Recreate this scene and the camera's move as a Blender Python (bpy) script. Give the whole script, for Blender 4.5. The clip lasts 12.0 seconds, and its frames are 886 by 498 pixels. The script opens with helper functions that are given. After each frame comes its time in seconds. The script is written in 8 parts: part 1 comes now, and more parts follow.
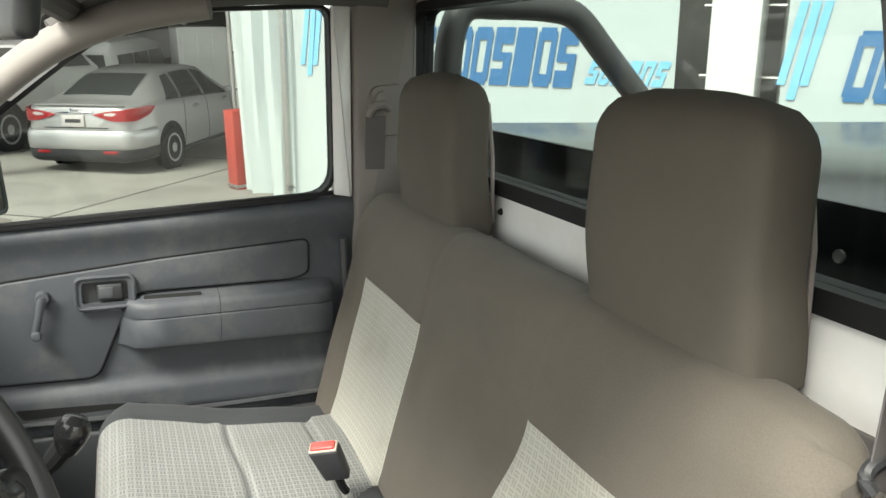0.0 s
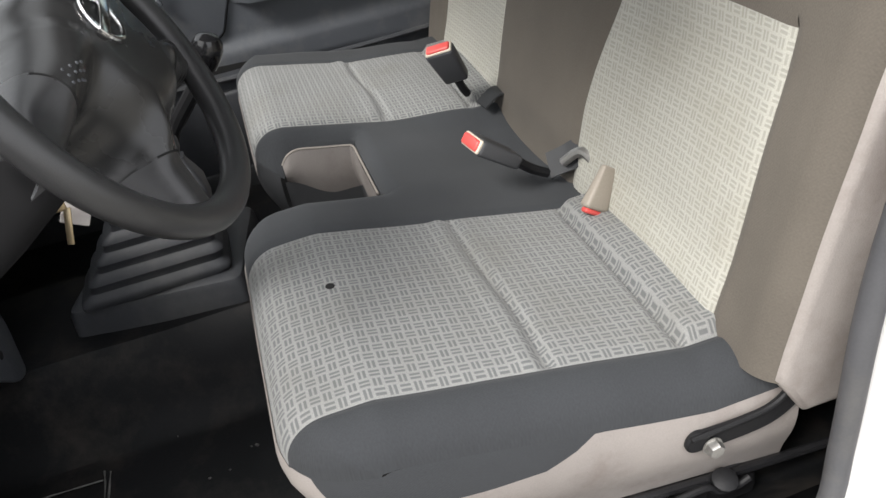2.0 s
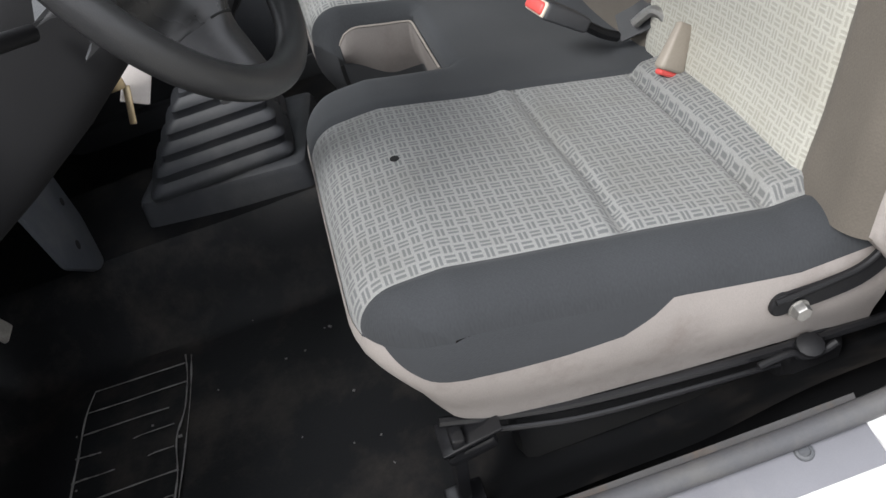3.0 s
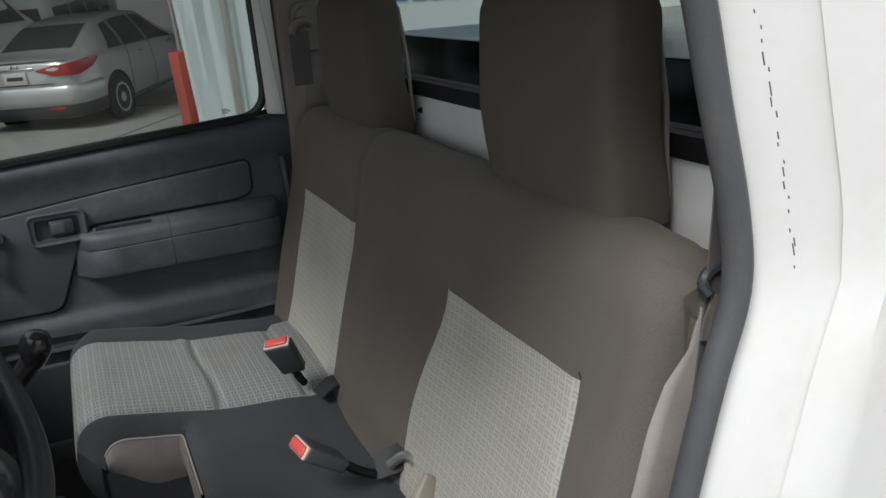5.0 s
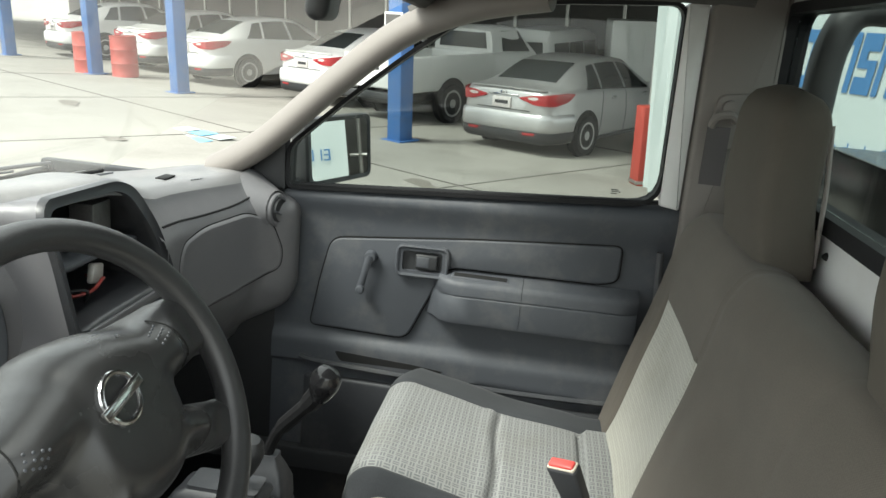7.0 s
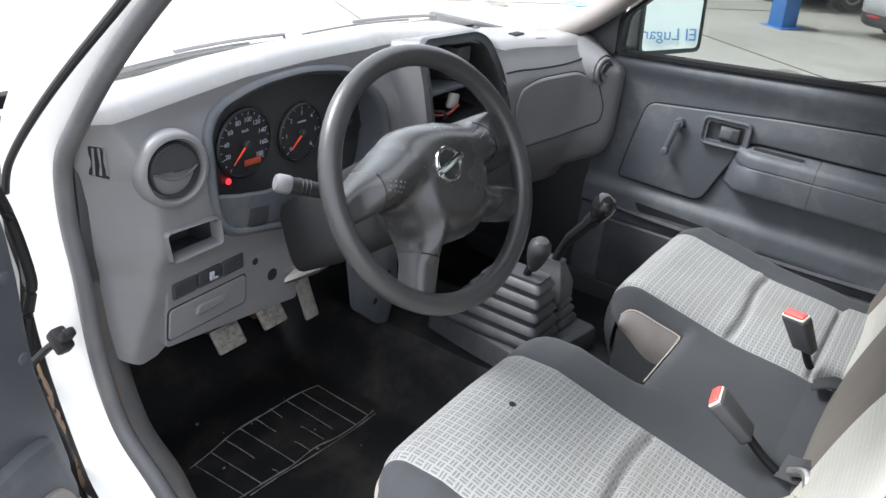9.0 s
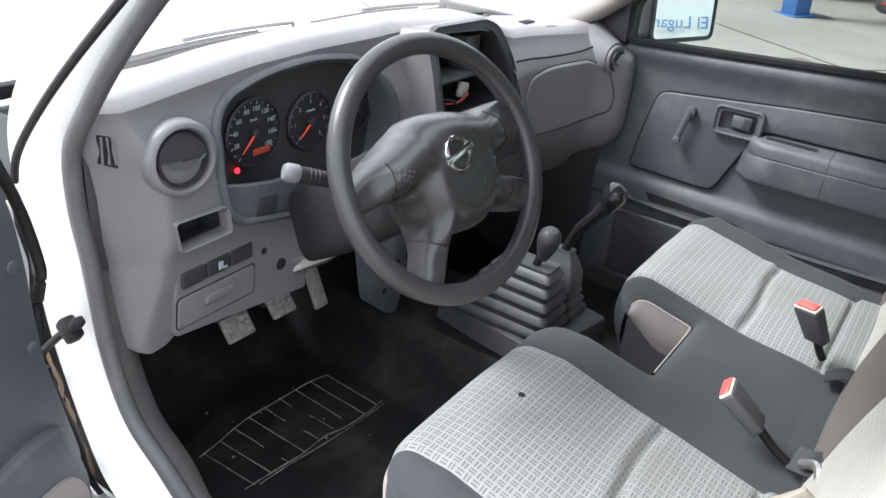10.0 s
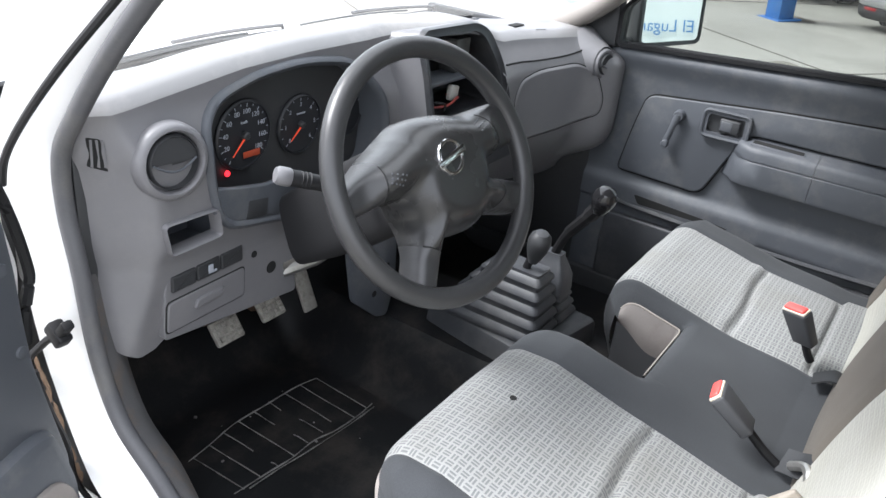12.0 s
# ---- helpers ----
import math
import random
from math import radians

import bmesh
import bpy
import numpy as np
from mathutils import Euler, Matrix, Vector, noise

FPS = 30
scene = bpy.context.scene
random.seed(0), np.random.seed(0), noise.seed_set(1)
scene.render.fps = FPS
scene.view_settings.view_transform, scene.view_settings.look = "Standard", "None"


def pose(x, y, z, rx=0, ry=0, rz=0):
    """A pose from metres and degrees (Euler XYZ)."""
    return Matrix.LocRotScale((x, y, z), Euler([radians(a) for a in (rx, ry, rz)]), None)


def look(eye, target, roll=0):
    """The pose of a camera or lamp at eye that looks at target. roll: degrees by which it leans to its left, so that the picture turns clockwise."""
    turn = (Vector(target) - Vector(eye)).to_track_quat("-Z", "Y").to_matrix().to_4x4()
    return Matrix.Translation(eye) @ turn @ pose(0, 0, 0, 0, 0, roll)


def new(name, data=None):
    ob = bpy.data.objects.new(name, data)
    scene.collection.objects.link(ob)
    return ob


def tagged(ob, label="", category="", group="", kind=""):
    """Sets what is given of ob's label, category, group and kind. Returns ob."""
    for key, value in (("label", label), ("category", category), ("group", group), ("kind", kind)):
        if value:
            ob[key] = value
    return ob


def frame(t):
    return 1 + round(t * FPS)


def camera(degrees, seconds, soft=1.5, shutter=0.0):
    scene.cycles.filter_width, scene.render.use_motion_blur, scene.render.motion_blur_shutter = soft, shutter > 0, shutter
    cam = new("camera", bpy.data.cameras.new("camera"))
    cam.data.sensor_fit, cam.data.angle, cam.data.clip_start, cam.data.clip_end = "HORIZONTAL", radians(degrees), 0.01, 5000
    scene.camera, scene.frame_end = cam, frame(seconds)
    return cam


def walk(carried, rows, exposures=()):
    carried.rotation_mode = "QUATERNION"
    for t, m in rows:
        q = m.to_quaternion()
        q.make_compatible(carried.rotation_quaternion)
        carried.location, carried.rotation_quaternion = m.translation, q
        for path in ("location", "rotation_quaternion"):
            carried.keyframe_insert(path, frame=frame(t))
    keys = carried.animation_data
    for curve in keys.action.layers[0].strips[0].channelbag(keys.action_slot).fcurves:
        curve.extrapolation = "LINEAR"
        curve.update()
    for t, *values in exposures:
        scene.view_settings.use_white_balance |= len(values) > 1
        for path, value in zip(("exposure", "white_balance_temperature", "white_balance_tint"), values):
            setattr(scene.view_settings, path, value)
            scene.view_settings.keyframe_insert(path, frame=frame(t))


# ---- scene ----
cam = camera(57.46, 12.0)
PATH = [
    (0, (-1.1054, 0.4385, 1.7344), (0.6737, -0.2695, 1.1567), -0.29),
    (0.5, (-1.2074, 0.4521, 1.7233), (0.5254, -0.3228, 1.0932), -1.93),
    (1, (-1.2359, 0.4624, 1.6725), (0.4845, -0.1944, 0.8921), -4.29),
    (1.5, (-1.2325, 0.4706, 1.6224), (0.4371, -0.0117, 0.6326), -8.00),
    (2, (-1.2217, 0.4729, 1.5925), (0.3637, 0.2173, 0.4003), -14.33),
    (2.5, (-1.2158, 0.5030, 1.5558), (0.2954, 0.4540, 0.2467), -19.97),
    (3, (-1.2190, 0.4896, 1.5464), (0.2711, 0.4654, 0.2127), -21.47),
    (3.5, (-1.2199, 0.4247, 1.5754), (0.3194, 0.1658, 0.3249), -18.64),
    (3.7, (-1.2221, 0.4094, 1.5970), (0.3349, 0.0580, 0.3918), -17.36),
    (5.3, (-1.2494, 0.4098, 1.7231), (0.4785, -0.3619, 1.0758), -3.50),
    (5.5, (-1.2542, 0.4119, 1.7312), (0.5015, -0.3397, 1.1375), -2.65),
    (6, (-1.2313, 0.3883, 1.7641), (0.5932, -0.1943, 1.1878), -0.53),
    (6.5, (-1.1132, 0.3187, 1.7405), (0.7811, 0.0751, 1.1468), 0.91),
    (7, (-1.0579, 0.2330, 1.7360), (0.8332, 0.4819, 1.1346), 1.96),
    (7.5, (-1.1573, 0.1170, 1.7683), (0.5691, 0.8348, 1.0581), 1.86),
    (7.7, (-1.2072, 0.0758, 1.7718), (0.4521, 0.8726, 0.9896), 2.53),
    (9.3, (-1.3500, 0.0140, 1.7874), (0.1311, 1.0051, 0.8795), 1.50),
    (9.5, (-1.3462, 0.0159, 1.7848), (0.1295, 1.0066, 0.8678), 1.33),
    (10, (-1.3413, 0.0181, 1.7839), (0.1267, 1.0149, 0.8612), 1.53),
    (10.5, (-1.3386, 0.0147, 1.7840), (0.1349, 0.9994, 0.8572), 1.74),
    (11, (-1.3417, 0.0208, 1.7822), (0.1361, 1.0026, 0.8591), 1.93),
    (11.5, (-1.3446, 0.0231, 1.7829), (0.1377, 0.9995, 0.8613), 1.95),
    (12, (-1.3453, 0.0259, 1.7854), (0.1440, 0.9958, 0.8681), 2.03),
]
EXPOSURES = [(0, 1.34, 6600, 3), (0.5, 1.22, 6700, 4), (1.5, 0.82, 6450, 9), (2.5, 0.55, 6150, 10), (3.7, 0.5, 6050, 10), (5.3, -0.4, 6050, 8), (5.5, -0.45, 6050, 8), (6, -0.3, 6000, 5), (6.5, 0.5, 6200, 2), (7, 1.0, 6300, 1), (7.5, 1.1, 6200, 4), (9.5, 1.4, 5900, 10), (12, 1.42, 5900, 10)]
walk(cam, [(t, look(eye, target, roll)) for t, eye, target, roll in PATH], EXPOSURES)

# ---- light ----
world = bpy.data.worlds.new("sky_world")
scene.world = world
world.use_nodes = True
_wt = world.node_tree
_sky = _wt.nodes.new("ShaderNodeTexSky")
_sky.sky_type = "NISHITA"
_sky.sun_disc = False
_sky.sun_elevation = radians(54.2)
_sky.sun_rotation = radians(-33.7)
_sky.air_density, _sky.dust_density, _sky.ozone_density = 1.0, 4.0, 0.6
_bg = _wt.nodes["Background"]
# thin, even cloud over the blue
_cloud = _wt.nodes.new("ShaderNodeMix")
_cloud.data_type = "RGBA"
_cloud.inputs[0].default_value = 0.65
_wt.links.new(_sky.outputs[0], _cloud.inputs[6])
_cloud.inputs[7].default_value = (13.0, 12.6, 12.2, 1)
_wt.links.new(_cloud.outputs[2], _bg.inputs[0])
_bg.inputs[1].default_value = 0.13
sun = new("sun", bpy.data.lights.new("sun", "SUN"))
sun.data.energy, sun.data.angle, sun.data.color = 3.0, radians(20), (1.0, 0.96, 0.9)
sun.matrix_world = look((-3.0, 4.5, 7.5), (0, 0, 0))


# ---- materials ----
def shader(name):
    m = bpy.data.materials.new(name)
    m.use_nodes = True
    t = m.node_tree
    return m, t, t.nodes["Principled BSDF"]


def node(t, kind, **kw):
    n = t.nodes.new(kind)
    for k, v in kw.items():
        n.inputs[k].default_value = v
    return n


def mathn(t, op, a, b=None):
    n = t.nodes.new("ShaderNodeMath")
    n.operation = op
    for i, v in enumerate((a, b)):
        if v is None:
            continue
        if isinstance(v, (int, float)):
            n.inputs[i].default_value = v
        else:
            t.links.new(v, n.inputs[i])
    return n.outputs[0]


def mixc(t, fac, a, b):
    n = t.nodes.new("ShaderNodeMix")
    n.data_type = "RGBA"
    for i, v in ((0, fac), (6, a), (7, b)):
        if isinstance(v, (int, float)):
            n.inputs[i].default_value = v
        elif isinstance(v, tuple):
            n.inputs[i].default_value = (*v, 1)
        else:
            t.links.new(v, n.inputs[i])
    return n.outputs[2]


def ramp(t, fac, lo, hi):
    n = t.nodes.new("ShaderNodeMapRange")
    t.links.new(fac, n.inputs[0])
    n.inputs[1].default_value, n.inputs[2].default_value = lo, hi
    return n.outputs[0]


def surface(name, col, rough=0.6, metal=0.0, vary=0.12, big=4.0, fine=300.0, bump=0.15, dirt=None, dirt_amount=0.0,
            dirt_scale=7.0, coat=0.0, spec=0.5, depth=0.001, rough_vary=0.1):
    """A painted, moulded or mineral surface: broad stain, fine grain, relief and, if given, patches of dirt."""
    m, t, p = shader(name)
    co = node(t, "ShaderNodeTexCoord").outputs["Object"]
    n1 = node(t, "ShaderNodeTexNoise", Scale=big, Detail=5.0, Roughness=0.6)
    n2 = node(t, "ShaderNodeTexNoise", Scale=fine, Detail=3.0, Roughness=0.6)
    for n in (n1, n2):
        t.links.new(co, n.inputs["Vector"])
    mixed = mathn(t, "ADD", mathn(t, "MULTIPLY", n1.outputs[0], 0.65), mathn(t, "MULTIPLY", n2.outputs[0], 0.35))
    c = mixc(t, ramp(t, mixed, 0.3, 0.7), tuple(x * (1 - vary) for x in col), tuple(min(1, x * (1 + vary)) for x in col))
    if dirt:
        n3 = node(t, "ShaderNodeTexNoise", Scale=dirt_scale, Detail=8.0, Roughness=0.7)
        t.links.new(co, n3.inputs["Vector"])
        c = mixc(t, mathn(t, "MULTIPLY", ramp(t, n3.outputs[0], 0.5, 0.72), dirt_amount), c, dirt)
    t.links.new(c, p.inputs["Base Color"])
    r = mathn(t, "ADD", mathn(t, "MULTIPLY", n1.outputs[0], rough_vary), rough - rough_vary / 2)
    t.links.new(r, p.inputs["Roughness"])
    p.inputs["Metallic"].default_value = metal
    p.inputs["Coat Weight"].default_value = coat
    p.inputs["Coat Roughness"].default_value = 0.05
    p.inputs["Specular IOR Level"].default_value = spec
    if bump:
        b = node(t, "ShaderNodeBump", Strength=bump, Distance=depth)
        t.links.new(n2.outputs[0], b.inputs["Height"])
        t.links.new(b.outputs[0], p.inputs["Normal"])
    return m


def knit(name, col, pitch, vary=0.2):
    """A stretchy knitted cloth: fine ribs crossed by stitches, on the surface's own metres."""
    m, t, p = shader(name)
    uv = node(t, "ShaderNodeTexCoord").outputs["UV"]
    s = t.nodes.new("ShaderNodeSeparateXYZ")
    t.links.new(uv, s.inputs[0])
    a = mathn(t, "SINE", mathn(t, "MULTIPLY", s.outputs[0], 2 * math.pi / pitch))
    b = mathn(t, "SINE", mathn(t, "MULTIPLY", s.outputs[1], 2 * math.pi / pitch * 0.8))
    h = mathn(t, "MULTIPLY", a, b)
    n1 = node(t, "ShaderNodeTexNoise", Scale=5.0, Detail=5.0, Roughness=0.6)
    n2 = node(t, "ShaderNodeTexNoise", Scale=400.0, Detail=2.0)
    for n in (n1, n2):
        t.links.new(uv, n.inputs["Vector"])
    f = mathn(t, "ADD", mathn(t, "MULTIPLY", n1.outputs[0], 0.6), mathn(t, "MULTIPLY", n2.outputs[0], 0.4))
    c = mixc(t, ramp(t, f, 0.3, 0.7), tuple(x * (1 - vary) for x in col), tuple(x * (1 + vary) for x in col))
    c = mixc(t, mathn(t, "MULTIPLY", ramp(t, h, -1, 1), 0.14), c, tuple(x * 1.3 for x in col))
    t.links.new(c, p.inputs["Base Color"])
    p.inputs["Roughness"].default_value = 0.9
    p.inputs["Sheen Weight"].default_value = 0.08
    p.inputs["Sheen Roughness"].default_value = 0.5
    p.inputs["Specular IOR Level"].default_value = 0.2
    bm_ = node(t, "ShaderNodeBump", Strength=0.14, Distance=0.0006)
    t.links.new(h, bm_.inputs["Height"])
    t.links.new(bm_.outputs[0], p.inputs["Normal"])
    return m


def weave(name, light, dark, cell):
    """Woven seat cloth: small squares with two dark dashes, turned a quarter from each square to the next."""
    m, t, p = shader(name)
    uv = node(t, "ShaderNodeTexCoord").outputs["UV"]
    s = t.nodes.new("ShaderNodeSeparateXYZ")
    t.links.new(uv, s.inputs[0])
    x, y = (mathn(t, "DIVIDE", s.outputs[i], cell) for i in (0, 1))
    par = mathn(t, "FLOORED_MODULO", mathn(t, "ADD", mathn(t, "FLOOR", x), mathn(t, "FLOOR", y)), 2.0)
    fx, fy = mathn(t, "FRACT", x), mathn(t, "FRACT", y)

    def dashes(u, v):
        near = mathn(t, "ABSOLUTE", mathn(t, "SUBTRACT", mathn(t, "ABSOLUTE", mathn(t, "SUBTRACT", u, 0.5)), 0.2))
        lines = mathn(t, "SUBTRACT", 1.0, ramp(t, near, 0.09, 0.15))
        inside = mathn(t, "SUBTRACT", 1.0, ramp(t, mathn(t, "ABSOLUTE", mathn(t, "SUBTRACT", v, 0.5)), 0.38, 0.46))
        return mathn(t, "MULTIPLY", lines, inside)

    d = mathn(t, "ADD", mathn(t, "MULTIPLY", par, dashes(fx, fy)),
              mathn(t, "MULTIPLY", mathn(t, "SUBTRACT", 1.0, par), dashes(fy, fx)))
    n1 = node(t, "ShaderNodeTexNoise", Scale=6.0, Detail=6.0, Roughness=0.65)
    n2 = node(t, "ShaderNodeTexNoise", Scale=900.0, Detail=2.0)
    for n in (n1, n2):
        t.links.new(uv, n.inputs["Vector"])
    lightv = mixc(t, ramp(t, n2.outputs[0], 0.3, 0.7), tuple(q * 0.8 for q in light), tuple(q * 1.12 for q in light))
    c = mixc(t, mathn(t, "MULTIPLY", d, 0.75), lightv, dark)
    c = mixc(t, mathn(t, "MULTIPLY", ramp(t, n1.outputs[0], 0.48, 0.72), 0.42), c, (light[0] * 0.60, light[1] * 0.57, light[2] * 0.50))
    t.links.new(c, p.inputs["Base Color"])
    p.inputs["Roughness"].default_value = 0.92
    p.inputs["Sheen Weight"].default_value = 0.2
    p.inputs["Specular IOR Level"].default_value = 0.2
    b = node(t, "ShaderNodeBump", Strength=0.35, Distance=0.0008)
    b.invert = True
    t.links.new(mathn(t, "ADD", d, mathn(t, "MULTIPLY", n2.outputs[0], 0.6)), b.inputs["Height"])
    t.links.new(b.outputs[0], p.inputs["Normal"])
    return m


def glass(name, tint=(0.95, 0.97, 0.96), dust=0.0):
    m, t, p = shader(name)
    p.inputs["Base Color"].default_value = (*tint, 1)
    p.inputs["Roughness"].default_value = 0.0
    p.inputs["Transmission Weight"].default_value = 1.0
    p.inputs["IOR"].default_value = 1.05 if dust else 1.2
    out = t.nodes["Material Output"]
    tr = node(t, "ShaderNodeBsdfTransparent")
    tr.inputs[0].default_value = (*tint, 1)
    gl = node(t, "ShaderNodeBsdfGlossy")
    gl.inputs["Roughness"].default_value = 0.02
    lw = node(t, "ShaderNodeLayerWeight")
    gloss = mathn(t, "ADD", mathn(t, "MULTIPLY", mathn(t, "POWER", lw.outputs["Facing"], 5.0), 0.35), 0.02)
    mx = t.nodes.new("ShaderNodeMixShader")
    t.links.new(gloss, mx.inputs[0])
    t.links.new(tr.outputs[0], mx.inputs[1])
    t.links.new(gl.outputs[0], mx.inputs[2])
    last = mx.outputs[0]
    if dust:
        df = node(t, "ShaderNodeBsdfDiffuse")
        df.inputs[0].default_value = (0.75, 0.72, 0.66, 1)
        tl = node(t, "ShaderNodeBsdfTranslucent")
        tl.inputs[0].default_value = (0.75, 0.72, 0.66, 1)
        both = t.nodes.new("ShaderNodeMixShader")
        t.links.new(df.outputs[0], both.inputs[1])
        t.links.new(tl.outputs[0], both.inputs[2])
        nz = node(t, "ShaderNodeTexNoise", Scale=3.0, Detail=6.0, Roughness=0.6)
        t.links.new(node(t, "ShaderNodeTexCoord").outputs["Object"], nz.inputs["Vector"])
        m2 = t.nodes.new("ShaderNodeMixShader")
        t.links.new(mathn(t, "MULTIPLY", ramp(t, nz.outputs[0], 0.1, 0.8), dust), m2.inputs[0])
        t.links.new(last, m2.inputs[1])
        t.links.new(both.outputs[0], m2.inputs[2])
        last = m2.outputs[0]
    t.links.new(last, out.inputs[0])
    t.nodes.remove(p)
    return m


def glow(name, col, strength):
    m, t, p = shader(name)
    p.inputs["Base Color"].default_value = (*col, 1)
    p.inputs["Emission Color"].default_value = (*col, 1)
    p.inputs["Emission Strength"].default_value = strength
    return m


# one seat cloth twice: the backrest copy has its stronger light in the colour
CLOTH = knit("dark_knit_cloth", (0.041, 0.0435, 0.047), 0.0035)
CLOTH_BACK = knit("lit_knit_cloth", (0.110, 0.097, 0.081), 0.0035)
# one weave pattern in two tones, the backrest's lighter and warmer
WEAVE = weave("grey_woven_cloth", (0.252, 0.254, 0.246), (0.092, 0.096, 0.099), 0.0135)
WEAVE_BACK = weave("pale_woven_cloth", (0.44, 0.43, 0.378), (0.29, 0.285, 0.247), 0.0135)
TAN = surface("worn_grey_vinyl", (0.30, 0.272, 0.252), 0.75, vary=0.15, big=6, fine=500, bump=0.5, dirt=(0.17, 0.14, 0.125), dirt_amount=0.6, dirt_scale=9)
TRIM = surface("grey_moulded_plastic", (0.062, 0.067, 0.077), 0.55, vary=0.1, big=3, fine=900, bump=0.35, depth=0.0006,
               dirt=(0.17, 0.165, 0.155), dirt_amount=0.4, dirt_scale=6)
TRIM_LIGHT = surface("light_grey_plastic", (0.138, 0.136, 0.142), 0.40, vary=0.08, big=3, fine=900, bump=0.35, depth=0.0006,
                     dirt=(0.25, 0.24, 0.23), dirt_amount=0.2)
PILLAR = surface("warm_grey_plastic", (0.20, 0.18, 0.165), 0.6, vary=0.08, big=3, fine=900, bump=0.3, depth=0.0006)
DARK = surface("charcoal_plastic", (0.028, 0.029, 0.031), 0.5, vary=0.15, big=5, fine=700, bump=0.25, depth=0.0006)
WHEELRUB = surface("worn_steering_plastic", (0.034, 0.034, 0.035), 0.34, vary=0.2, big=9, fine=900, bump=0.35, depth=0.0006, rough_vary=0.2)
BLACK = surface("black_rubber", (0.010, 0.010, 0.011), 0.6, vary=0.2, fine=300, bump=0.3, spec=0.3)
# near-black put in for the shade of gaps, slots, holes and recesses
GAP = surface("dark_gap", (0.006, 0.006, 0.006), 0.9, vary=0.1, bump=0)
SEAL = surface("grey_rubber_seal", (0.075, 0.075, 0.08), 0.55, vary=0.15, big=8, fine=300, bump=0.2, dirt=(0.16, 0.15, 0.13), dirt_amount=0.4)
FLOORMAT = surface("black_vinyl_flooring", (0.006, 0.0063, 0.007), 0.55, vary=0.3, big=5, fine=250, bump=0.25, dirt=(0.040, 0.034, 0.029), dirt_amount=0.65, dirt_scale=7, rough_vary=0.25, spec=0.2)
MATLINE = surface("scuffed_ridge", (0.13, 0.125, 0.12), 0.6, vary=0.5, big=30, fine=200, bump=0.3)
WHITE = surface("white_car_paint", (0.76, 0.755, 0.74), 0.3, vary=0.03, big=3, fine=60, bump=0.0, coat=0.4, dirt=(0.6, 0.56, 0.48), dirt_amount=0.25, dirt_scale=5)
SILVER = surface("silver_car_paint", (0.46, 0.46, 0.455), 0.32, metal=0.45, vary=0.04, big=2, fine=60, bump=0.0, coat=0.5)
CHROME = surface("chrome", (0.75, 0.75, 0.76), 0.15, metal=1.0, vary=0.05, bump=0.0, rough_vary=0.05)
STEEL = surface("zinc_steel", (0.45, 0.44, 0.42), 0.4, metal=0.9, vary=0.2, big=40, fine=300, bump=0.2)
REDP = surface("red_plastic", (0.62, 0.085, 0.075), 0.35, vary=0.1, bump=0.0)
CREAM = surface("cream_plastic", (0.62, 0.55, 0.45), 0.5, vary=0.08, bump=0.0)
LINER = surface("headliner_cloth", (0.10, 0.095, 0.09), 0.95, vary=0.1, big=4, fine=800, bump=0.4)
# side and rear glass darkened to stand in for the shade over the yard
GLASS = glass("side_glass", (0.70, 0.725, 0.715))
REARGLASS = glass("darkened_rear_glass", (0.66, 0.70, 0.69))
WINDSHIELD = glass("dusty_glass", dust=0.12)
BELT = surface("grey_belt_webbing", (0.10, 0.092, 0.092), 0.8, vary=0.1, big=10, fine=500, bump=0.4, depth=0.0006)
RUST = surface("rusty_dirt", (0.12, 0.075, 0.045), 0.85, vary=0.4, big=20, fine=200, bump=0.5)


# ---- mesh tools ----
def thing(name, base, label, category, group="", kind=""):
    ob = new(name)
    ob.empty_display_size = 0.05
    ob.location = base
    return tagged(ob, label, category, group, kind)


def mesh_of(name, bm, mats, angle=35, smooth=True):
    bmesh.ops.recalc_face_normals(bm, faces=bm.faces[:])
    me = bpy.data.meshes.new(name)
    bm.to_mesh(me)
    bm.free()
    for m in mats if isinstance(mats, (list, tuple)) else [mats]:
        me.materials.append(m)
    if smooth:
        for p in me.polygons:
            p.use_smooth = True
        me.set_sharp_from_angle(angle=radians(angle))
    return me


def part(name, bm, mats, parent=None, label="", angle=35, smooth=True):
    ob = new(name, mesh_of(name, bm, mats, angle, smooth))
    if parent is not None:
        ob.parent = parent
        where, up = Vector(), parent
        while up is not None:
            where, up = where + up.location, up.parent
        # parts are modelled in the place's own metres
        ob.location = -where
    if label:
        ob["label"] = label
    return ob


def whole(name, bm, mats, label, category, group="", kind="", angle=35, smooth=True):
    return tagged(part(name, bm, mats, None, "", angle, smooth), label, category, group, kind)


def B():
    return bmesh.new()


def face(bm, vs, mi=0):
    try:
        f = bm.faces.new(vs)
        f.material_index = mi
        return f
    except ValueError:
        return None


def patch(bm, nu, nv, fn, uvfn=None, mi=0, keep=None):
    """A sheet of nu x nv cells: fn(u, v) gives the place, uvfn(u, v) its metres on the cloth."""
    vs = [[bm.verts.new(fn(i / nu, j / nv)) for j in range(nv + 1)] for i in range(nu + 1)]
    lay = bm.loops.layers.uv.verify() if uvfn else None
    for i in range(nu):
        for j in range(nv):
            if keep and not keep((i + 0.5) / nu, (j + 0.5) / nv):
                continue
            f = face(bm, (vs[i][j], vs[i + 1][j], vs[i + 1][j + 1], vs[i][j + 1]), mi)
            if f and lay:
                for lp, (a, b) in zip(f.loops, ((i, j), (i + 1, j), (i + 1, j + 1), (i, j + 1))):
                    lp[lay].uv = uvfn(a / nu, b / nv)
    return bm


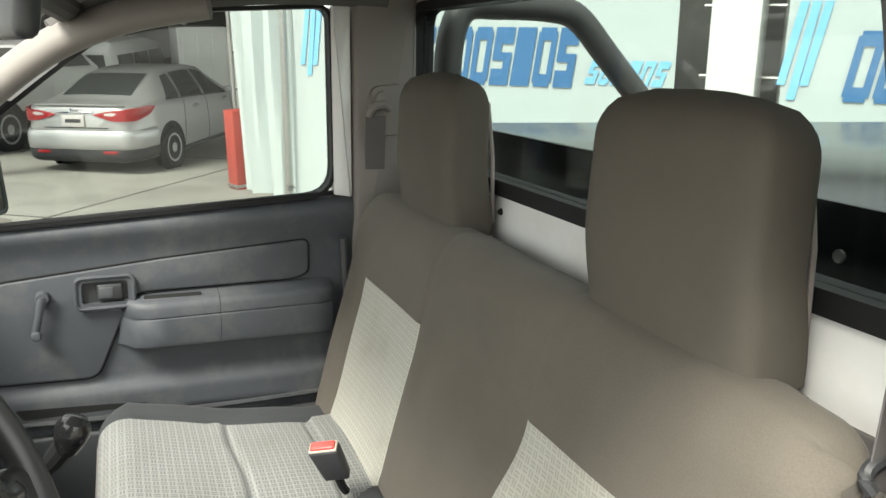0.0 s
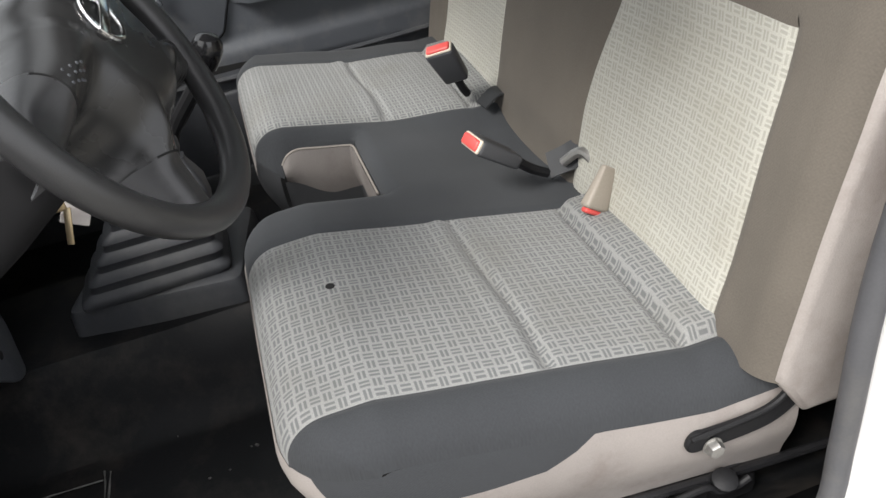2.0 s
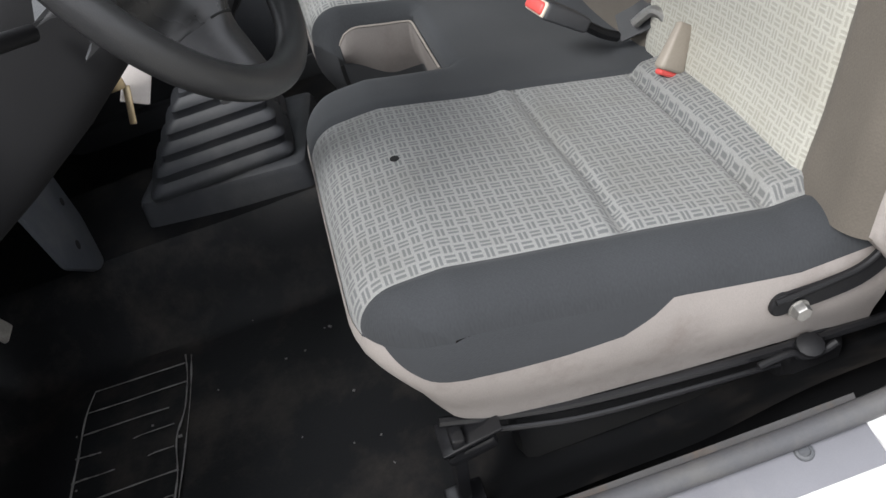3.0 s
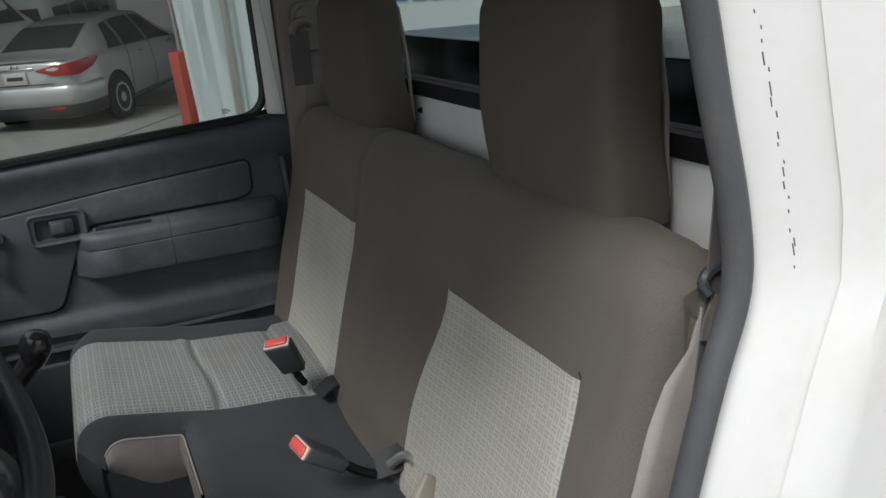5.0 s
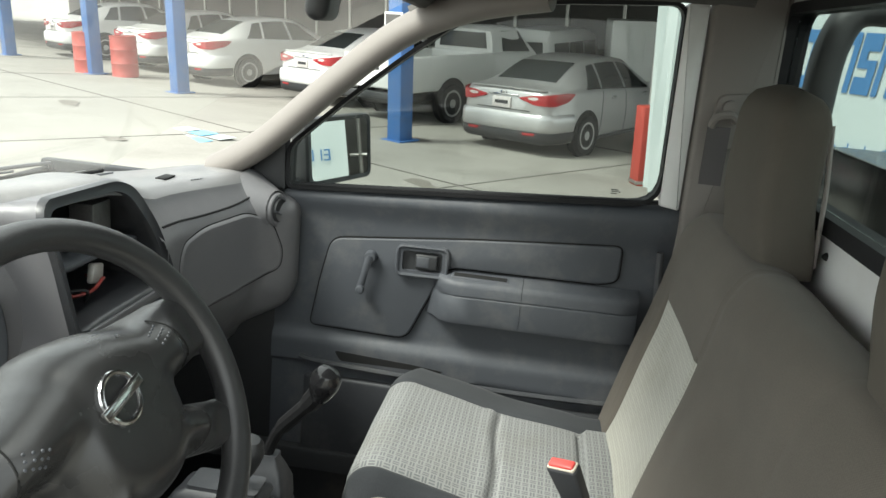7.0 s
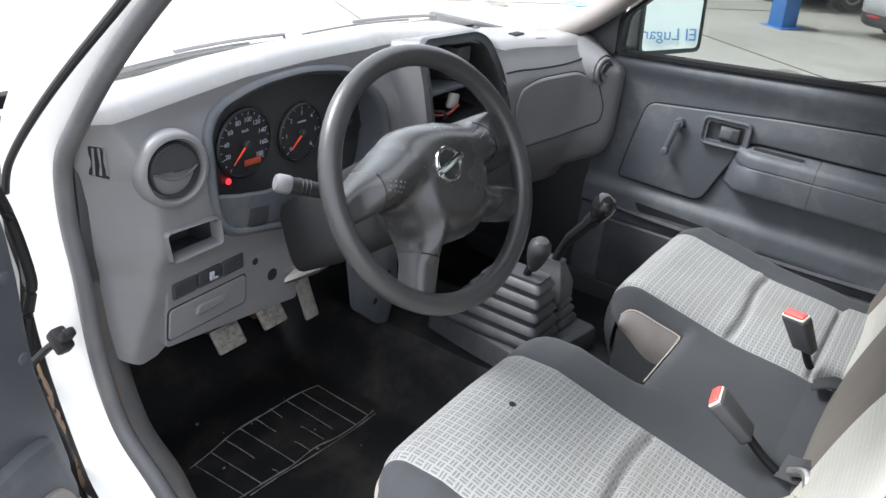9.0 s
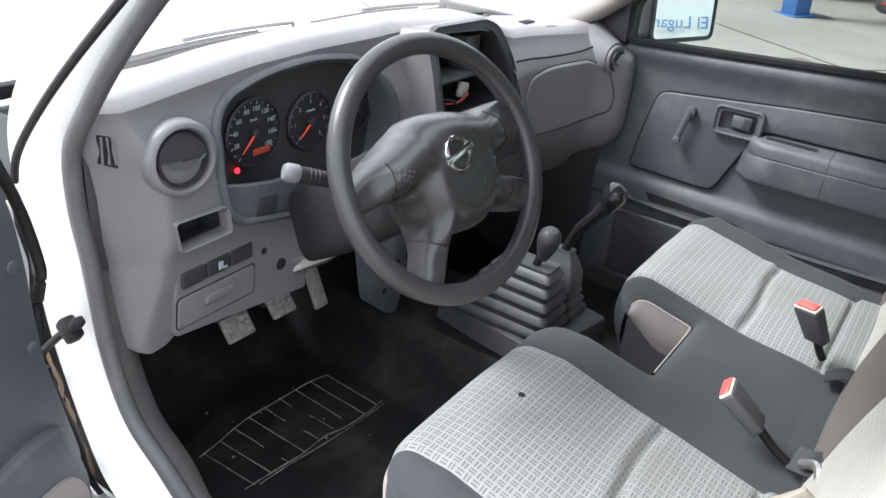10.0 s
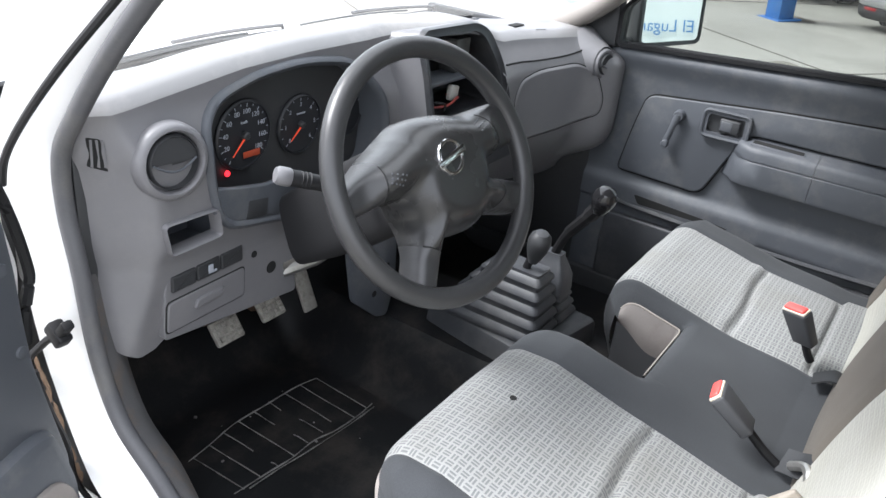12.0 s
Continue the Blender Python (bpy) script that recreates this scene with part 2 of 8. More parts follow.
def rbox(bm, c, s, r=0.004, seg=2, rot=None, mi=0):
    """A box of size s round c with rounded edges."""
    got = bmesh.ops.create_cube(bm, size=1.0)
    vs = got["verts"]
    bmesh.ops.scale(bm, vec=s, verts=vs)
    es = list({e for v in vs for e in v.link_edges})
    if r > 0:
        r = min(r, 0.49 * min(s))
        out = bmesh.ops.bevel(bm, geom=es, offset=r, offset_type="OFFSET", segments=seg, profile=0.5, affect="EDGES")
        vs = list({v for f in out["faces"] for v in f.verts})
    if rot is not None:
        bmesh.ops.rotate(bm, cent=(0, 0, 0), matrix=Euler([radians(a) for a in rot]).to_matrix(), verts=vs)
    bmesh.ops.translate(bm, vec=c, verts=vs)
    for v in vs:
        for f in v.link_faces:
            f.material_index = mi
    return bm


def box(bm, x0, x1, y0, y1, z0, z1, r=0.004, seg=2, mi=0):
    return rbox(bm, ((x0 + x1) / 2, (y0 + y1) / 2, (z0 + z1) / 2), (abs(x1 - x0), abs(y1 - y0), abs(z1 - z0)), r, seg, None, mi)


def spline(pts, n=6, closed=False):
    """A smooth line through the points."""
    p = [Vector(q) for q in pts]
    out, m = [], len(p)
    for i in range(m if closed else m - 1):
        if closed:
            a, b, c, d = p[i - 1], p[i], p[(i + 1) % m], p[(i + 2) % m]
        else:
            a, b, c, d = p[max(i - 1, 0)], p[i], p[i + 1], p[min(i + 2, m - 1)]
        for k in range(n):
            t = k / n
            out.append(0.5 * (2 * b + (c - a) * t + (2 * a - 5 * b + 4 * c - d) * t * t + (3 * b - a - 3 * c + d) * t ** 3))
    if not closed:
        out.append(p[-1])
    return out


def rounded(poly, r, n=4):
    """A flat outline with its corners rounded by r (one number, or one for each corner)."""
    p = [Vector((*q, 0)) for q in poly]
    out = []
    for i, b in enumerate(p):
        rr = r[i] if isinstance(r, (list, tuple)) else r
        a, c = p[i - 1], p[(i + 1) % len(p)]
        u, v = (a - b), (c - b)
        k = min(rr, u.length * 0.45, v.length * 0.45)
        if k < 1e-5:
            out.append((b.x, b.y))
            continue
        s, e = b + u.normalized() * k, b + v.normalized() * k
        for j in range(n + 1):
            t = j / n
            q = s * (1 - t) ** 2 + b * 2 * t * (1 - t) + e * t * t
            out.append((q.x, q.y))
    return out


def place2(axis, a, b, c):
    """A point of a flat outline (a, b) at depth c along an axis: x -> (c, a, b), y -> (a, c, b), z -> (a, b, c)."""
    return {"x": (c, a, b), "y": (a, c, b), "z": (a, b, c)}[axis]


def prism(bm, poly, axis, c0, c1, bevel=0.0, seg=2, mi=0):
    """The outline drawn out from c0 to c1; the edge at c1 is rounded by bevel."""
    cx, cy = sum(q[0] for q in poly) / len(poly), sum(q[1] for q in poly) / len(poly)
    rings = [[bm.verts.new(place2(axis, x, y, c0)) for x, y in poly]]
    steps = [(0.0, c1)] if bevel <= 0 else []
    if bevel > 0:
        sgn = 1 if c1 > c0 else -1
        for k in range(seg + 1):
            w = k / seg * math.pi / 2
            steps.append((bevel * (1 - math.cos(w)), c1 - sgn * bevel * (1 - math.sin(w))))
    for inset, c in steps:
        ring = []
        m = len(poly)
        for i, (x, y) in enumerate(poly):
            ax, ay = poly[i - 1]
            bx, by = poly[(i + 1) % m]
            tx, ty = bx - ax, by - ay
            ln = math.hypot(tx, ty) or 1
            nx, ny = -ty / ln, tx / ln
            if nx * (cx - x) + ny * (cy - y) < 0 and not prism_ccw(poly):
                nx, ny = -nx, -ny
            elif prism_ccw(poly):
                nx, ny = -ty / ln, tx / ln
            else:
                nx, ny = ty / ln, -tx / ln
            ring.append(bm.verts.new(place2(axis, x + nx * inset, y + ny * inset, c)))
        rings.append(ring)
    for r0, r1 in zip(rings, rings[1:]):
        for i in range(len(r0)):
            face(bm, (r0[i - 1], r0[i], r1[i], r1[i - 1]), mi)
    face(bm, rings[0], mi)
    face(bm, rings[-1], mi)
    return bm


def prism_ccw(poly):
    return sum(poly[i - 1][0] * q[1] - q[0] * poly[i - 1][1] for i, q in enumerate(poly)) > 0


def ringplate(bm, outer, inner, axis, c0, c1, mi=0):
    """A flat frame between two outlines with as many points each, from c0 to c1."""
    o0, o1 = ([bm.verts.new(place2(axis, x, y, c)) for x, y in outer] for c in (c0, c1))
    i0, i1 = ([bm.verts.new(place2(axis, x, y, c)) for x, y in inner] for c in (c0, c1))
    n = len(outer)
    for k in range(n):
        j = k - 1
        face(bm, (o0[j], o0[k], i0[k], i0[j]), mi)
        face(bm, (o1[j], o1[k], i1[k], i1[j]), mi)
        face(bm, (o0[j], o0[k], o1[k], o1[j]), mi)
        face(bm, (i0[j], i0[k], i1[k], i1[j]), mi)
    return bm


def loft(bm, rings, cap=True, closed=True, mi=0):
    vs = [[bm.verts.new(p) for p in r] for r in rings]
    n = len(vs[0])
    for a, b in zip(vs, vs[1:]):
        for i in range(0 if closed else 1, n):
            face(bm, (a[i - 1], a[i], b[i], b[i - 1]), mi)
    if cap:
        face(bm, vs[0], mi)
        face(bm, vs[-1], mi)
    return bm


def tube(bm, pts, r, n=10, cap=True, closed=False, flat=1.0, mi=0, up=(0, 0, 1)):
    """A rod along a line; r one number or one for each point; flat squeezes it across."""
    p = [Vector(q) for q in pts]
    rings, m = [], len(p)
    for i, q in enumerate(p):
        if closed:
            d = (p[(i + 1) % m] - p[i - 1]).normalized()
        else:
            d = (p[min(i + 1, m - 1)] - p[max(i - 1, 0)]).normalized()
        u = Vector(up)
        if abs(u.dot(d)) > 0.95:
            u = Vector((0, 1, 0)) if abs(d.y) < 0.9 else Vector((1, 0, 0))
        s = d.cross(u).normalized()
        w = s.cross(d).normalized()
        rr = r[i] if isinstance(r, (list, tuple)) else r
        rings.append([q + (s * math.cos(2 * math.pi * k / n) * flat + w * math.sin(2 * math.pi * k / n)) * rr for k in range(n)])
    if closed:
        rings.append(rings[0])
        vs = [[bm.verts.new(x) for x in g] for g in rings[:-1]]
        vs.append(vs[0])
        for a, b in zip(vs, vs[1:]):
            for k in range(n):
                face(bm, (a[k - 1], a[k], b[k], b[k - 1]), mi)
        return bm
    return loft(bm, rings, cap, True, mi)


def turn(bm, prof, centre, axis, n=24, mi=0, cap=True):
    """A turned shape: prof rows of (radius, distance along the axis)."""
    d = Vector(axis).normalized()
    u = d.orthogonal().normalized()
    w = d.cross(u)
    c = Vector(centre)
    rings = [[c + d * h + (u * math.cos(2 * math.pi * k / n) + w * math.sin(2 * math.pi * k / n)) * max(r, 1e-4) for k in range(n)] for r, h in prof]
    return loft(bm, rings, cap, True, mi)


def strap(bm, pts, width, thick, side, mi=0):
    """A flat band along a line; side is the way of its width."""
    p, s = [Vector(q) for q in pts], Vector(side).normalized()
    rings = []
    for i, q in enumerate(p):
        d = (p[min(i + 1, len(p) - 1)] - p[max(i - 1, 0)]).normalized()
        w = (s - d * s.dot(d)).normalized()
        nrm = d.cross(w)
        rings.append([q + w * width / 2 * a + nrm * thick / 2 * b for a, b in ((-1, -1), (1, -1), (1, 1), (-1, 1))])
    return loft(bm, rings, True, True, mi)


def smooth01(t):
    t = min(1.0, max(0.0, t))
    return t * t * (3 - 2 * t)


def lerp_table(tab, x):
    if x <= tab[0][0]:
        return tab[0][1]
    for (a, va), (b, vb) in zip(tab, tab[1:]):
        if x <= b:
            k = (x - a) / (b - a)
            return va + (vb - va) * k
    return tab[-1][1]


# ---- the cab of the pickup: floor, pillars, roof, rear wall ----
SILL_L = -0.74
FLOOR = 0.60
# seat cloth again, lightened for the light that falls on the headrests
CLOTH_OBJ = surface("lit_stretch_cloth", (0.105, 0.094, 0.079), 0.92, vary=0.12, big=6, fine=900, bump=0.5, depth=0.0008, spec=0.15)

# window opening of the passenger side, as (y, z)
PWIN = rounded([(0.845, 1.311), (0.022, 1.366), (0.030, 1.778), (0.30, 1.758), (0.465, 1.718), (0.581, 1.632), (0.70, 1.533), (0.845, 1.400)],
               [0.01, 0.06, 0.03, 0.05, 0.08, 0.05, 0.05, 0.02], 5)

cab = thing("pickup_cab", (0, 0.4, 0.5), "white pickup cab with worn grey trim, driver's side open", "pickup cab")


def build_floor():
    def fn(u, v):
        x, y = -0.735 + u * 1.41, -0.16 + v * 1.86
        tunnel = smooth01((0.23 - abs(x - 0.06)) / 0.10)
        z = FLOOR + 0.142 * tunnel
        toe = max(0.0, y - 1.16)
        z += 0.9 * toe * smooth01(toe / 0.15) + 0.004 * noise.noise((x * 6, y * 6, 0))
        under = smooth01((0.30 - y) / 0.2)
        z += 0.03 * under
        edge = max(0.0, -0.66 - x)
        z += 0.9 * edge
        return x, y, z
    part("floor_covering", patch(B(), 70, 80, fn), FLOORMAT, cab, "scuffed black vinyl flooring")
    b = B()
    # heel pad: ribs raised from the flooring
    z = FLOOR + 0.004
    rnd = random.Random(3)
    for k, run in enumerate((1.0, 0.96, 0.55, 1.0, 0.40, 0.24, 0.85, 1.0, 0.97)):
        x, far_y = -0.572 + 0.0445 * k, 1.074 + 0.022 * math.sin(math.pi * k / 8)
        near_y = far_y - (far_y - 0.940 + 0.003 * k) * run
        pts = spline([(x + (0.004 - 0.0016 * k) * q / 3 + 0.0015 * (rnd.random() - 0.5), far_y + (near_y - far_y) * q / 3, z) for q in range(4)], 4)
        tube(b, pts, [0.0004 + 0.0012 * rnd.random() ** 0.7 for _ in pts], 6)
        if run < 0.7:
            tail = spline([(x, near_y - 0.05, z), (x + 0.002, near_y - 0.07 + 0.02 * run, z), (x + 0.001, 0.938, z)], 3)
            tube(b, tail, [0.0003 + 0.0010 * rnd.random() for _ in tail], 6)
    for rail in ([(-0.585, 1.076), (-0.53, 1.082), (-0.449, 1.094), (-0.355, 1.090), (-0.27, 1.086), (-0.215, 1.074)],
                 [(-0.588, 0.945), (-0.506, 0.938), (-0.448, 0.932), (-0.38, 0.934), (-0.325, 0.921), (-0.254, 0.917), (-0.205, 0.920)],
                 [(-0.560, 0.934), (-0.49, 0.930), (-0.42, 0.922), (-0.30, 0.912), (-0.21, 0.910)]):
        pts = spline([(x, y, z) for x, y in rail], 5)
        tube(b, pts, [0.0006 + 0.0014 * rnd.random() for _ in pts], 6)
    part("heel_pad_ribs", b, MATLINE, cab, "scuffed raised ribs of the heel pad")
    # grit and crumbs trodden into the flooring
    rnd = random.Random(11)
    b = B()
    for k in range(26):
        x, y = -0.66 + 0.62 * rnd.random(), 0.62 + 0.55 * rnd.random()
        if abs(x - 0.06) < 0.24:
            continue
        s_ = 0.0012 + 0.0018 * rnd.random() ** 2
        rbox(b, (x, y, FLOOR + 0.005), (s_ * 2, s_ * (1 + rnd.random()), s_), 0, 1, (0, 0, 180 * rnd.random()))
    tagged(part("grit", b, MATLINE, cab), "pale grit on the black flooring", "", "", "stuff")
    # black sheet that closes the footwell in front
    b = B()
    box(b, -0.74, 0.68, 1.44, 1.47, 0.55, 1.28, 0.005)
    part("firewall", b, FLOORMAT, cab)
    b = B()
    box(b, -0.76, 0.70, -0.22, 1.6, 0.50, 0.56, 0.01)
    part("underbody", b, BLACK, cab)


def opening(off=0.0):
    """The driver's door opening as (y, z), widened by off."""
    p = [(0.50, 1.755 + off), (0.20, 1.785 + off), (0.05 - off, 1.765 + off * 0.6), (0.0 - off, 1.66), (-0.036 - off, 1.53), (-0.063 - off, 1.43), (-0.070 - off, 1.355),
         (-0.045 - off, 1.265), (-0.012 - off, 1.124), (0.010 - off, 0.98), (0.018 - off, 0.80), (0.045 - off * 0.7, 0.705 - off * 0.7), (0.12, 0.68 - off), (0.40, 0.685 - off),
         (0.70, 0.705 - off), (0.85 + off * 0.4, 0.738 - off * 0.8), (0.945 + off * 0.7, 0.783 - off * 0.7), (1.019 + off * 0.8, 0.843 - off * 0.6), (1.064 + off, 0.953), (1.086 + off, 1.10), (1.104 + off, 1.19),
         (1.100 + off, 1.28 + off * 0.2), (1.055 + off * 0.8, 1.348 + off * 0.6), (0.974 + off * 0.7, 1.446 + off * 0.7), (0.86 + off * 0.6, 1.56 + off * 0.75), (0.73 + off * 0.5, 1.665 + off * 0.8), (0.62 + off * 0.2, 1.725 + off)]
    return p


RAILSTEEL = surface("dark_striker_steel", (0.10, 0.10, 0.10), 0.4, metal=0.8, vary=0.2, bump=0.1)
SCUFF = surface("blue_grey_sill_plastic", (0.165, 0.165, 0.18), 0.42, vary=0.12, big=6, fine=700, bump=0.25, depth=0.0006, dirt=(0.26, 0.25, 0.24), dirt_amount=0.35, dirt_scale=8)


def build_driver_opening():
    before = set(scene.collection.objects)
    path = [(SILL_L - 0.014 * smooth01((0.80 - z) / 0.10), y, z - 0.004 * smooth01((0.80 - z) / 0.10)) for y, z in opening()]
    part("door_seal", tube(B(), spline(path, 6, True), 0.014, 10, closed=True, up=(1, 0, 0)), SEAL, cab, "grey rubber door seal with dust", angle=60)
    # painted flange and outer skin round the opening
    rings = []
    for off, x in ((-0.004, -0.728), (0.018, -0.736), (0.03, -0.752), (0.085, -0.762), (0.10, -0.775)):
        rings.append(spline([(x - 0.016 * smooth01((0.80 - z) / 0.10), y, z) for y, z in opening(off)], 6, True))
    part("door_frame", loft(B(), rings, False), WHITE, cab, "white painted door frame", angle=50)
    b = B()
    tube(b, spline([(-0.785, 0.70, 1.70), (-0.785, 0.86, 1.56), (-0.785, 1.00, 1.44), (-0.785, 1.10, 1.345), (-0.785, 1.165, 1.27), (-0.785, 1.185, 1.22)], 6), 0.006, 8)
    part("windscreen_moulding", b, BLACK, cab, "black windscreen edge moulding")
    # outer side panel behind the opening
    b = B()
    rear = [(0.55, -0.04), (0.80, -0.075), (0.98, -0.085), (1.124, -0.105), (1.265, -0.138), (1.355, -0.165), (1.43, -0.158), (1.53, -0.13), (1.66, -0.095), (1.76, -0.045), (1.84, -0.02)]
    patch(b, 40, 12, lambda u, v: (-0.774 - 0.024 * smooth01(v * 6), lerp_table(rear, 0.55 + 1.29 * u) * (1 - v) - 0.36 * v, 0.55 + 1.29 * u))
    box(b, -0.790, -0.74, -0.36, -0.24, 0.55, 1.84, 0.004, 1)
    part("side_panel", b, WHITE, cab, "bright white outer panel behind the door")
    b = B()
    prism(b, rounded([(1.20, 0.50), (2.3, 0.60), (2.3, 1.12), (1.42, 1.16), (1.25, 1.16), (1.27, 0.95)], 0.03), "x", -0.76, -0.82, 0.02, 3)
    part("front_wing", b, WHITE, cab)
    # sill with its grey scuff plate
    b = B()
    box(b, -0.83, -0.745, -0.1, 1.2, 0.50, 0.645, 0.02, 3)
    part("rocker_panel", b, WHITE, cab)
    b = B()
    prof = [(-0.745, 0.60), (-0.750, 0.655), (-0.757, 0.664), (-0.775, 0.660), (-0.797, 0.655), (-0.806, 0.648), (-0.79, 0.645), (-0.75, 0.635)]
    loft(b, [[(x, y - 0.02 * (x + 0.75), z) for x, z in prof] for y in (0.105, 0.3, 0.6, 0.84)])
    plate = part("scuff_plate", b, SCUFF, cab, "grey plastic sill scuff plate")
    for y in (0.184, 0.62):
        b = B()
        turn(b, [(0.011, 0), (0.010, 0.003), (0.007, 0.004), (0.006, 0.002), (0.001, 0.002)], (-0.768, y, 0.662), (-0.2, 0, 1), 16)
        part("screw", b, TRIM, plate)
    # door check strap and its bracket
    b = B()
    tube(b, [(-0.780, 1.077, 1.013), (-0.785, 1.125, 0.973), (-0.80, 1.172, 0.919), (-0.825, 1.20, 0.89)], 0.0065, 8)
    rbox(b, (-0.781, 1.096, 0.997), (0.026, 0.040, 0.028), 0.006, 2, (40, 0, 0))
    rbox(b, (-0.781, 1.077, 1.014), (0.020, 0.016, 0.034), 0.005, 2, (40, 0, 0))
    part("check_strap", b, BLACK, cab)
    for q, sz in (((-0.805, 1.235, 0.90), (0.035, 0.05, 0.09)), ((-0.815, 1.225, 0.72), (0.03, 0.05, 0.08)), ((-0.80, 1.235, 1.205), (0.045, 0.05, 0.05))):
        part("door_hinge", rbox(B(), q, sz, 0.006), RUST, cab, "dirty rust-stained door hinge")
    # rust and dried mud by the lower hinge
    rnd = random.Random(5)
    for k in range(16):
        z = 0.70 + 0.0135 * k
        y = 1.088 + 0.30 * max(0, z - 0.72) * 1.25 + 0.014 * rnd.random()
        b = B()
        rim_ = [(0.004 + 0.008 * rnd.random(), 0.008 + 0.012 * rnd.random()) for q in range(10)]
        face(b, [b.verts.new((-0.7785 - 0.0002 * k, y + rim_[q][0] * math.cos(math.pi * q / 5), z + rim_[q][1] * math.sin(math.pi * q / 5))) for q in range(10)])
        bmesh.ops.triangulate(b, faces=b.faces[:])
        part("rust_stain", b, RUST, cab)
    # chipped edge of the paint behind the opening
    for k in range(26):
        f = (k + 0.6 * rnd.random()) / 26
        y, z = 0.018 - 0.094 * f - 0.006 * math.sin(math.pi * f) + 0.002 * math.sin(k * 2.1), 1.693 - 0.303 * f
        part("paint_chip", rbox(B(), (-0.8005, y, z), (0.0016, 0.0006 + 0.0006 * rnd.random(), 0.003 + 0.010 * rnd.random() ** 2), 0.0004, 1, (-16, 0, 0)), TRIM_LIGHT, cab)
    # striker for the door lock
    b = B()
    prism(b, rounded([(-0.038, 0.945), (-0.098, 0.940), (-0.100, 1.000), (-0.062, 1.012), (-0.036, 0.995)], 0.010), "x", -0.779, -0.788, 0.002, 2)
    st_ = part("lock_striker", b, BLACK, cab, "black door lock striker")
    part("loop", tube(B(), spline([(-0.786, -0.052, 0.960), (-0.812, -0.052, 0.962), (-0.816, -0.052, 0.975), (-0.812, -0.052, 0.988), (-0.786, -0.052, 0.990)], 4), 0.0045, 8), RAILSTEEL, st_)
    for z in (0.958, 0.988):
        part("bolt", turn(B(), [(0.008, 0), (0.008, 0.004), (0.004, 0.006), (0.001, 0.004)], (-0.788, -0.080, z), (-1, 0, 0), 12), STEEL, st_)
    # the whole side stands a little outside the seat
    for ob in scene.collection.objects:
        if ob not in before and ob.parent is cab:
            ob.location.x -= 0.02


def build_shell():
    # passenger side: inner B-pillar trim
    b = B()
    prism(b, rounded([(-0.03, 1.20), (-0.022, 1.785), (-0.06, 1.83), (-0.175, 1.83), (-0.175, 1.20)], 0.012), "x", 0.70, 0.652, 0.012, 3)
    part("pillar_trim", b, PILLAR, cab, "warm grey pillar trim")
    b = B()
    prism(b, rounded([(0.020, 1.362), (0.028, 1.782), (-0.018, 1.785), (-0.024, 1.355)], 0.006), "x", 0.70, 0.664, 0.006, 2)
    part("door_jamb", b, WHITE, cab, "white painted strip of the door frame")
    b = B()
    prism(b, rounded([(-0.175, 0.6), (-0.02, 0.6), (-0.045, 1.0), (-0.03, 1.22), (-0.175, 1.22)], 0.01), "x", 0.70, 0.66, 0.01, 2)
    part("lower_pillar", b, PILLAR, cab)
    b = B()
    tube(b, spline([(0.662, 0.0, 1.26), (0.668, -0.012, 1.10), (0.668, -0.02, 0.95), (0.668, 0.0, 0.75)], 6), 0.008, 8)
    part("pillar_seal", b, SEAL, cab)
    # driver's side inner B-pillar trim
    b = B()
    prism(b, rounded([(-0.07, 1.25), (-0.10, 1.40), (-0.06, 1.60), (-0.01, 1.78), (-0.175, 1.80), (-0.175, 0.65), (-0.01, 0.65), (-0.03, 1.0)], 0.012), "x", -0.750, -0.722, 0.006, 2)
    part("pillar_trim", b, PILLAR, cab, "warm grey pillar trim")
    # A-pillar trims
    for s in (1,):
        x0 = 0.635
        pts = spline([(x0 + s * 0.02, 1.02, 1.33), (x0, 0.90, 1.405), (x0 - s * 0.01, 0.74, 1.555), (x0 - s * 0.03, 0.60, 1.67), (x0 - s * 0.06, 0.46, 1.735), (x0 - s * 0.10, 0.30, 1.77)], 5)
        part("windscreen_pillar", tube(B(), pts, 0.040, 12, up=(s, 0, 0.6), flat=0.75), PILLAR, cab,
             "light grey windscreen pillar trim", angle=60)
    # roof: skin and lining
    def roof(u, v, dz=0.0):
        x, y = -0.735 + u * 1.42, -0.20 + v * 0.78
        k = max(0, abs(u - 0.5) * 2 - 0.75) / 0.25
        f = max(0, v - 0.7) / 0.3
        return x, y, 1.86 + dz - 0.05 * k * k - 0.06 * f * f
    part("headlining", patch(B(), 24, 16, roof), LINER, cab, "grey cloth headlining")
    part("roof_panel", patch(B(), 24, 16, lambda u, v: roof(u, v, 0.035)), WHITE, cab)
    # rails over the doors and the windscreen header
    b = B()
    tube(b, spline([(0.665, -0.10, 1.81), (0.665, 0.10, 1.81), (0.655, 0.32, 1.79), (0.64, 0.48, 1.752), (0.62, 0.58, 1.70)], 5), 0.030, 10)
    part("roof_rail", b, LINER, cab)
    b = B()
    tube(b, spline([(-0.735, -0.10, 1.80), (-0.735, 0.2, 1.81), (-0.72, 0.45, 1.785), (-0.68, 0.56, 1.74)], 5), 0.030, 10)
    tube(b, spline([(-0.68, 0.56, 1.755), (-0.3, 0.60, 1.77), (0, 0.605, 1.775), (0.3, 0.60, 1.77), (0.62, 0.55, 1.745)], 5), 0.026, 10)
    part("header_rail", b, LINER, cab)
    # rear wall with the window
    outer = rounded([(-0.735, 0.60), (0.70, 0.60), (0.70, 1.85), (-0.735, 1.85)], 0.02, 6)
    inner = rounded([(-0.69, 1.432), (0.678, 1.432), (0.672, 1.80), (-0.68, 1.80)], 0.05, 6)
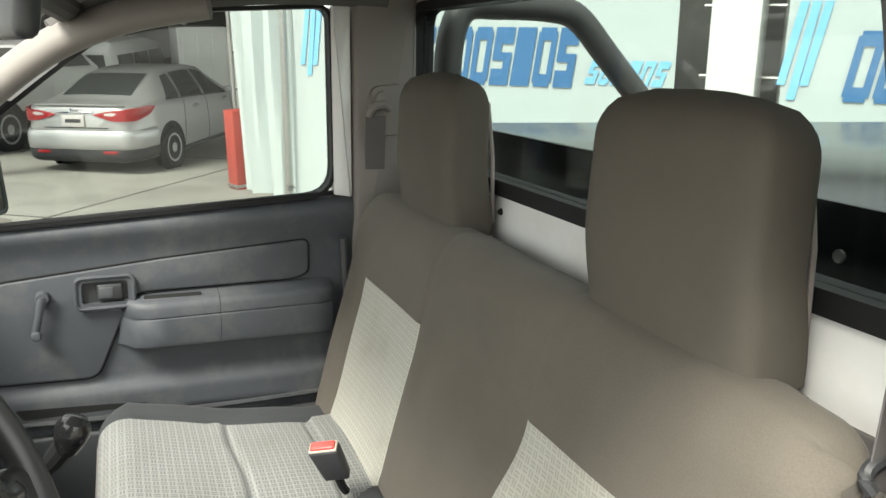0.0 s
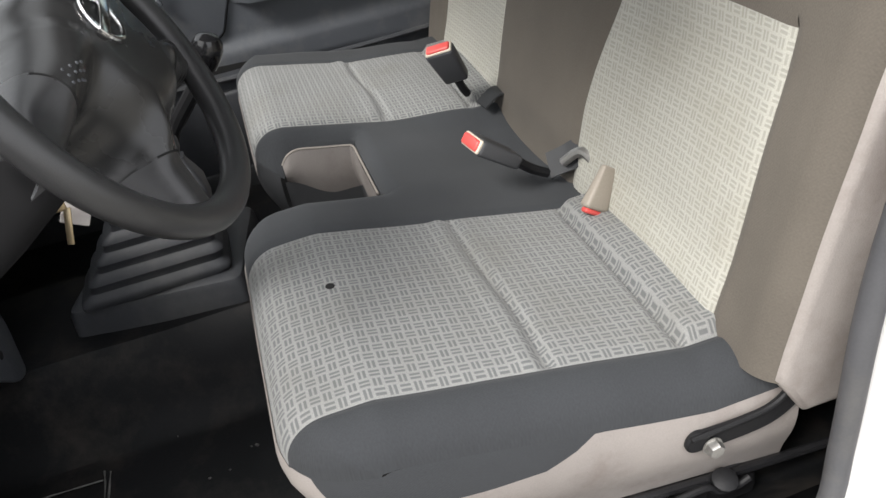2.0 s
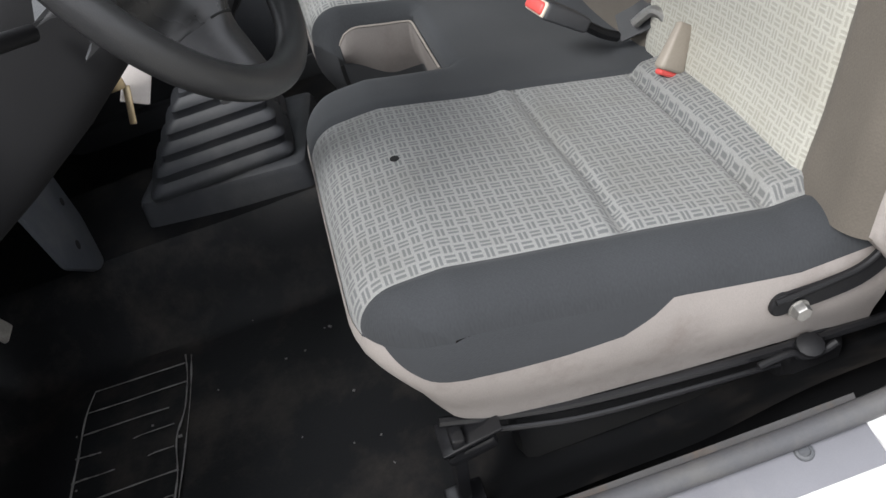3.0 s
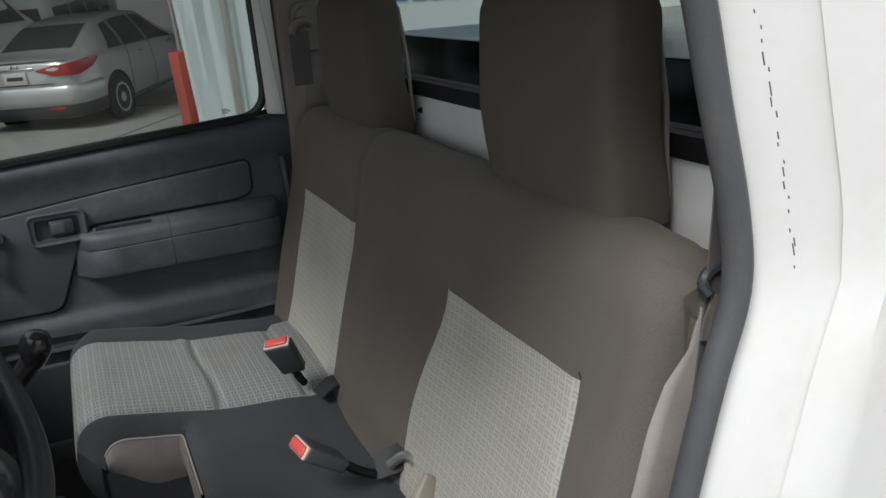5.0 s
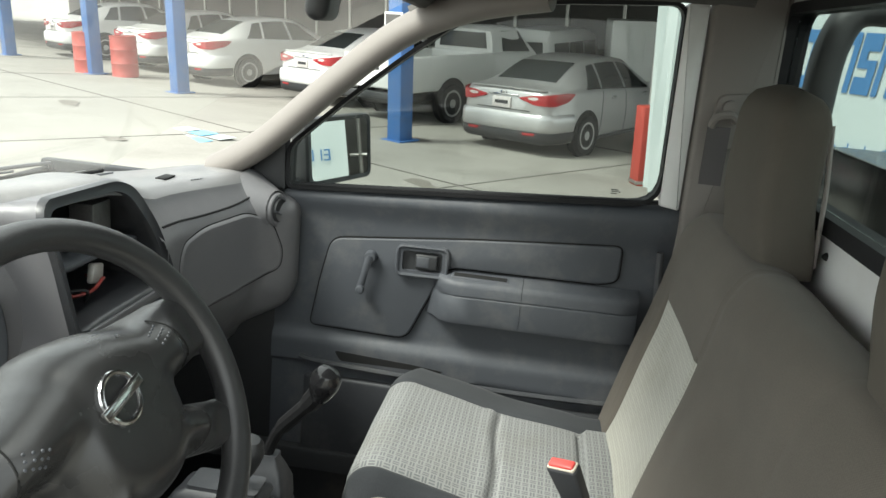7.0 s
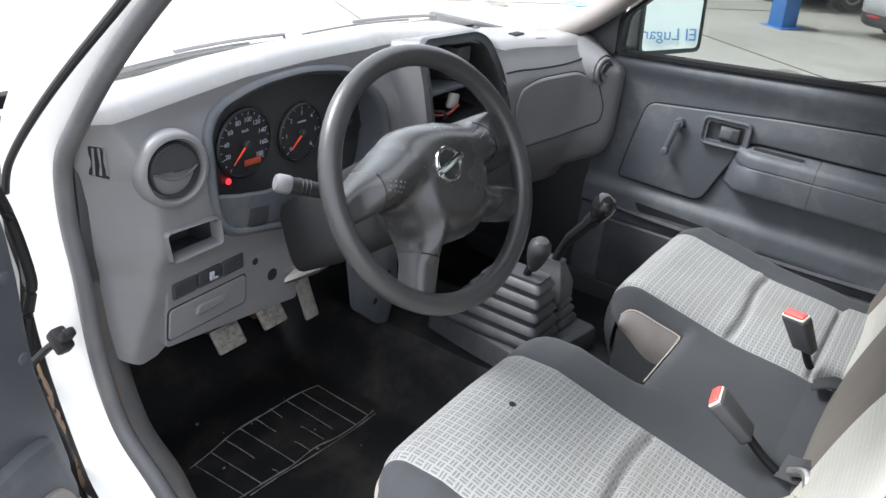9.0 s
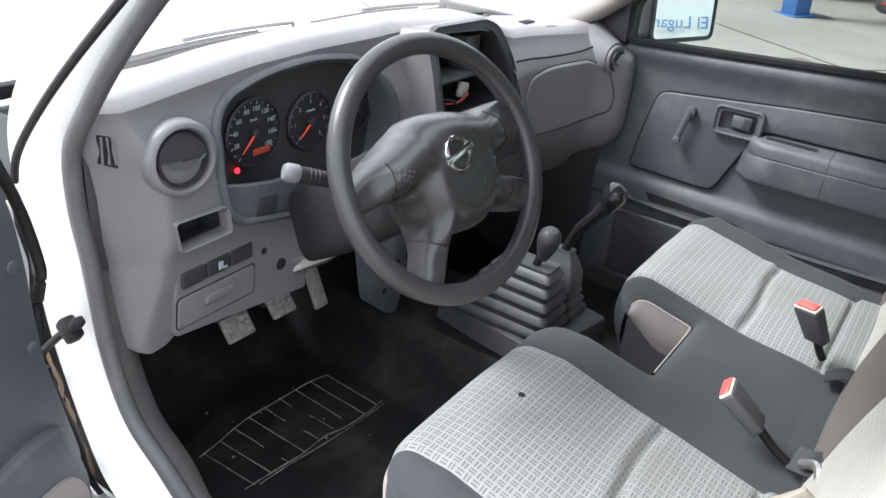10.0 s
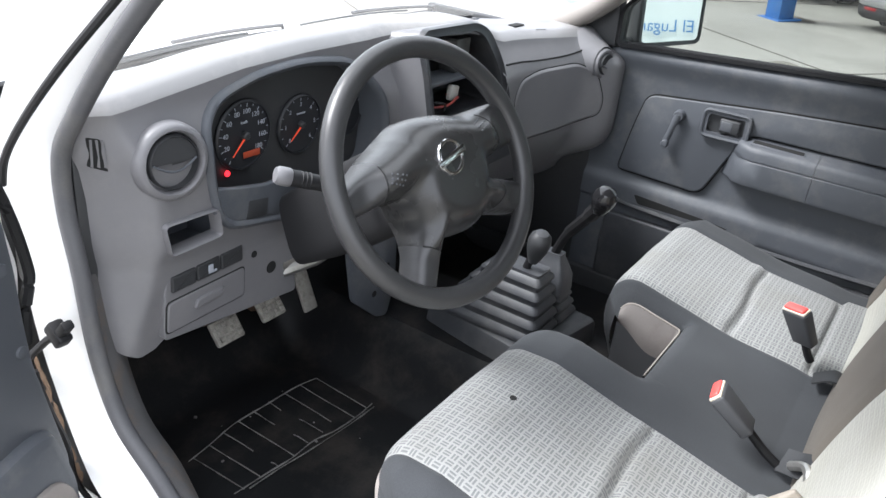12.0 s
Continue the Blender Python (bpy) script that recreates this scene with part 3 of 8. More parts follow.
    part("rear_wall", ringplate(B(), outer, inner, "y", -0.175, -0.21), WHITE, cab, "bare white painted rear cab wall", smooth=False)
    b = B()
    gi = rounded([(-0.672, 1.460), (0.660, 1.460), (0.654, 1.78), (-0.662, 1.78)], 0.045, 6)
    ringplate(b, inner, gi, "y", -0.168, -0.215)
    part("window_rubber", b, BLACK, cab, "black rubber window surround", smooth=False)
    b = B()
    prism(b, gi, "y", -0.188, -0.193)
    g = part("rear_window", b, REARGLASS, cab, smooth=False)
    g.visible_shadow = False
    b = B()
    turn(b, [(0.007, 0), (0.006, 0.004), (0.003, 0.008), (0.001, 0.008)], (0.185, -0.176, 1.402), (0, 1, 0), 12)
    part("clip_hole", b, GAP, cab)
    b = B()
    prism(b, rounded([(-0.735, 0.65), (0.70, 0.65), (0.70, 1.315), (-0.735, 1.335)], 0.01), "y", -0.175, -0.168, 0.003)
    part("rear_trim", b, LINER, cab)
    # windscreen
    def screen(u, v):
        x = -0.70 + 1.36 * u
        bow = 0.07 * (1 - (2 * u - 1) ** 2)
        y0, z0, y1, z1 = 1.30 + bow, 1.292, 0.575 + bow * 0.5, 1.745
        s = 1 - 0.07 * v
        return x * s, y0 + (y1 - y0) * v, z0 + (z1 - z0) * v + 0.015 * math.sin(math.pi * v)
    g = part("windscreen", patch(B(), 16, 12, screen), WINDSHIELD, cab, "dusty windscreen")
    g.visible_shadow = False
    b = B()
    tube(b, [screen(i / 32, 0.004) for i in range(33)], 0.006, 8)
    part("windscreen_rubber", b, BLACK, cab)
    # bonnet beyond the windscreen
    def hood(u, v):
        x = -0.76 + 1.46 * u
        y = 1.46 + 1.0 * v + 0.10 * (1 - (2 * u - 1) ** 2)
        return x, y, 1.245 - 0.10 * v - 0.16 * v ** 3 - 0.06 * abs(2 * u - 1) ** 3
    part("bonnet", patch(B(), 20, 16, hood), WHITE, cab)
    def cowl(u, v):
        x = -0.74 + 1.42 * u
        bow = 0.08 * (1 - (2 * u - 1) ** 2)
        return x, 1.325 + bow + 0.14 * v, 1.268 - 0.02 * math.sin(math.pi * v)
    part("cowl_grille", patch(B(), 24, 6, cowl), DARK, cab)
    # wipers
    for u0, u1 in ((0.06, 0.50), (0.47, 0.90)):
        w = thing("wiper", screen(u1, 0.0), "dark windscreen wiper arm with blade", "wiper", "windscreen wipers")
        lift = Vector((0, 0.010, 0.012))
        pts = [Vector(screen(u0 + (u1 - u0) * k / 14, 0.012 + 0.030 * math.sin(math.pi * k / 14))) + lift for k in range(15)]
        part("blade", tube(B(), pts, 0.0035, 6), BLACK, w)
        part("blade_bridge", tube(B(), [p + lift * 0.7 for p in pts[2:12]], 0.0025, 6), TRIM, w)
        part("arm", tube(B(), [p + lift * (1.2 + 0.02 * k) for k, p in enumerate(pts[6:])] + [Vector(screen(u1 + 0.02, 0.0)) + Vector((0, 0.03, 0.0))], 0.0045, 6), TRIM_LIGHT, w)


DUSTY = surface("dusty_grey_carpet", (0.085, 0.083, 0.084), 0.9, vary=0.25, big=9, fine=500, bump=0.5, dirt=(0.135, 0.095, 0.062), dirt_amount=0.75, dirt_scale=13)


def build_kick_panels():
    b = B()
    box(b, 0.684, 0.712, 0.868, 1.47, 0.56, 1.30, 0.006)
    part("kick_panel", b, DARK, cab, "dark footwell side panel")
    b = B()
    box(b, 0.655, 0.715, -0.18, 1.47, 0.50, 0.655, 0.01)
    part("inner_sill", b, DARK, cab)
    b = B()
    box(b, -0.745, -0.705, 1.10, 1.47, 0.56, 1.28, 0.006)
    part("kick_panel", b, DARK, cab, "dark footwell side panel")
    line = [(0.10, 0.682), (0.30, 0.684), (0.50, 0.690), (0.68, 0.703), (0.84, 0.733), (0.94, 0.778), (1.012, 0.838), (1.060, 0.95), (1.085, 1.08)]
    rows = []
    for x, dy, dz in ((-0.766, 0.0, -0.01), (-0.752, 0.004, 0.006), (-0.735, 0.010, 0.008), (-0.712, 0.022, -0.004), (-0.690, 0.034, -0.024), (-0.682, 0.046, -0.05), (-0.680, 0.060, -0.10)):
        rows.append(spline([(x if x < -0.75 else -0.752 + (x + 0.752) * (0.06 + 0.94 * smooth01((y - 0.72) / 0.25)), y + dy * smooth01((z - 0.66) / 0.2), z - 0.012 + dz) for y, z in line], 5))
    part("kick_trim", loft(B(), rows, False, closed=False), DUSTY, cab, "dusty stained grey trim beside the footwell", angle=60)


build_floor()
build_kick_panels()
build_driver_opening()
build_shell()


TRIM_DEEP = surface("deep_grey_plastic", (0.040, 0.042, 0.047), 0.5, vary=0.12, big=3, fine=900, bump=0.35, depth=0.0006, dirt=(0.14, 0.135, 0.125), dirt_amount=0.35, dirt_scale=6)


# ---- passenger door ----
def build_passenger_door():
    d = thing("passenger_door", (0.69, 0.4, 0.6), "closed passenger door with grey moulded plastic panel", "car door")

    def sill_z(y):
        return 1.367 - 0.066 * y

    def skin(u, v):
        y = -0.032 + u * 0.905
        top = sill_z(y) - 0.003
        z = 0.62 + v * (top - 0.62)
        back = top - z
        x = 0.684
        x -= 0.020 * smooth01((z - 1.235) / 0.085)
        if back < 0.035:
            x += 0.05 * (1 - math.sqrt(max(0, 1 - (1 - back / 0.035) ** 2)))
        # rolled lower pocket
        x -= 0.016 * smooth01((0.965 - z) / 0.03) * smooth01((z - 0.60) / 0.05)
        x += 0.010 * smooth01((0.885 - z) / 0.012)
        x += 0.004 * smooth01((0.035 - (y + 0.032)) / 0.03)
        return x, y, z
    part("door_panel", patch(B(), 60, 70, skin), TRIM, d, "grey grained plastic panel")
    out = rounded([(0.786, 0.975), (0.765, 1.10), (0.742, 1.200), (0.40, 1.236), (0.076, 1.262), (0.076, 1.175), (0.12, 1.163), (0.466, 1.158), (0.545, 0.970)],
                  [0.02, 0.03, 0.03, 0.02, 0.022, 0.025, 0.02, 0.03, 0.03], 5)
    b = B()
    prism(b, out, "x", 0.690, 0.6785)
    part("panel_groove", b, GAP, d, smooth=False)
    inset = []
    m = len(out)
    for i, (y, z) in enumerate(out):
        ay, az = out[i - 1]
        by, bz = out[(i + 1) % m]
        ty, tz = by - ay, bz - az
        ln = math.hypot(ty, tz) or 1
        s = 1 if prism_ccw(out) else -1
        inset.append((y - s * tz / ln * 0.0035, z + s * ty / ln * 0.0035))
    b = B()
    prism(b, inset, "x", 0.690, 0.673, 0.004, 3)
    part("panel_insert", b, TRIM, d)
    # inner handle
    h = part("handle_bezel", ringplate(B(), rounded([(0.462, 1.135), (0.582, 1.133), (0.582, 1.205), (0.462, 1.207)], 0.014), rounded([(0.476, 1.148), (0.568, 1.146), (0.568, 1.193), (0.476, 1.195)], 0.009), "x", 0.676, 0.661), TRIM, d, "worn grey bezel", smooth=False)
    part("bezel_rim", tube(B(), [(0.661, y, z) for y, z in rounded([(0.464, 1.137), (0.580, 1.135), (0.580, 1.203), (0.464, 1.205)], 0.016, 5)], 0.0045, 8, closed=True, up=(1, 0, 0)), TRIM, h, "worn lighter rim")
    b = B()
    prism(b, rounded([(0.474, 1.146), (0.570, 1.144), (0.570, 1.195), (0.474, 1.197)], 0.009), "x", 0.676, 0.6715)
    part("recess", b, DARK, h)
    b = B()
    rbox(b, (0.664, 0.512, 1.170), (0.012, 0.052, 0.036), 0.005, 3)
    part("lever", b, DARK, h, "dark pull lever")
    b = B()
    rbox(b, (0.6595, 0.520, 1.170), (0.005, 0.030, 0.026), 0.003, 3)
    part("grip", b, TRIM, h)
    # window crank
    c = part("window_crank", turn(B(), [(0.015, 0), (0.014, 0.014), (0.012, 0.020), (0.001, 0.021)], (0.674, 0.643, 1.166), (-1, 0, 0), 20), TRIM, d)
    b = B()
    loft(b, [[(0.655 + 0.006 * math.cos(a), 0.643 + 0.020 * f + w * math.sin(a), 1.170 - 0.085 * f) for a in [math.pi * q / 5 for q in range(10)]] for f, w in ((0, 0.006), (0.08, 0.010), (0.5, 0.008), (0.92, 0.009), (1.0, 0.006))])
    part("arm", b, TRIM, c)
    b = B()
    turn(b, [(0.009, 0), (0.010, 0.004), (0.010, 0.012), (0.008, 0.015), (0.001, 0.016)], (0.654, 0.659, 1.090), (-1, 0, 0), 16)
    part("knob", b, TRIM, c)
    # armrest with its pull cup
    def arm_section(y):
        k = smooth01((0.505 - y) / 0.05) if y > 0.40 else 1.0
        e = 1 - 0.4 * smooth01((0.06 - y) / 0.05)
        w = 0.056 * k * e
        zt, zb = 1.154 - 0.016 * (y - 0.3), 1.042 - 0.06 * smooth01((0.30 - y) / 0.3) * 0
        pts = [(0.690, zt + 0.004), (0.684 - w * 0.15, zt + 0.003), (0.684 - w * 0.80, zt - 0.007), (0.684 - w * 0.93, zt - 0.012), (0.684 - w * 0.985, zt - 0.022),
               (0.684 - w * 0.99, zt - 0.040), (0.684 - w * 0.94, zt - 0.042), (0.684 - w, zt - 0.045),
               (0.684 - w, zb + 0.012), (0.684 - w * 0.94, zb + 0.003), (0.690, zb - 0.002)]
        return [(x, y, z) for x, z in pts]
    a = part("armrest", loft(B(), [arm_section(y) for y in (0.506, 0.49, 0.47, 0.44, 0.40, 0.34, 0.288)]), TRIM, d, "grey armrest with a pull cup", angle=45)
    part("armrest_rear", loft(B(), [arm_section(y) for y in (0.2870, 0.20, 0.12, 0.07, 0.045, 0.03)]), TRIM, d, angle=45)
    b = B()
    rbox(b, (0.659, 0.385, 1.1500), (0.024, 0.132, 0.006), 0.0028, 3, (0, -15, 0))
    part("pull_cup_rim", b, TRIM, a)
    # no hollow: the cup's inner shade is a near-black strip on the ledge
    b = B()
    rbox(b, (0.6585, 0.385, 1.1515), (0.016, 0.122, 0.006), 0.0028, 3, (0, -15, 0))
    part("pull_cup", b, GAP, a)
    # lower map pocket
    b = B()
    tube(b, spline([(0.666, 0.80, 0.898), (0.661, 0.74, 0.890), (0.661, 0.50, 0.882), (0.661, 0.25, 0.880), (0.664, 0.04, 0.884)], 6), 0.007, 8)
    box(b, 0.664, 0.69, 0.04, 0.79, 0.64, 0.852, 0.010, 3)
    # darker than the door panel: the shade under the dash is in its colour
    part("map_pocket", b, TRIM_DEEP, d, "dark lower map pocket")
    b = B()
    prism(b, rounded([(0.716, 0.921), (0.525, 0.912), (0.45, 0.905), (0.46, 0.899), (0.60, 0.898), (0.700, 0.896)], [0.008, 0.002, 0.002, 0.002, 0.01, 0.008]), "x", 0.672, 0.6675)
    part("pocket_slot", b, GAP, d)
    # window frame, glass and rubbers
    fr = [(y, z) for y, z in PWIN]
    widen = []
    m = len(fr)
    s = 1 if prism_ccw(fr) else -1
    for i, (y, z) in enumerate(fr):
        ay, az = fr[i - 1]
        by, bz = fr[(i + 1) % m]
        ty, tz = by - ay, bz - az
        ln = math.hypot(ty, tz) or 1
        widen.append((y + s * tz / ln * 0.009, z - s * ty / ln * 0.009))
    part("window_frame", ringplate(B(), widen, fr, "x", 0.668, 0.715), BLACK, d, "black rubber window channel", smooth=False)
    b = B()
    prism(b, widen, "x", 0.692, 0.696)
    g = part("window_glass", b, GLASS, d, smooth=False)
    g.visible_shadow = False
    b = B()
    tube(b, [(0.676, 0.02 + 0.04 * i, sill_z(0.02 + 0.04 * i) + 0.001) for i in range(21)], 0.006, 8)
    part("sill_rubber", b, BLACK, d)
    b = B()
    prism(b, rounded([(0.985, 1.292), (0.853, 1.298), (0.857, 1.425), (0.875, 1.430), (0.965, 1.352)], 0.006), "x", 0.70, 0.664, 0.006)
    part("mirror_sail", b, DARK, d, "black mirror base cover")
    # glazing marks in the lower rear corner
    b = B()
    for k, (y, z, w) in enumerate(((0.115, 1.382, 0.016), (0.112, 1.378, 0.020), (0.116, 1.3735, 0.014))):
        rbox(b, (0.6905, y, z), (0.001, w, 0.002), 0)
    part("glass_mark", b, DARK, d)
    # outside: white skin of the door
    b = B()
    prism(b, rounded([(-0.03, 0.60), (-0.03, 1.33), (0.86, 1.28), (1.15, 1.24), (1.15, 0.60)], 0.02), "x", 0.72, 0.80, 0.03, 3)
    part("outer_skin", b, WHITE, d)
    return d


build_passenger_door()


def build_door_mirror():
    m = thing("door_mirror", (0.85, 0.78, 1.30), "black door mirror with a flat glass", "car mirror")
    n = Vector((-0.40, -0.91, 0.08)).normalized()
    sd = n.cross(Vector((0, 0, 1))).normalized()
    up = sd.cross(n)
    c = Vector((0.872, 0.787, 1.372))

    def at(a, b_, k):
        return c + sd * a + up * b_ + n * k
    out = rounded([(-0.130, -0.080), (0.122, -0.086), (0.127, 0.082), (-0.126, 0.088)], 0.022)
    inn = rounded([(-0.117, -0.068), (0.106, -0.071), (0.110, 0.070), (-0.113, 0.075)], 0.016)
    b = B()
    loft(b, [[at(x * k, y * k, d_) for x, y in out] for k, d_ in ((0.55, -0.085), (0.85, -0.06), (0.98, -0.03), (1.0, 0.0))], True)
    ro = [b.verts.new(at(x, y, 0.0)) for x, y in out]
    rf = [b.verts.new(at(x * 0.97, y * 0.97, 0.007)) for x, y in out]
    ri = [b.verts.new(at(x, y, 0.004)) for x, y in inn]
    for i in range(len(ro)):
        face(b, (ro[i - 1], ro[i], rf[i], rf[i - 1]))
        face(b, (rf[i - 1], rf[i], ri[i], ri[i - 1]))
    part("housing", b, DARK, m)
    b = B()
    face(b, [b.verts.new(at(x * 1.01, y * 1.01, 0.003)) for x, y in inn])
    mm, t, p = shader("mirror_glass")
    p.inputs["Metallic"].default_value, p.inputs["Roughness"].default_value = 1.0, 0.01
    p.inputs["Base Color"].default_value = (0.86, 0.88, 0.88, 1)
    part("mirror_glass", b, mm, m, "flat mirror glass", smooth=False)
    b = B()
    tube(b, [at(0.09, -0.075, -0.035), (0.745, 0.855, 1.296), (0.70, 0.885, 1.31)], [0.014, 0.018, 0.026], 8)
    part("bracket", b, DARK, m)


build_door_mirror()


def build_driver_door():
    d = thing("driver_door", (-0.85, 1.18, 0.7), "open white driver's door with dark grey inner panel", "car door")
    hinge, ang = Vector((-0.868, 1.10, 0)), radians(197)
    along = Vector((math.cos(ang), math.sin(ang), 0))
    inn = Vector((along.y, -along.x, 0))
    if inn.y > 0:
        inn = -inn

    def at(s, k, z):
        return hinge + along * s + inn * k + Vector((0, 0, z))

    def slab(poly, k0, k1, bev=0.008):
        b = B()
        prism(b, poly, "y", k0, k1, bev, 2)
        for v in b.verts:
            v.co = at(v.co.x, v.co.y, v.co.z)
        return b
    edge = [(-0.026, 0.70), (-0.026, 0.796), (-0.003, 0.905), (0.018, 1.003), (0.023, 1.083), (0.025, 1.157), (0.032, 1.229), (0.046, 1.30)]
    part("door_skin", slab(rounded([(-0.075, 0.62), (1.0, 0.62), (1.0, 1.30), (0.030, 1.30), (0.006, 1.218), (-0.010, 1.14), (0.002, 1.06), (0.003, 0.98), (-0.014, 0.89), (-0.048, 0.78)], 0.015), -0.045, 0.022), WHITE, d)
    part("inner_panel", slab(rounded([(-0.03, 0.64), (0.98, 0.64), (0.98, 1.30)] + edge[::-1], 0.012), 0.0225, 0.05), TRIM, d, "dark grey inner panel")
    part("panel_bolster", slab(rounded([(-0.022, 0.66), (0.98, 0.66), (0.98, 0.90), (0.137, 0.882), (0.071, 0.890), (0.016, 0.884), (-0.004, 0.82), (-0.020, 0.758)], 0.02), 0.05, 0.072, 0.018), TRIM, d)
    part("speaker_cover", slab(rounded([(-0.002, 0.66), (0.20, 0.66), (0.20, 0.80), (0.03, 0.80), (-0.002, 0.75)], 0.05), 0.072, 0.080, 0.004), PILLAR, d)
    b = B()
    tube(b, spline([at(q, 0.026, z) for q, z in ((0.05, 1.36), (0.022, 1.29), (-0.003, 1.218), (-0.019, 1.14), (-0.018, 1.112), (-0.004, 1.072), (0.004, 1.02))], 5), 0.0085, 8)
    part("door_rubber", b, BLACK, d)
    b = B()
    tube(b, spline([at(q, 0.026, z) for q, z in ((-0.004, 0.965), (-0.008, 0.938), (-0.024, 0.872), (-0.047, 0.791), (-0.055, 0.71), (-0.081, 0.639))], 5), 0.0055, 8)
    part("door_rubber", b, BLACK, d)
    for q, z in ((0.050, 1.170), (0.038, 1.033)):
        b = B()
        turn(b, [(0.010, 0), (0.009, 0.003), (0.002, 0.004)], at(q, 0.05, z), inn, 14)
        part("trim_clip", b, TRIM, d)
    b = B()
    tube(b, [at(0.05, 0, 1.29), at(0.13, 0, 1.45), at(0.42, 0, 1.76), at(0.95, 0, 1.78)], 0.014, 8)
    part("window_frame", b, BLACK, d)


build_driver_door()


# ---- seat belts on the pillars ----
def build_pillar_belts():
    b1 = thing("seat_belt", (0.63, -0.08, 1.55), "dark seat belt with a plastic guide on the pillar", "seat belt", "pillar belts")
    b = B()
    prism(b, rounded([(-0.05, 1.50), (-0.135, 1.50), (-0.14, 1.62), (-0.06, 1.61)], 0.02), "x", 0.655, 0.642, 0.006, 2)
    part("anchor_cover", b, PILLAR, b1)
    b = B()
    tube(b, spline([(0.635, -0.055, 1.545), (0.625, -0.06, 1.565), (0.622, -0.085, 1.572), (0.632, -0.10, 1.56)], 4), 0.009, 8)
    turn(b, [(0.016, 0), (0.015, 0.012), (0.001, 0.014)], (0.640, -0.085, 1.585), (-1, 0, 0), 16)
    part("guide_loop", b, PILLAR, b1)
    b = B()
    strap(b, spline([(0.634, -0.07, 1.545), (0.655, -0.075, 1.40), (0.655, -0.08, 1.20), (0.645, -0.10, 0.95)], 5), 0.046, 0.002, (0, 1, 0))
    part("webbing", b, BELT, b1)
    b2 = thing("seat_belt", (-0.71, -0.09, 1.35), "dark seat belt running down beside the driver's backrest", "seat belt", "pillar belts")
    b = B()
    strap(b, spline([(-0.716, -0.095, 1.70), (-0.716, -0.105, 1.5), (-0.715, -0.10, 1.345), (-0.716, -0.085, 1.2), (-0.716, -0.06, 1.02), (-0.712, -0.03, 0.85)], 6), 0.048, 0.002, (0, 1, -0.1))
    part("webbing", b, BELT, b2)
    b = B()
    tube(b, spline([(-0.722, -0.075, 1.338), (-0.716, -0.072, 1.348), (-0.714, -0.080, 1.357), (-0.714, -0.10, 1.362), (-0.722, -0.12, 1.362)], 4), 0.0065, 8)
    part("guide_loop", b, DARK, b2)
    b = B()
    strap(b, [(-0.720, -0.088, 1.335), (-0.720, -0.078, 1.31), (-0.721, -0.073, 1.29)], 0.014, 0.003, (0, 1, 0.4))
    part("latch_tongue", b, STEEL, b2)


build_pillar_belts()


# ---- bench seat ----
seat = thing("bench_seat", (0, 0.2, 0.65), "three-person bench seat in dark cloth with grey woven inserts", "bench seat")
XL, XR, YB, YF = -0.685, 0.612, 0.02, 0.60
CUT0, CUT1, CUTY = -0.15, 0.088, 0.372
EDGE = 0.05
D_OUT, D_IN, P_IN, P_OUT = -0.622, -0.265, 0.135, 0.495


def drop(d, r):
    d = min(max(d, 0.0), r)
    return r - math.sqrt(max(0.0, r * r - (r - d) ** 2))


def front_y(x):
    """The front edge of the cushion, with rounded corners."""
    y = YF - drop(x - XL, 0.10) - drop(XR - x, 0.10) - (0.050 if x >= CUT1 else 0.0)
    if CUT0 < x < CUT1:
        y = CUTY + 0.0
    elif x <= CUT0:
        y -= drop(CUT0 - x, 0.06) * 0.9
    else:
        y -= drop(x - CUT1, 0.06) * 0.7
    return y


def cushion_z(x, y):
    d = min(x - XL, XR - x, front_y(x) - y if not CUT0 < x < CUT1 else 1.0)
    dx, dy = max(CUT0 - x, x - CUT1, 0.0), max(CUTY - y, 0.0)
    dcut = math.hypot(dx, dy)
    # the seat rises toward its front, a little less on the passenger's half
    z = 0.952 - 0.22 * (0.49 - min(max(y, 0.13), 0.49)) - 0.25 * max(0, y - 0.49) ** 2
    z += 0.016 * smooth01((0.33 - y) / 0.2) * smooth01((x - 0.05) / 0.1)
    z -= drop(d, EDGE)
    z -= drop(dcut, 0.032)
    for a, b in ((D_OUT, D_IN), (P_IN, P_OUT)):
        m, w = (a + b) / 2, (b - a) / 2
        k = (x - m) / w
        if abs(k) < 1.0:
            z += 0.006 * (1 - k * k)
            bend = 0.006 * math.sin(k * 3)
            z -= 0.011 * math.exp(-(((y - 0.298 - bend) / 0.008) ** 2))
            z += 0.004 * math.exp(-(((y - 0.318 - bend) / 0.014) ** 2))
            # raised roll at the foot of the backrest
            z += 0.013 * smooth01((0.128 - y) / 0.010) - 0.011 * math.exp(-(((y - 0.132) / 0.006) ** 2))
        z -= 0.004 * math.exp(-(((abs(k) - 1) * w / 0.006) ** 2))
    if CUT0 - 0.1 < x < CUT1 + 0.1:
        z -= 0.012 * math.exp(-(((x + 0.04) / 0.12) ** 2)) * smooth01((0.35 - y) / 0.2)
    z += 0.003 * noise.noise((x * 9, y * 9, 1.0))
    return z


def cushion_patch(x0, x1, nx, ny=120, y0=YB):
    def fn(u, v):
        x = x0 + (x1 - x0) * u
        x = min(max(x, XL + 1e-4), XR - 1e-4)
        lim = front_y(x) if not (CUT0 + 1e-6 < x < CUT1 - 1e-6) else CUTY
        y = y0 + (lim - y0) * (1 - (1 - v) ** 1.25)
        return x, y, cushion_z(x, y)
    return patch(B(), nx, ny, fn, lambda u, v: (x0 + (x1 - x0) * u, fn(u, v)[1]))


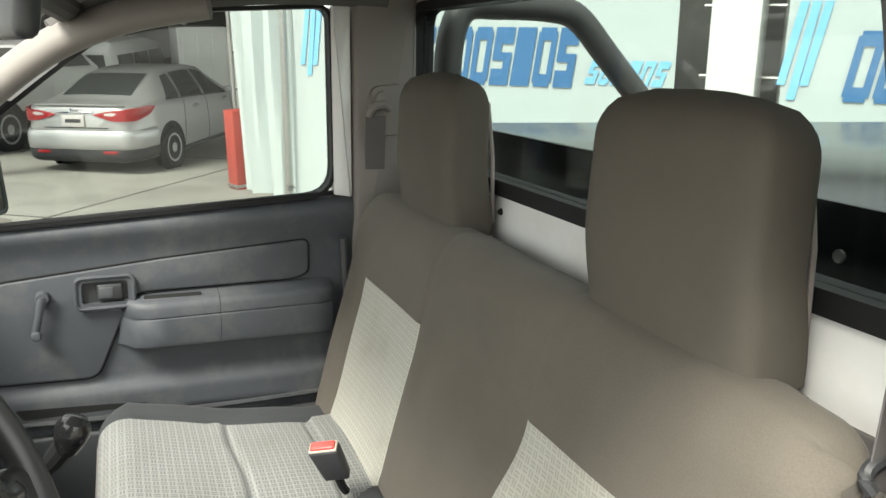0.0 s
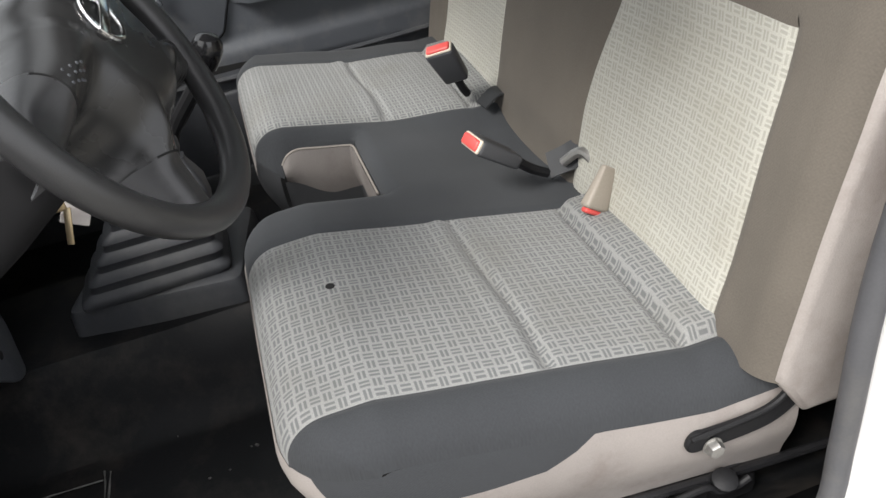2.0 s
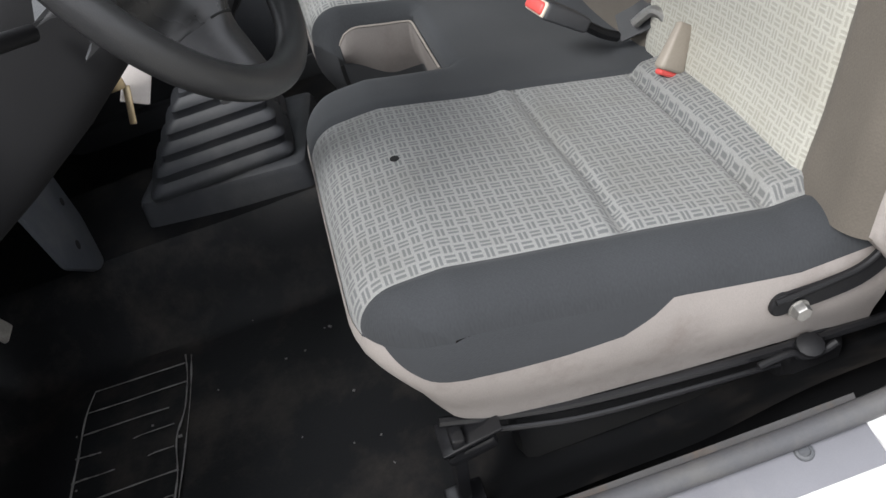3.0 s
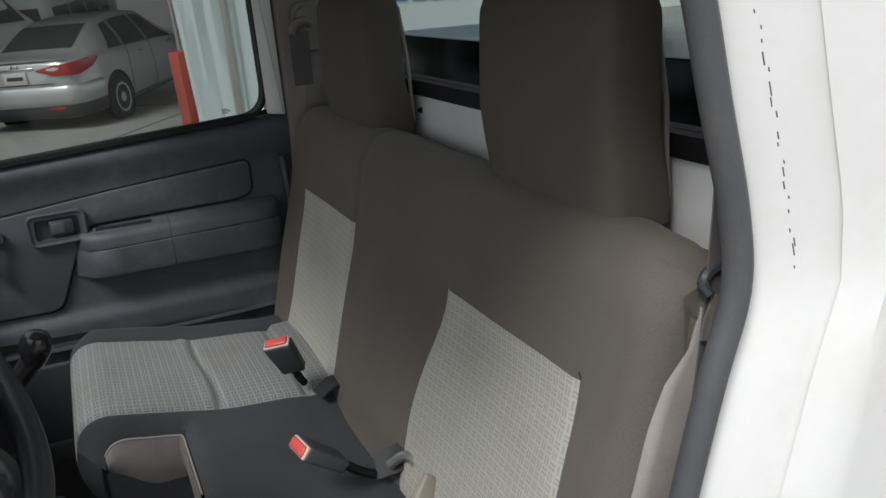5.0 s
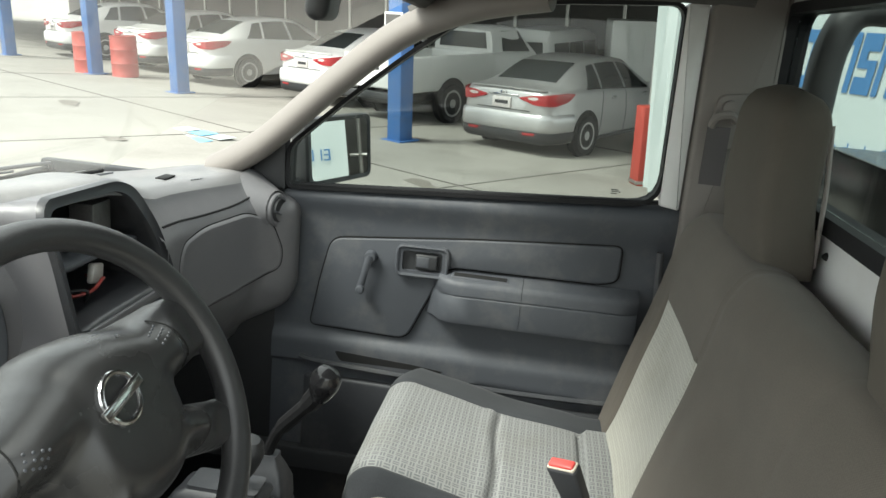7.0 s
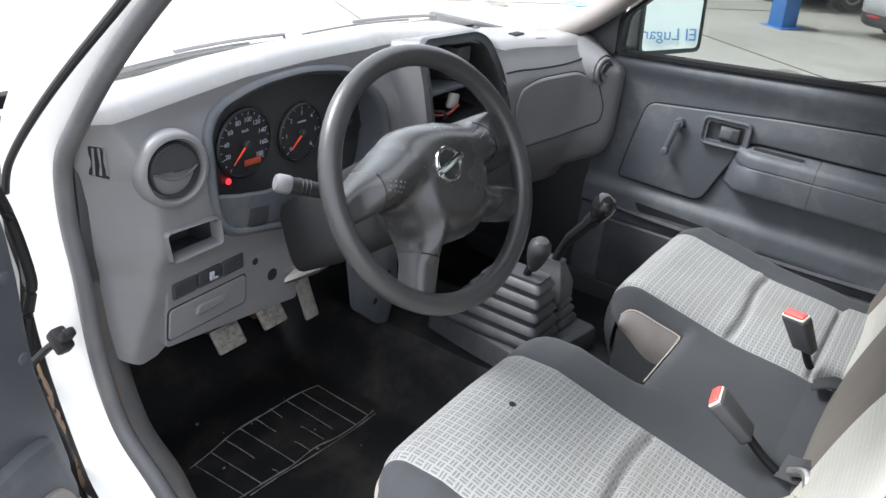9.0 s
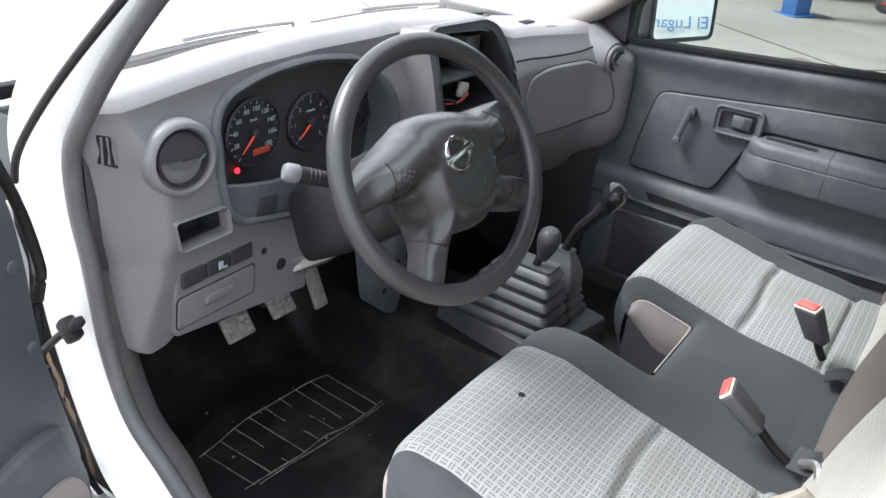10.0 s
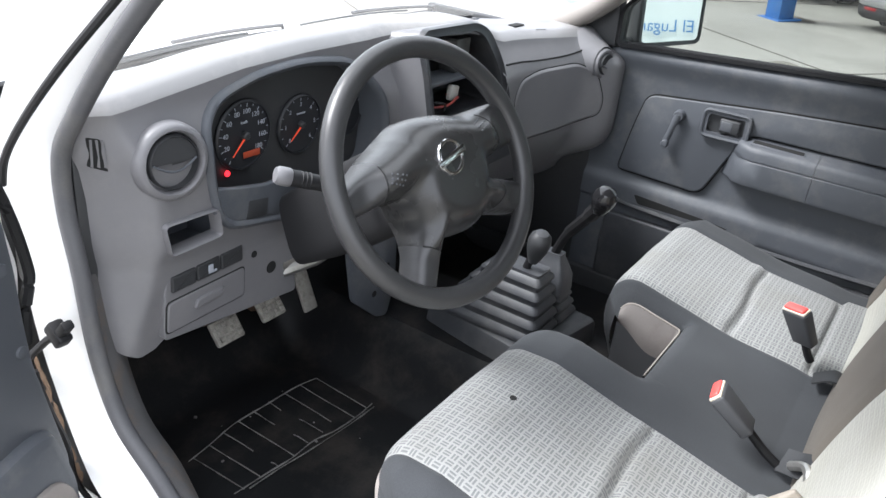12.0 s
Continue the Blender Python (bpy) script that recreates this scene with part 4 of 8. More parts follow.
part("driver_bolster", cushion_patch(XL, D_OUT, 24), CLOTH, seat, "dark knitted bolster", angle=70)
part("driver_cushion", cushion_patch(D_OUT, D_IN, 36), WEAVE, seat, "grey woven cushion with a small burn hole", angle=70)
part("centre_cushion", cushion_patch(D_IN, CUT0, 14), CLOTH, seat, "dark knitted centre seat", angle=70)
part("centre_cushion", cushion_patch(CUT0 + 1e-4, CUT1 - 1e-4, 22), CLOTH, seat, "dark knitted centre seat", angle=70)
part("centre_cushion", cushion_patch(CUT1 + 1e-5, P_IN, 20), CLOTH, seat, "dark knitted centre seat", angle=70)
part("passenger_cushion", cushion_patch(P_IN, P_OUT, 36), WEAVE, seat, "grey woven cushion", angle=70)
part("passenger_bolster", cushion_patch(P_OUT, XR, 14), CLOTH, seat, "dark knitted bolster", angle=70)

Z_LOW = [(-0.1, 0.668), (0.048, 0.685), (0.267, 0.711), (0.407, 0.731), (0.48, 0.746), (0.537, 0.766), (0.575, 0.81), (0.60, 0.84)]
Z_DARK = [(0.0, 0.93), (0.10, 0.915), (0.16, 0.904), (0.21, 0.892), (0.24, 0.876), (0.27, 0.858), (0.30, 0.842), (0.335, 0.831), (0.40, 0.834), (0.46, 0.842), (0.54, 0.858), (0.60, 0.873)]


def skirt(line, zlo, zmid, upper_mat, lower_mat, name, low_label="", inset=0.02):
    """The side of the cushion below its edge: an upper cloth band and a lower vinyl band along a line of (x, y)."""
    pts = [(x, y, cushion_z(x, y)) for x, y in line]
    n = len(pts) - 1
    nrm = []
    for i in range(n + 1):
        a, c = pts[max(i - 1, 0)], pts[min(i + 1, n)]
        tx, ty = c[0] - a[0], c[1] - a[1]
        ln = math.hypot(tx, ty) or 1
        nrm.append((-ty / ln, tx / ln))
    cum = [0.0]
    for i in range(n):
        cum.append(cum[-1] + math.dist(pts[i][:2], pts[i + 1][:2]))

    def at(u, z):
        k = min(int(u * n + 1e-6), n - 1)
        f = u * n - k
        x, y, zt = (pts[k][j] + (pts[k + 1][j] - pts[k][j]) * f for j in range(3))
        nx, ny = (nrm[k][j] + (nrm[k + 1][j] - nrm[k][j]) * f for j in range(2))
        zl = zlo(x, y)
        s = (zt - z) / max(zt - zl, 1e-4)
        out = 0.008 * math.sin(math.pi * min(1, s * 1.2)) - inset * s * s
        return x + nx * out, y + ny * out, z, zt, zl

    def fu(u, v):
        x, y, _, zt, zl = at(u, 0.8)
        zm = min(zt - 0.002, max(zl, zmid(x, y)))
        return at(u, zt + (zm - zt) * v)[:3]

    def fl(u, v):
        x, y, _, zt, zl = at(u, 0.8)
        zm = min(zt - 0.002, max(zl, zmid(x, y)))
        q = at(u, zm + (zl - zm) * v)
        return q[0], q[1], q[2]
    if upper_mat:
        part(name, patch(B(), n, 8, fu, lambda u, v: (u * cum[-1], v * 0.08)), upper_mat, seat, angle=70)
    part(name + "_base", patch(B(), n, 8, fl, lambda u, v: (u * cum[-1], v * 0.08)), lower_mat, seat, low_label, angle=70)


def edge_line(x0, x1, n):
    out = []
    for i in range(n + 1):
        x = x0 + (x1 - x0) * i / n
        x = min(max(x, XL + 1e-4), XR - 1e-4)
        out.append((x, front_y(x) - 1e-4))
    return out


low = lambda x, y: lerp_table(Z_LOW, y)
side = [(XL + 1e-4, YB + (front_y(XL + 1e-4) - YB) * i / 40) for i in range(41)]
skirt(side + edge_line(XL, D_OUT, 24)[1:], low, lambda x, y: lerp_table(Z_DARK, y) + 0.07 * smooth01((x + 0.675) / 0.07) if x > XL + 2e-3 else lerp_table(Z_DARK, y), CLOTH, TAN, "driver_side", "worn grey-beige vinyl seat side")
skirt(edge_line(D_OUT, D_IN, 20), low, lambda x, y: 0.96, None, TAN, "driver_front")
skirt(edge_line(D_IN, CUT0 - 1e-3, 14), low, lambda x, y: 0.91, CLOTH, TAN, "centre_front")
# walls of the cut-out for the gear levers
def cut_wall():
    c0, c1, cb = CUT0 + 0.003, CUT1 - 0.003, CUTY + 0.003
    line = [(c0, 0.565), (c0, 0.52), (c0, 0.46), (c0 + 0.0005, 0.388), (c0 + 0.006, cb + 0.001), (c0 + 0.05, cb),
            ((CUT0 + CUT1) / 2, cb), (c1 - 0.05, cb), (c1 - 0.006, cb + 0.001), (c1 - 0.0005, 0.388), (c1, 0.43), (c1, 0.47), (c1, 0.49), (c1 + 0.001, 0.50), (c1 + 0.002, 0.506)]
    mid = (CUT0 + CUT1) / 2
    top = spline([(x, y, cushion_z(CUT0 - 0.0002 if x < mid else CUT1 + 0.0002, min(y, front_y(x - 0.01 if x < mid else x + 0.01) - 0.001)) + 0.001 if y > 0.38 else cushion_z(x, CUTY - 0.0002) + 0.001) for x, y in line], 5)
    n = len(top) - 1
    mx = (CUT0 + CUT1) / 2

    def fn(u, v):
        p = top[round(u * n)]
        d = Vector((p.x - mx, min(0.0, p.y - 0.50), 0)).normalized()
        q = p + d * (-0.003 - 0.006 * math.sin(math.pi * v) + 0.006 * v * v)
        return q.x, q.y, p.z + 0.001 + (foot(p) - p.z) * v

    def foot(p):
        # the vinyl panel runs out to a point at the front
        return max(0.785, min(p.z - 0.006, 0.815 + 0.045 * smooth01((p.y - 0.415) / 0.09) ** 1.3)) if p.x > mx else 0.80

    def under(u, v):
        p = Vector(fn(u, 1.0))
        return p.x + 0.003 * v * (1 if p.x > mx else -1), p.y + 0.004 * smooth01((p.y - 0.46) / 0.04), p.z + 0.002 + (0.70 - p.z) * v
    # dark sheet added where only shade lies below the wall
    part("cutout_dark_fill", patch(B(), n, 4, under), DARK, seat, "black underside of the seat", angle=60)
    part("cutout_wall", patch(B(), n, 8, fn), SHADED_VINYL, seat, "grey vinyl wall of the lever cut-out", angle=60)
    part("piping", tube(B(), [p + Vector((0, 0, 0.002)) for p in top if p.x > CUT0 + 0.03], 0.0020, 6), PIPING, seat, "pale worn piping")


# dirty seat vinyl, darkened to hold the shade inside the cut-out
SHADED_VINYL = surface("shaded_grey_vinyl", (0.165, 0.15, 0.14), 0.75, vary=0.15, big=6, fine=500, bump=0.5, dirt=(0.09, 0.075, 0.065), dirt_amount=0.5, dirt_scale=9)
PIPING = surface("pale_piping", (0.25, 0.225, 0.20), 0.7, vary=0.15, bump=0.2)
cut_wall()
skirt(edge_line(CUT1 + 1e-3, P_IN, 14), low, lambda x, y: 0.90, CLOTH, DARK, "centre_front")
skirt(edge_line(P_IN, P_OUT, 20), low, lambda x, y: 0.905, CLOTH, TAN, "passenger_front")
skirt(edge_line(P_OUT, XR, 14), low, lambda x, y: 0.89, CLOTH, TAN, "passenger_front_corner")
skirt([(XR - 1e-4, front_y(XR - 1e-4) + (YB - front_y(XR - 1e-4)) * i / 20) for i in range(21)], low, lambda x, y: 0.86, CLOTH, TAN, "passenger_side")
# burn hole and stain on the driver's cushion
b = B()
turn(b, [(0.0062, 0.0), (0.0055, 0.0014), (0.004, 0.0016), (0.001, 0.0010)], (-0.414, 0.495, cushion_z(-0.414, 0.495)), (0, -0.15, 1), 12)
part("burn_hole", b, GAP, seat)

# backrest: one curve from the foot over the top to the back
PROF = spline([(0, 0.088, 0.86), (0, 0.080, 0.90), (0, 0.058, 0.99), (0, 0.032, 1.09), (0, 0.002, 1.20), (0, -0.016, 1.29), (0, -0.030, 1.355), (0, -0.047, 1.384), (0, -0.078, 1.394), (0, -0.12, 1.388), (0, -0.148, 1.36), (0, -0.155, 1.25)], 8)
PL = [0.0]
for q0, q1 in zip(PROF, PROF[1:]):
    PL.append(PL[-1] + (q1 - q0).length)
BXL, BXR = -0.712, 0.632


def prof_at(s):
    s = min(max(s, 0.0), PL[-1] - 1e-6)
    k = max(i for i in range(len(PL) - 1) if PL[i] <= s)
    f = (s - PL[k]) / (PL[k + 1] - PL[k])
    p = PROF[k].lerp(PROF[k + 1], f)
    d = (PROF[k + 1] - PROF[k]).normalized()
    return p, Vector((0, d.z, -d.y))


def s_of_z(z):
    return next(PL[i] for i in range(len(PROF)) if PROF[i].z >= z)


S121 = s_of_z(1.212)


def inner_x(s):
    """The inner edge of the driver's insert flares toward the cushion."""
    return -0.266 + 0.052 * smooth01((S121 - s) / 0.24)


def back_pt(x, s):
    p, nrm = prof_at(s)
    d = min(x - BXL, BXR - x)
    high = smooth01((s - S121 - 0.10) / 0.08)
    off = -drop(d, 0.045 + 0.03 * high) - 0.014 * high - 0.010 * high * smooth01((-0.52 - x) / 0.16)
    k = smooth01((s - 0.02) / 0.08) * smooth01((S121 + 0.03 - s) / 0.10)
    for a, b in ((-0.603, inner_x(s)), (0.146, 0.490)):
        m, w = (a + b) / 2, (b - a) / 2
        q = (x - m) / w
        if abs(q) < 1.25:
            off -= 0.012 * (1 - (q / 1.25) ** 2) * k
        if s < S121 + 0.004:
            off -= 0.004 * math.exp(-(((abs(q) - 1) * w / 0.006) ** 2))
    off += 0.012 * math.exp(-(((x + 0.065) / 0.15) ** 2)) * k
    off -= 0.003 * math.exp(-(((x + 0.262) / 0.004) ** 2)) * smooth01((s - S121) / 0.02)
    off -= 0.003 * math.exp(-(((x - 0.132) / 0.004) ** 2)) * smooth01((s - S121) / 0.02)
    off += 0.003 * noise.noise((x * 7, s * 7, 4.0))
    return x, p.y + nrm.y * off, p.z + nrm.z * off


def back_patch(x0, x1, s0, s1, nx, ns):
    def xs(u, v):
        s = s0 + (s1 - s0) * v
        a, c = (inner_x(s) if q == -0.266 else q for q in (x0, x1))
        return min(max(a + (c - a) * u, BXL), BXR), s
    return patch(B(), nx, ns, lambda u, v: back_pt(*xs(u, v)), xs)


SEND = PL[-1]
for nm, a, c, lab in (("backrest_bolster", BXL, -0.603, ""), ("backrest_centre", -0.266, 0.146, ""), ("backrest_bolster", 0.490, BXR, "")):
    part(nm, back_patch(a, c, 0, SEND, 30, 80), CLOTH_BACK, seat, "dark knitted backrest cloth", angle=70)
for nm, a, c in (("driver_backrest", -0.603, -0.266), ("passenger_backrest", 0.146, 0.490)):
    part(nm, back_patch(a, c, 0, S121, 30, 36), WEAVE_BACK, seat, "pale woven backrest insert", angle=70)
    part("backrest_top", back_patch(a, c, S121, SEND, 24, 44), CLOTH_BACK, seat, "dark knitted backrest cloth", angle=70)
for xs, sgn in ((BXL, 1), (BXR, -1)):
    b = B()
    poly = [(q.y - 0.020 - 0.03 * smooth01((q.z - 1.22) / 0.1), q.z) for q in PROF[::4] if 0.86 < q.z < 1.33 and q.y > -0.12] + [(-0.13, 1.31), (-0.15, 1.25), (-0.15, 0.80), (0.03, 0.80)]
    prism(b, poly, "x", xs + sgn * 0.05, xs - sgn * 0.002, 0.012, 3)
    part("backrest_side", b, TAN, seat, "worn grey vinyl backrest side")


# headrests under the same dark cover
def headrest(cx, name="headrest"):
    h = thing(name, (cx, -0.1, 1.40), "tall dark cloth-covered headrest on the bench back", "headrest", "headrests")
    W, D, H = 0.312, 0.100, 0.290
    rings = []
    for k in range(25):
        v = k / 24
        z = 1.36 + H * v
        q = max(0.0, z - (1.36 + H - 0.062)) / 0.062
        e = 0.062 * (1 - math.sqrt(max(0.0, 1 - q * q)))
        w = W * (1 - 0.04 * v) * (0.97 + 0.03 * min(1, v * 5)) - 1.7 * e
        d = D * (1 - 0.12 * v) - 1.35 * e
        y = -0.101 - 0.006 * v - 0.018 * (1 - smooth01(v * 2.2))
        top = q
        ring = []
        for j in range(36):
            a = 2 * math.pi * j / 36
            ca, sa = math.cos(a), math.sin(a)
            e = 0.36
            ring.append((cx + w / 2 * math.copysign(abs(ca) ** e, ca), y + d / 2 * math.copysign(abs(sa) ** e, sa), z - 0.006 * top ** 2 * abs(ca) + 0.0015 * noise.noise((j * 0.5, k * 0.6, cx))))
        rings.append(ring)
    last = rings[-1]
    mx = Vector((cx, -0.116, rings[-1][0][2]))
    for f, dz in ((0.75, 0.002), (0.4, 0.003), (0.05, 0.0035)):
        rings.append([tuple(mx + (Vector(p) - mx) * f + Vector((0, 0, dz))) for p in last])
    part("cover", loft(B(), rings), CLOTH_OBJ, h, angle=60)
    for sx in (-1, 1):
        b = B()
        tube(b, [(cx + sx * (W / 2 - 0.02), -0.160, 1.38), (cx + sx * (W / 2 - 0.022), -0.156, 1.50), (cx + sx * (W / 2 - 0.035), -0.149, 1.60)], 0.004, 6)
        part("edge_seam", b, TAN, h, "pale seam along the back edge")
    return h


headrest(-0.421)
headrest(0.327)


# belt buckles
BUCKLE = surface("charcoal_buckle_plastic", (0.052, 0.053, 0.057), 0.5, vary=0.12, big=20, fine=700, bump=0.2, depth=0.0005)
BEIGE = surface("beige_plastic", (0.30, 0.265, 0.22), 0.55, vary=0.12, bump=0.1)


def buckle(base, tip, side_way, label, cover=None, size=1.0):
    k = thing("belt_buckle", base, label, "belt buckle", "belt buckles")
    a, t = Vector(base), Vector(tip)
    d = (t - a).normalized()
    s = Vector(side_way)
    s = (s - d * s.dot(d)).normalized()
    n = d.cross(s)

    def blk(p, w, h, l, r, m, nm, lab="", taper=1.0):
        b = B()
        rbox(b, (0, 0, 0), (w, h, l), r, 3)
        for q in b.verts:
            f = 1 + (taper - 1) * smooth01((l / 2 - q.co.z) / l)
            q.co.x *= f
            q.co.y *= f
        mt = Matrix((s, n, d)).transposed().to_4x4()
        bmesh.ops.transform(b, matrix=Matrix.Translation(p) @ mt, verts=b.verts[:])
        part(nm, b, m, k, lab)
    L = (t - a).length
    body = 0.082 * size
    blk(t - d * body / 2, 0.054 * size, 0.026 * size, body, 0.006, cover or BUCKLE, "body", "", 0.55 if cover else 0.86)
    blk(t + d * 0.0005, 0.050 * size, 0.022 * size, 0.006, 0.003, CREAM, "rim") if cover is None else None
    blk(t + d * 0.0035, 0.045 * size, 0.018 * size, 0.008, 0.004, REDP, "release_button", "red release button")
    if L > body + 0.01:
        b = B()
        tube(b, spline([a, a.lerp(t - d * body, 0.5) + Vector((0, 0, -0.004)), t - d * (body - 0.01)], 4), 0.008, 8)
        part("stalk", b, BLACK, k)
    return k


buckle((-0.195, 0.115, 0.893), (-0.212, 0.232, 0.990), (1, 0.15, 0), "charcoal belt buckle with red button lying on the seat")
buckle((0.135, 0.135, 0.915), (0.098, 0.185, 1.026), (0.45, 1, 0), "charcoal belt buckle with red button standing on the seat")
buckle((-0.318, 0.066, 0.950), (-0.336, 0.104, 0.896), (0.25, -1, 0), "beige belt buckle with red button tucked into the seat", BEIGE, 0.8)
lap = thing("lap_belt", (-0.1, 0.08, 0.9), "dark lap belt webbing lying in the seat fold", "seat belt")
b = B()
strap(b, spline([(-0.19, 0.11, 0.902), (-0.205, 0.085, 0.915), (-0.225, 0.06, 0.93), (-0.23, 0.045, 0.90)], 5), 0.045, 0.003, (1, 0.4, 0.2))
part("webbing", b, DARK, lap)
b = B()
strap(b, spline([(0.105, 0.12, 0.897), (0.11, 0.085, 0.915), (0.115, 0.055, 0.90)], 5), 0.045, 0.003, (1, 0, 0))
part("webbing", b, DARK, lap)
b = B()
tube(b, spline([(-0.215, 0.095, 0.915), (-0.232, 0.075, 0.935), (-0.25, 0.065, 0.93), (-0.262, 0.06, 0.905)], 4), 0.008, 8)
part("slider", b, STEEL, lap)


# seat hinge, rail and foot on the driver's side
RAILBLACK = surface("glossy_black_steel", (0.012, 0.012, 0.013), 0.22, vary=0.2, big=20, fine=200, bump=0.15)


def build_seat_rail():
    r = thing("seat_rail", (-0.69, 0.3, 0.62), "black steel seat rail with hinge bar and bolt", "seat rail")
    b = B()
    strap(b, spline([(-0.692, 0.155, 0.793), (-0.694, 0.10, 0.794), (-0.694, 0.058, 0.800), (-0.692, 0.028, 0.822), (-0.690, 0.014, 0.865)], 5), 0.004, 0.030, (1, 0, 0))
    turn(b, [(0.0155, -0.003), (0.0155, 0.002), (0.013, 0.004), (0.001, 0.004)], (-0.692, 0.155, 0.793), (-1, 0, 0), 20)
    tube(b, spline([(-0.697, 0.165, 0.804), (-0.697, 0.10, 0.807), (-0.697, 0.062, 0.813), (-0.695, 0.039, 0.830), (-0.693, 0.026, 0.866)], 5), 0.0035, 8)
    part("hinge_bar", b, BLACK, r)
    b = B()
    turn(b, [(0.008, 0), (0.008, 0.003), (0.0125, 0.003), (0.0125, 0.004)], (-0.694, 0.138, 0.783), (-1, 0, 0), 18)
    turn(b, [(0.0105, 0.004), (0.0105, 0.013), (0.009, 0.015), (0.001, 0.015)], (-0.694, 0.138, 0.783), (-1, 0, 0), 6)
    part("bolt", b, STEEL, r, "zinc hexagon bolt")
    b = B()
    tube(b, spline([(-0.655, 0.55, 0.762), (-0.664, 0.42, 0.727), (-0.670, 0.28, 0.708), (-0.672, 0.12, 0.690), (-0.67, -0.05, 0.672)], 5), 0.0065, 8)
    tube(b, spline([(-0.668, 0.50, 0.735), (-0.678, 0.40, 0.712), (-0.682, 0.28, 0.697), (-0.684, 0.15, 0.683)], 5), 0.004, 8)
    part("rail", b, RAILBLACK, r, "glossy black rail tube")
    b = B()
    rbox(b, (-0.660, 0.522, 0.742), (0.05, 0.075, 0.006), 0.002, 2, (-12, 0, 0))
    rbox(b, (-0.666, 0.525, 0.724), (0.036, 0.062, 0.020), 0.006, 2, (-12, 0, 0))
    rbox(b, (-0.668, 0.545, 0.69), (0.030, 0.016, 0.13), 0.004, 2, (8, 0, 0))
    rbox(b, (-0.668, 0.552, 0.625), (0.045, 0.05, 0.012), 0.004, 2)
    part("front_foot", b, RAILBLACK, r)
    b = B()
    tube(b, spline([(-0.69, 0.180, 0.700), (-0.69, 0.140, 0.702), (-0.69, 0.125, 0.688), (-0.69, 0.100, 0.684), (-0.69, 0.080, 0.692)], 4), 0.0045, 8)
    turn(b, [(0.016, 0), (0.016, 0.006), (0.009, 0.010), (0.001, 0.010)], (-0.685, 0.112, 0.695), (-0.3, 0, 1), 12)
    turn(b, [(0.040, 0), (0.040, 0.008), (0.034, 0.014), (0.001, 0.015)], (-0.66, 0.095, 0.655), (-1, 0, 0.1), 24)
    rbox(b, (-0.650, 0.11, 0.64), (0.04, 0.06, 0.09), 0.012)
    part("rear_foot", b, BLACK, r)
    # near-black block added for the dark space under the seat
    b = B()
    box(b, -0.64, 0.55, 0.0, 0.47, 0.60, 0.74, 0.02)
    part("underseat_dark_fill", b, GAP, r)


build_seat_rail()


# ---- dashboard ----
dash = thing("dashboard", (0, 1.1, 0.95), "worn grey plastic dashboard with an empty radio bay", "dashboard")
DX0, DX1 = -0.745, 0.668


END_EDGE = [(0.93, -0.70), (0.97, -0.69), (1.04, -0.670), (1.11, -0.657), (1.20, -0.660), (1.25, -0.667), (1.29, -0.685), (1.36, -0.715)]


def face_y(x, z):
    """How far forward the face of the dashboard lies."""
    k = smooth01((0.12 - x) / 0.24)
    y = 0.895 + 0.085 * k
    y += 0.10 * smooth01((1.10 - z) / 0.22) * (1 - 0.75 * k)
    y += 0.012 * k * smooth01((1.12 - z) / 0.05)
    y += 0.05 * smooth01((z - 1.25) / 0.09) * (1 - 0.4 * k)
    # centre stack stands out
    c = math.exp(-(((x - 0.10) / 0.15) ** 4))
    y -= 0.015 * c
    y -= 0.060 * smooth01((x - 0.33) / 0.30)
    # rounded shoulder at the far door
    y -= 0.065 * smooth01((x - 0.55) / 0.10) * smooth01((z - 0.96) / 0.08) * smooth01((1.335 - z) / 0.07)
    # rounded end toward the driver's door
    e = lerp_table(END_EDGE, z) - x
    y += 0.55 * (e + math.sqrt(e * e + 0.00004)) - 0.001
    return y


def bottom_z(x):
    return lerp_table([(-0.75, 0.975), (-0.735, 0.948), (-0.71, 0.922), (-0.685, 0.908), (-0.655, 0.912), (-0.63, 0.928), (-0.34, 0.945), (-0.30, 0.97), (0.0, 0.96), (0.25, 0.95), (0.6, 0.93), (0.67, 0.93)], x)


def in_poly(poly, x, z):
    inside = False
    for i, (ax, az) in enumerate(poly):
        bx, bz = poly[i - 1]
        if (az > z) != (bz > z) and x < (bx - ax) * (z - az) / (bz - az) + ax:
            inside = not inside
    return inside


CLUSTER = rounded([(-0.530, 1.118), (-0.37, 1.084), (-0.105, 1.11), (-0.092, 1.20), (-0.112, 1.280), (-0.175, 1.338), (-0.306, 1.358), (-0.428, 1.350), (-0.515, 1.325), (-0.555, 1.285), (-0.552, 1.20)], [0.04, 0.02, 0.03, 0.05, 0.04, 0.05, 0.06, 0.06, 0.04, 0.03, 0.04], 4)
RADIO = rounded([(-0.042, 1.085), (0.278, 1.085), (0.262, 1.20), (0.238, 1.287), (0.184, 1.368), (-0.052, 1.378), (-0.048, 1.22)], [0.02, 0.02, 0.03, 0.04, 0.03, 0.02, 0.03], 4)
POCKET = rounded([(-0.640, 1.100), (-0.538, 1.104), (-0.546, 1.154), (-0.652, 1.156)], 0.008, 3)
HOLES = [CLUSTER, RADIO, POCKET]


def top_z(x):
    return lerp_table([(-0.75, 1.352), (-0.62, 1.368), (-0.45, 1.388), (-0.30, 1.394), (-0.12, 1.394), (-0.04, 1.402), (0.12, 1.402), (0.20, 1.386), (0.25, 1.364), (0.30, 1.350), (0.67, 1.338)], x)




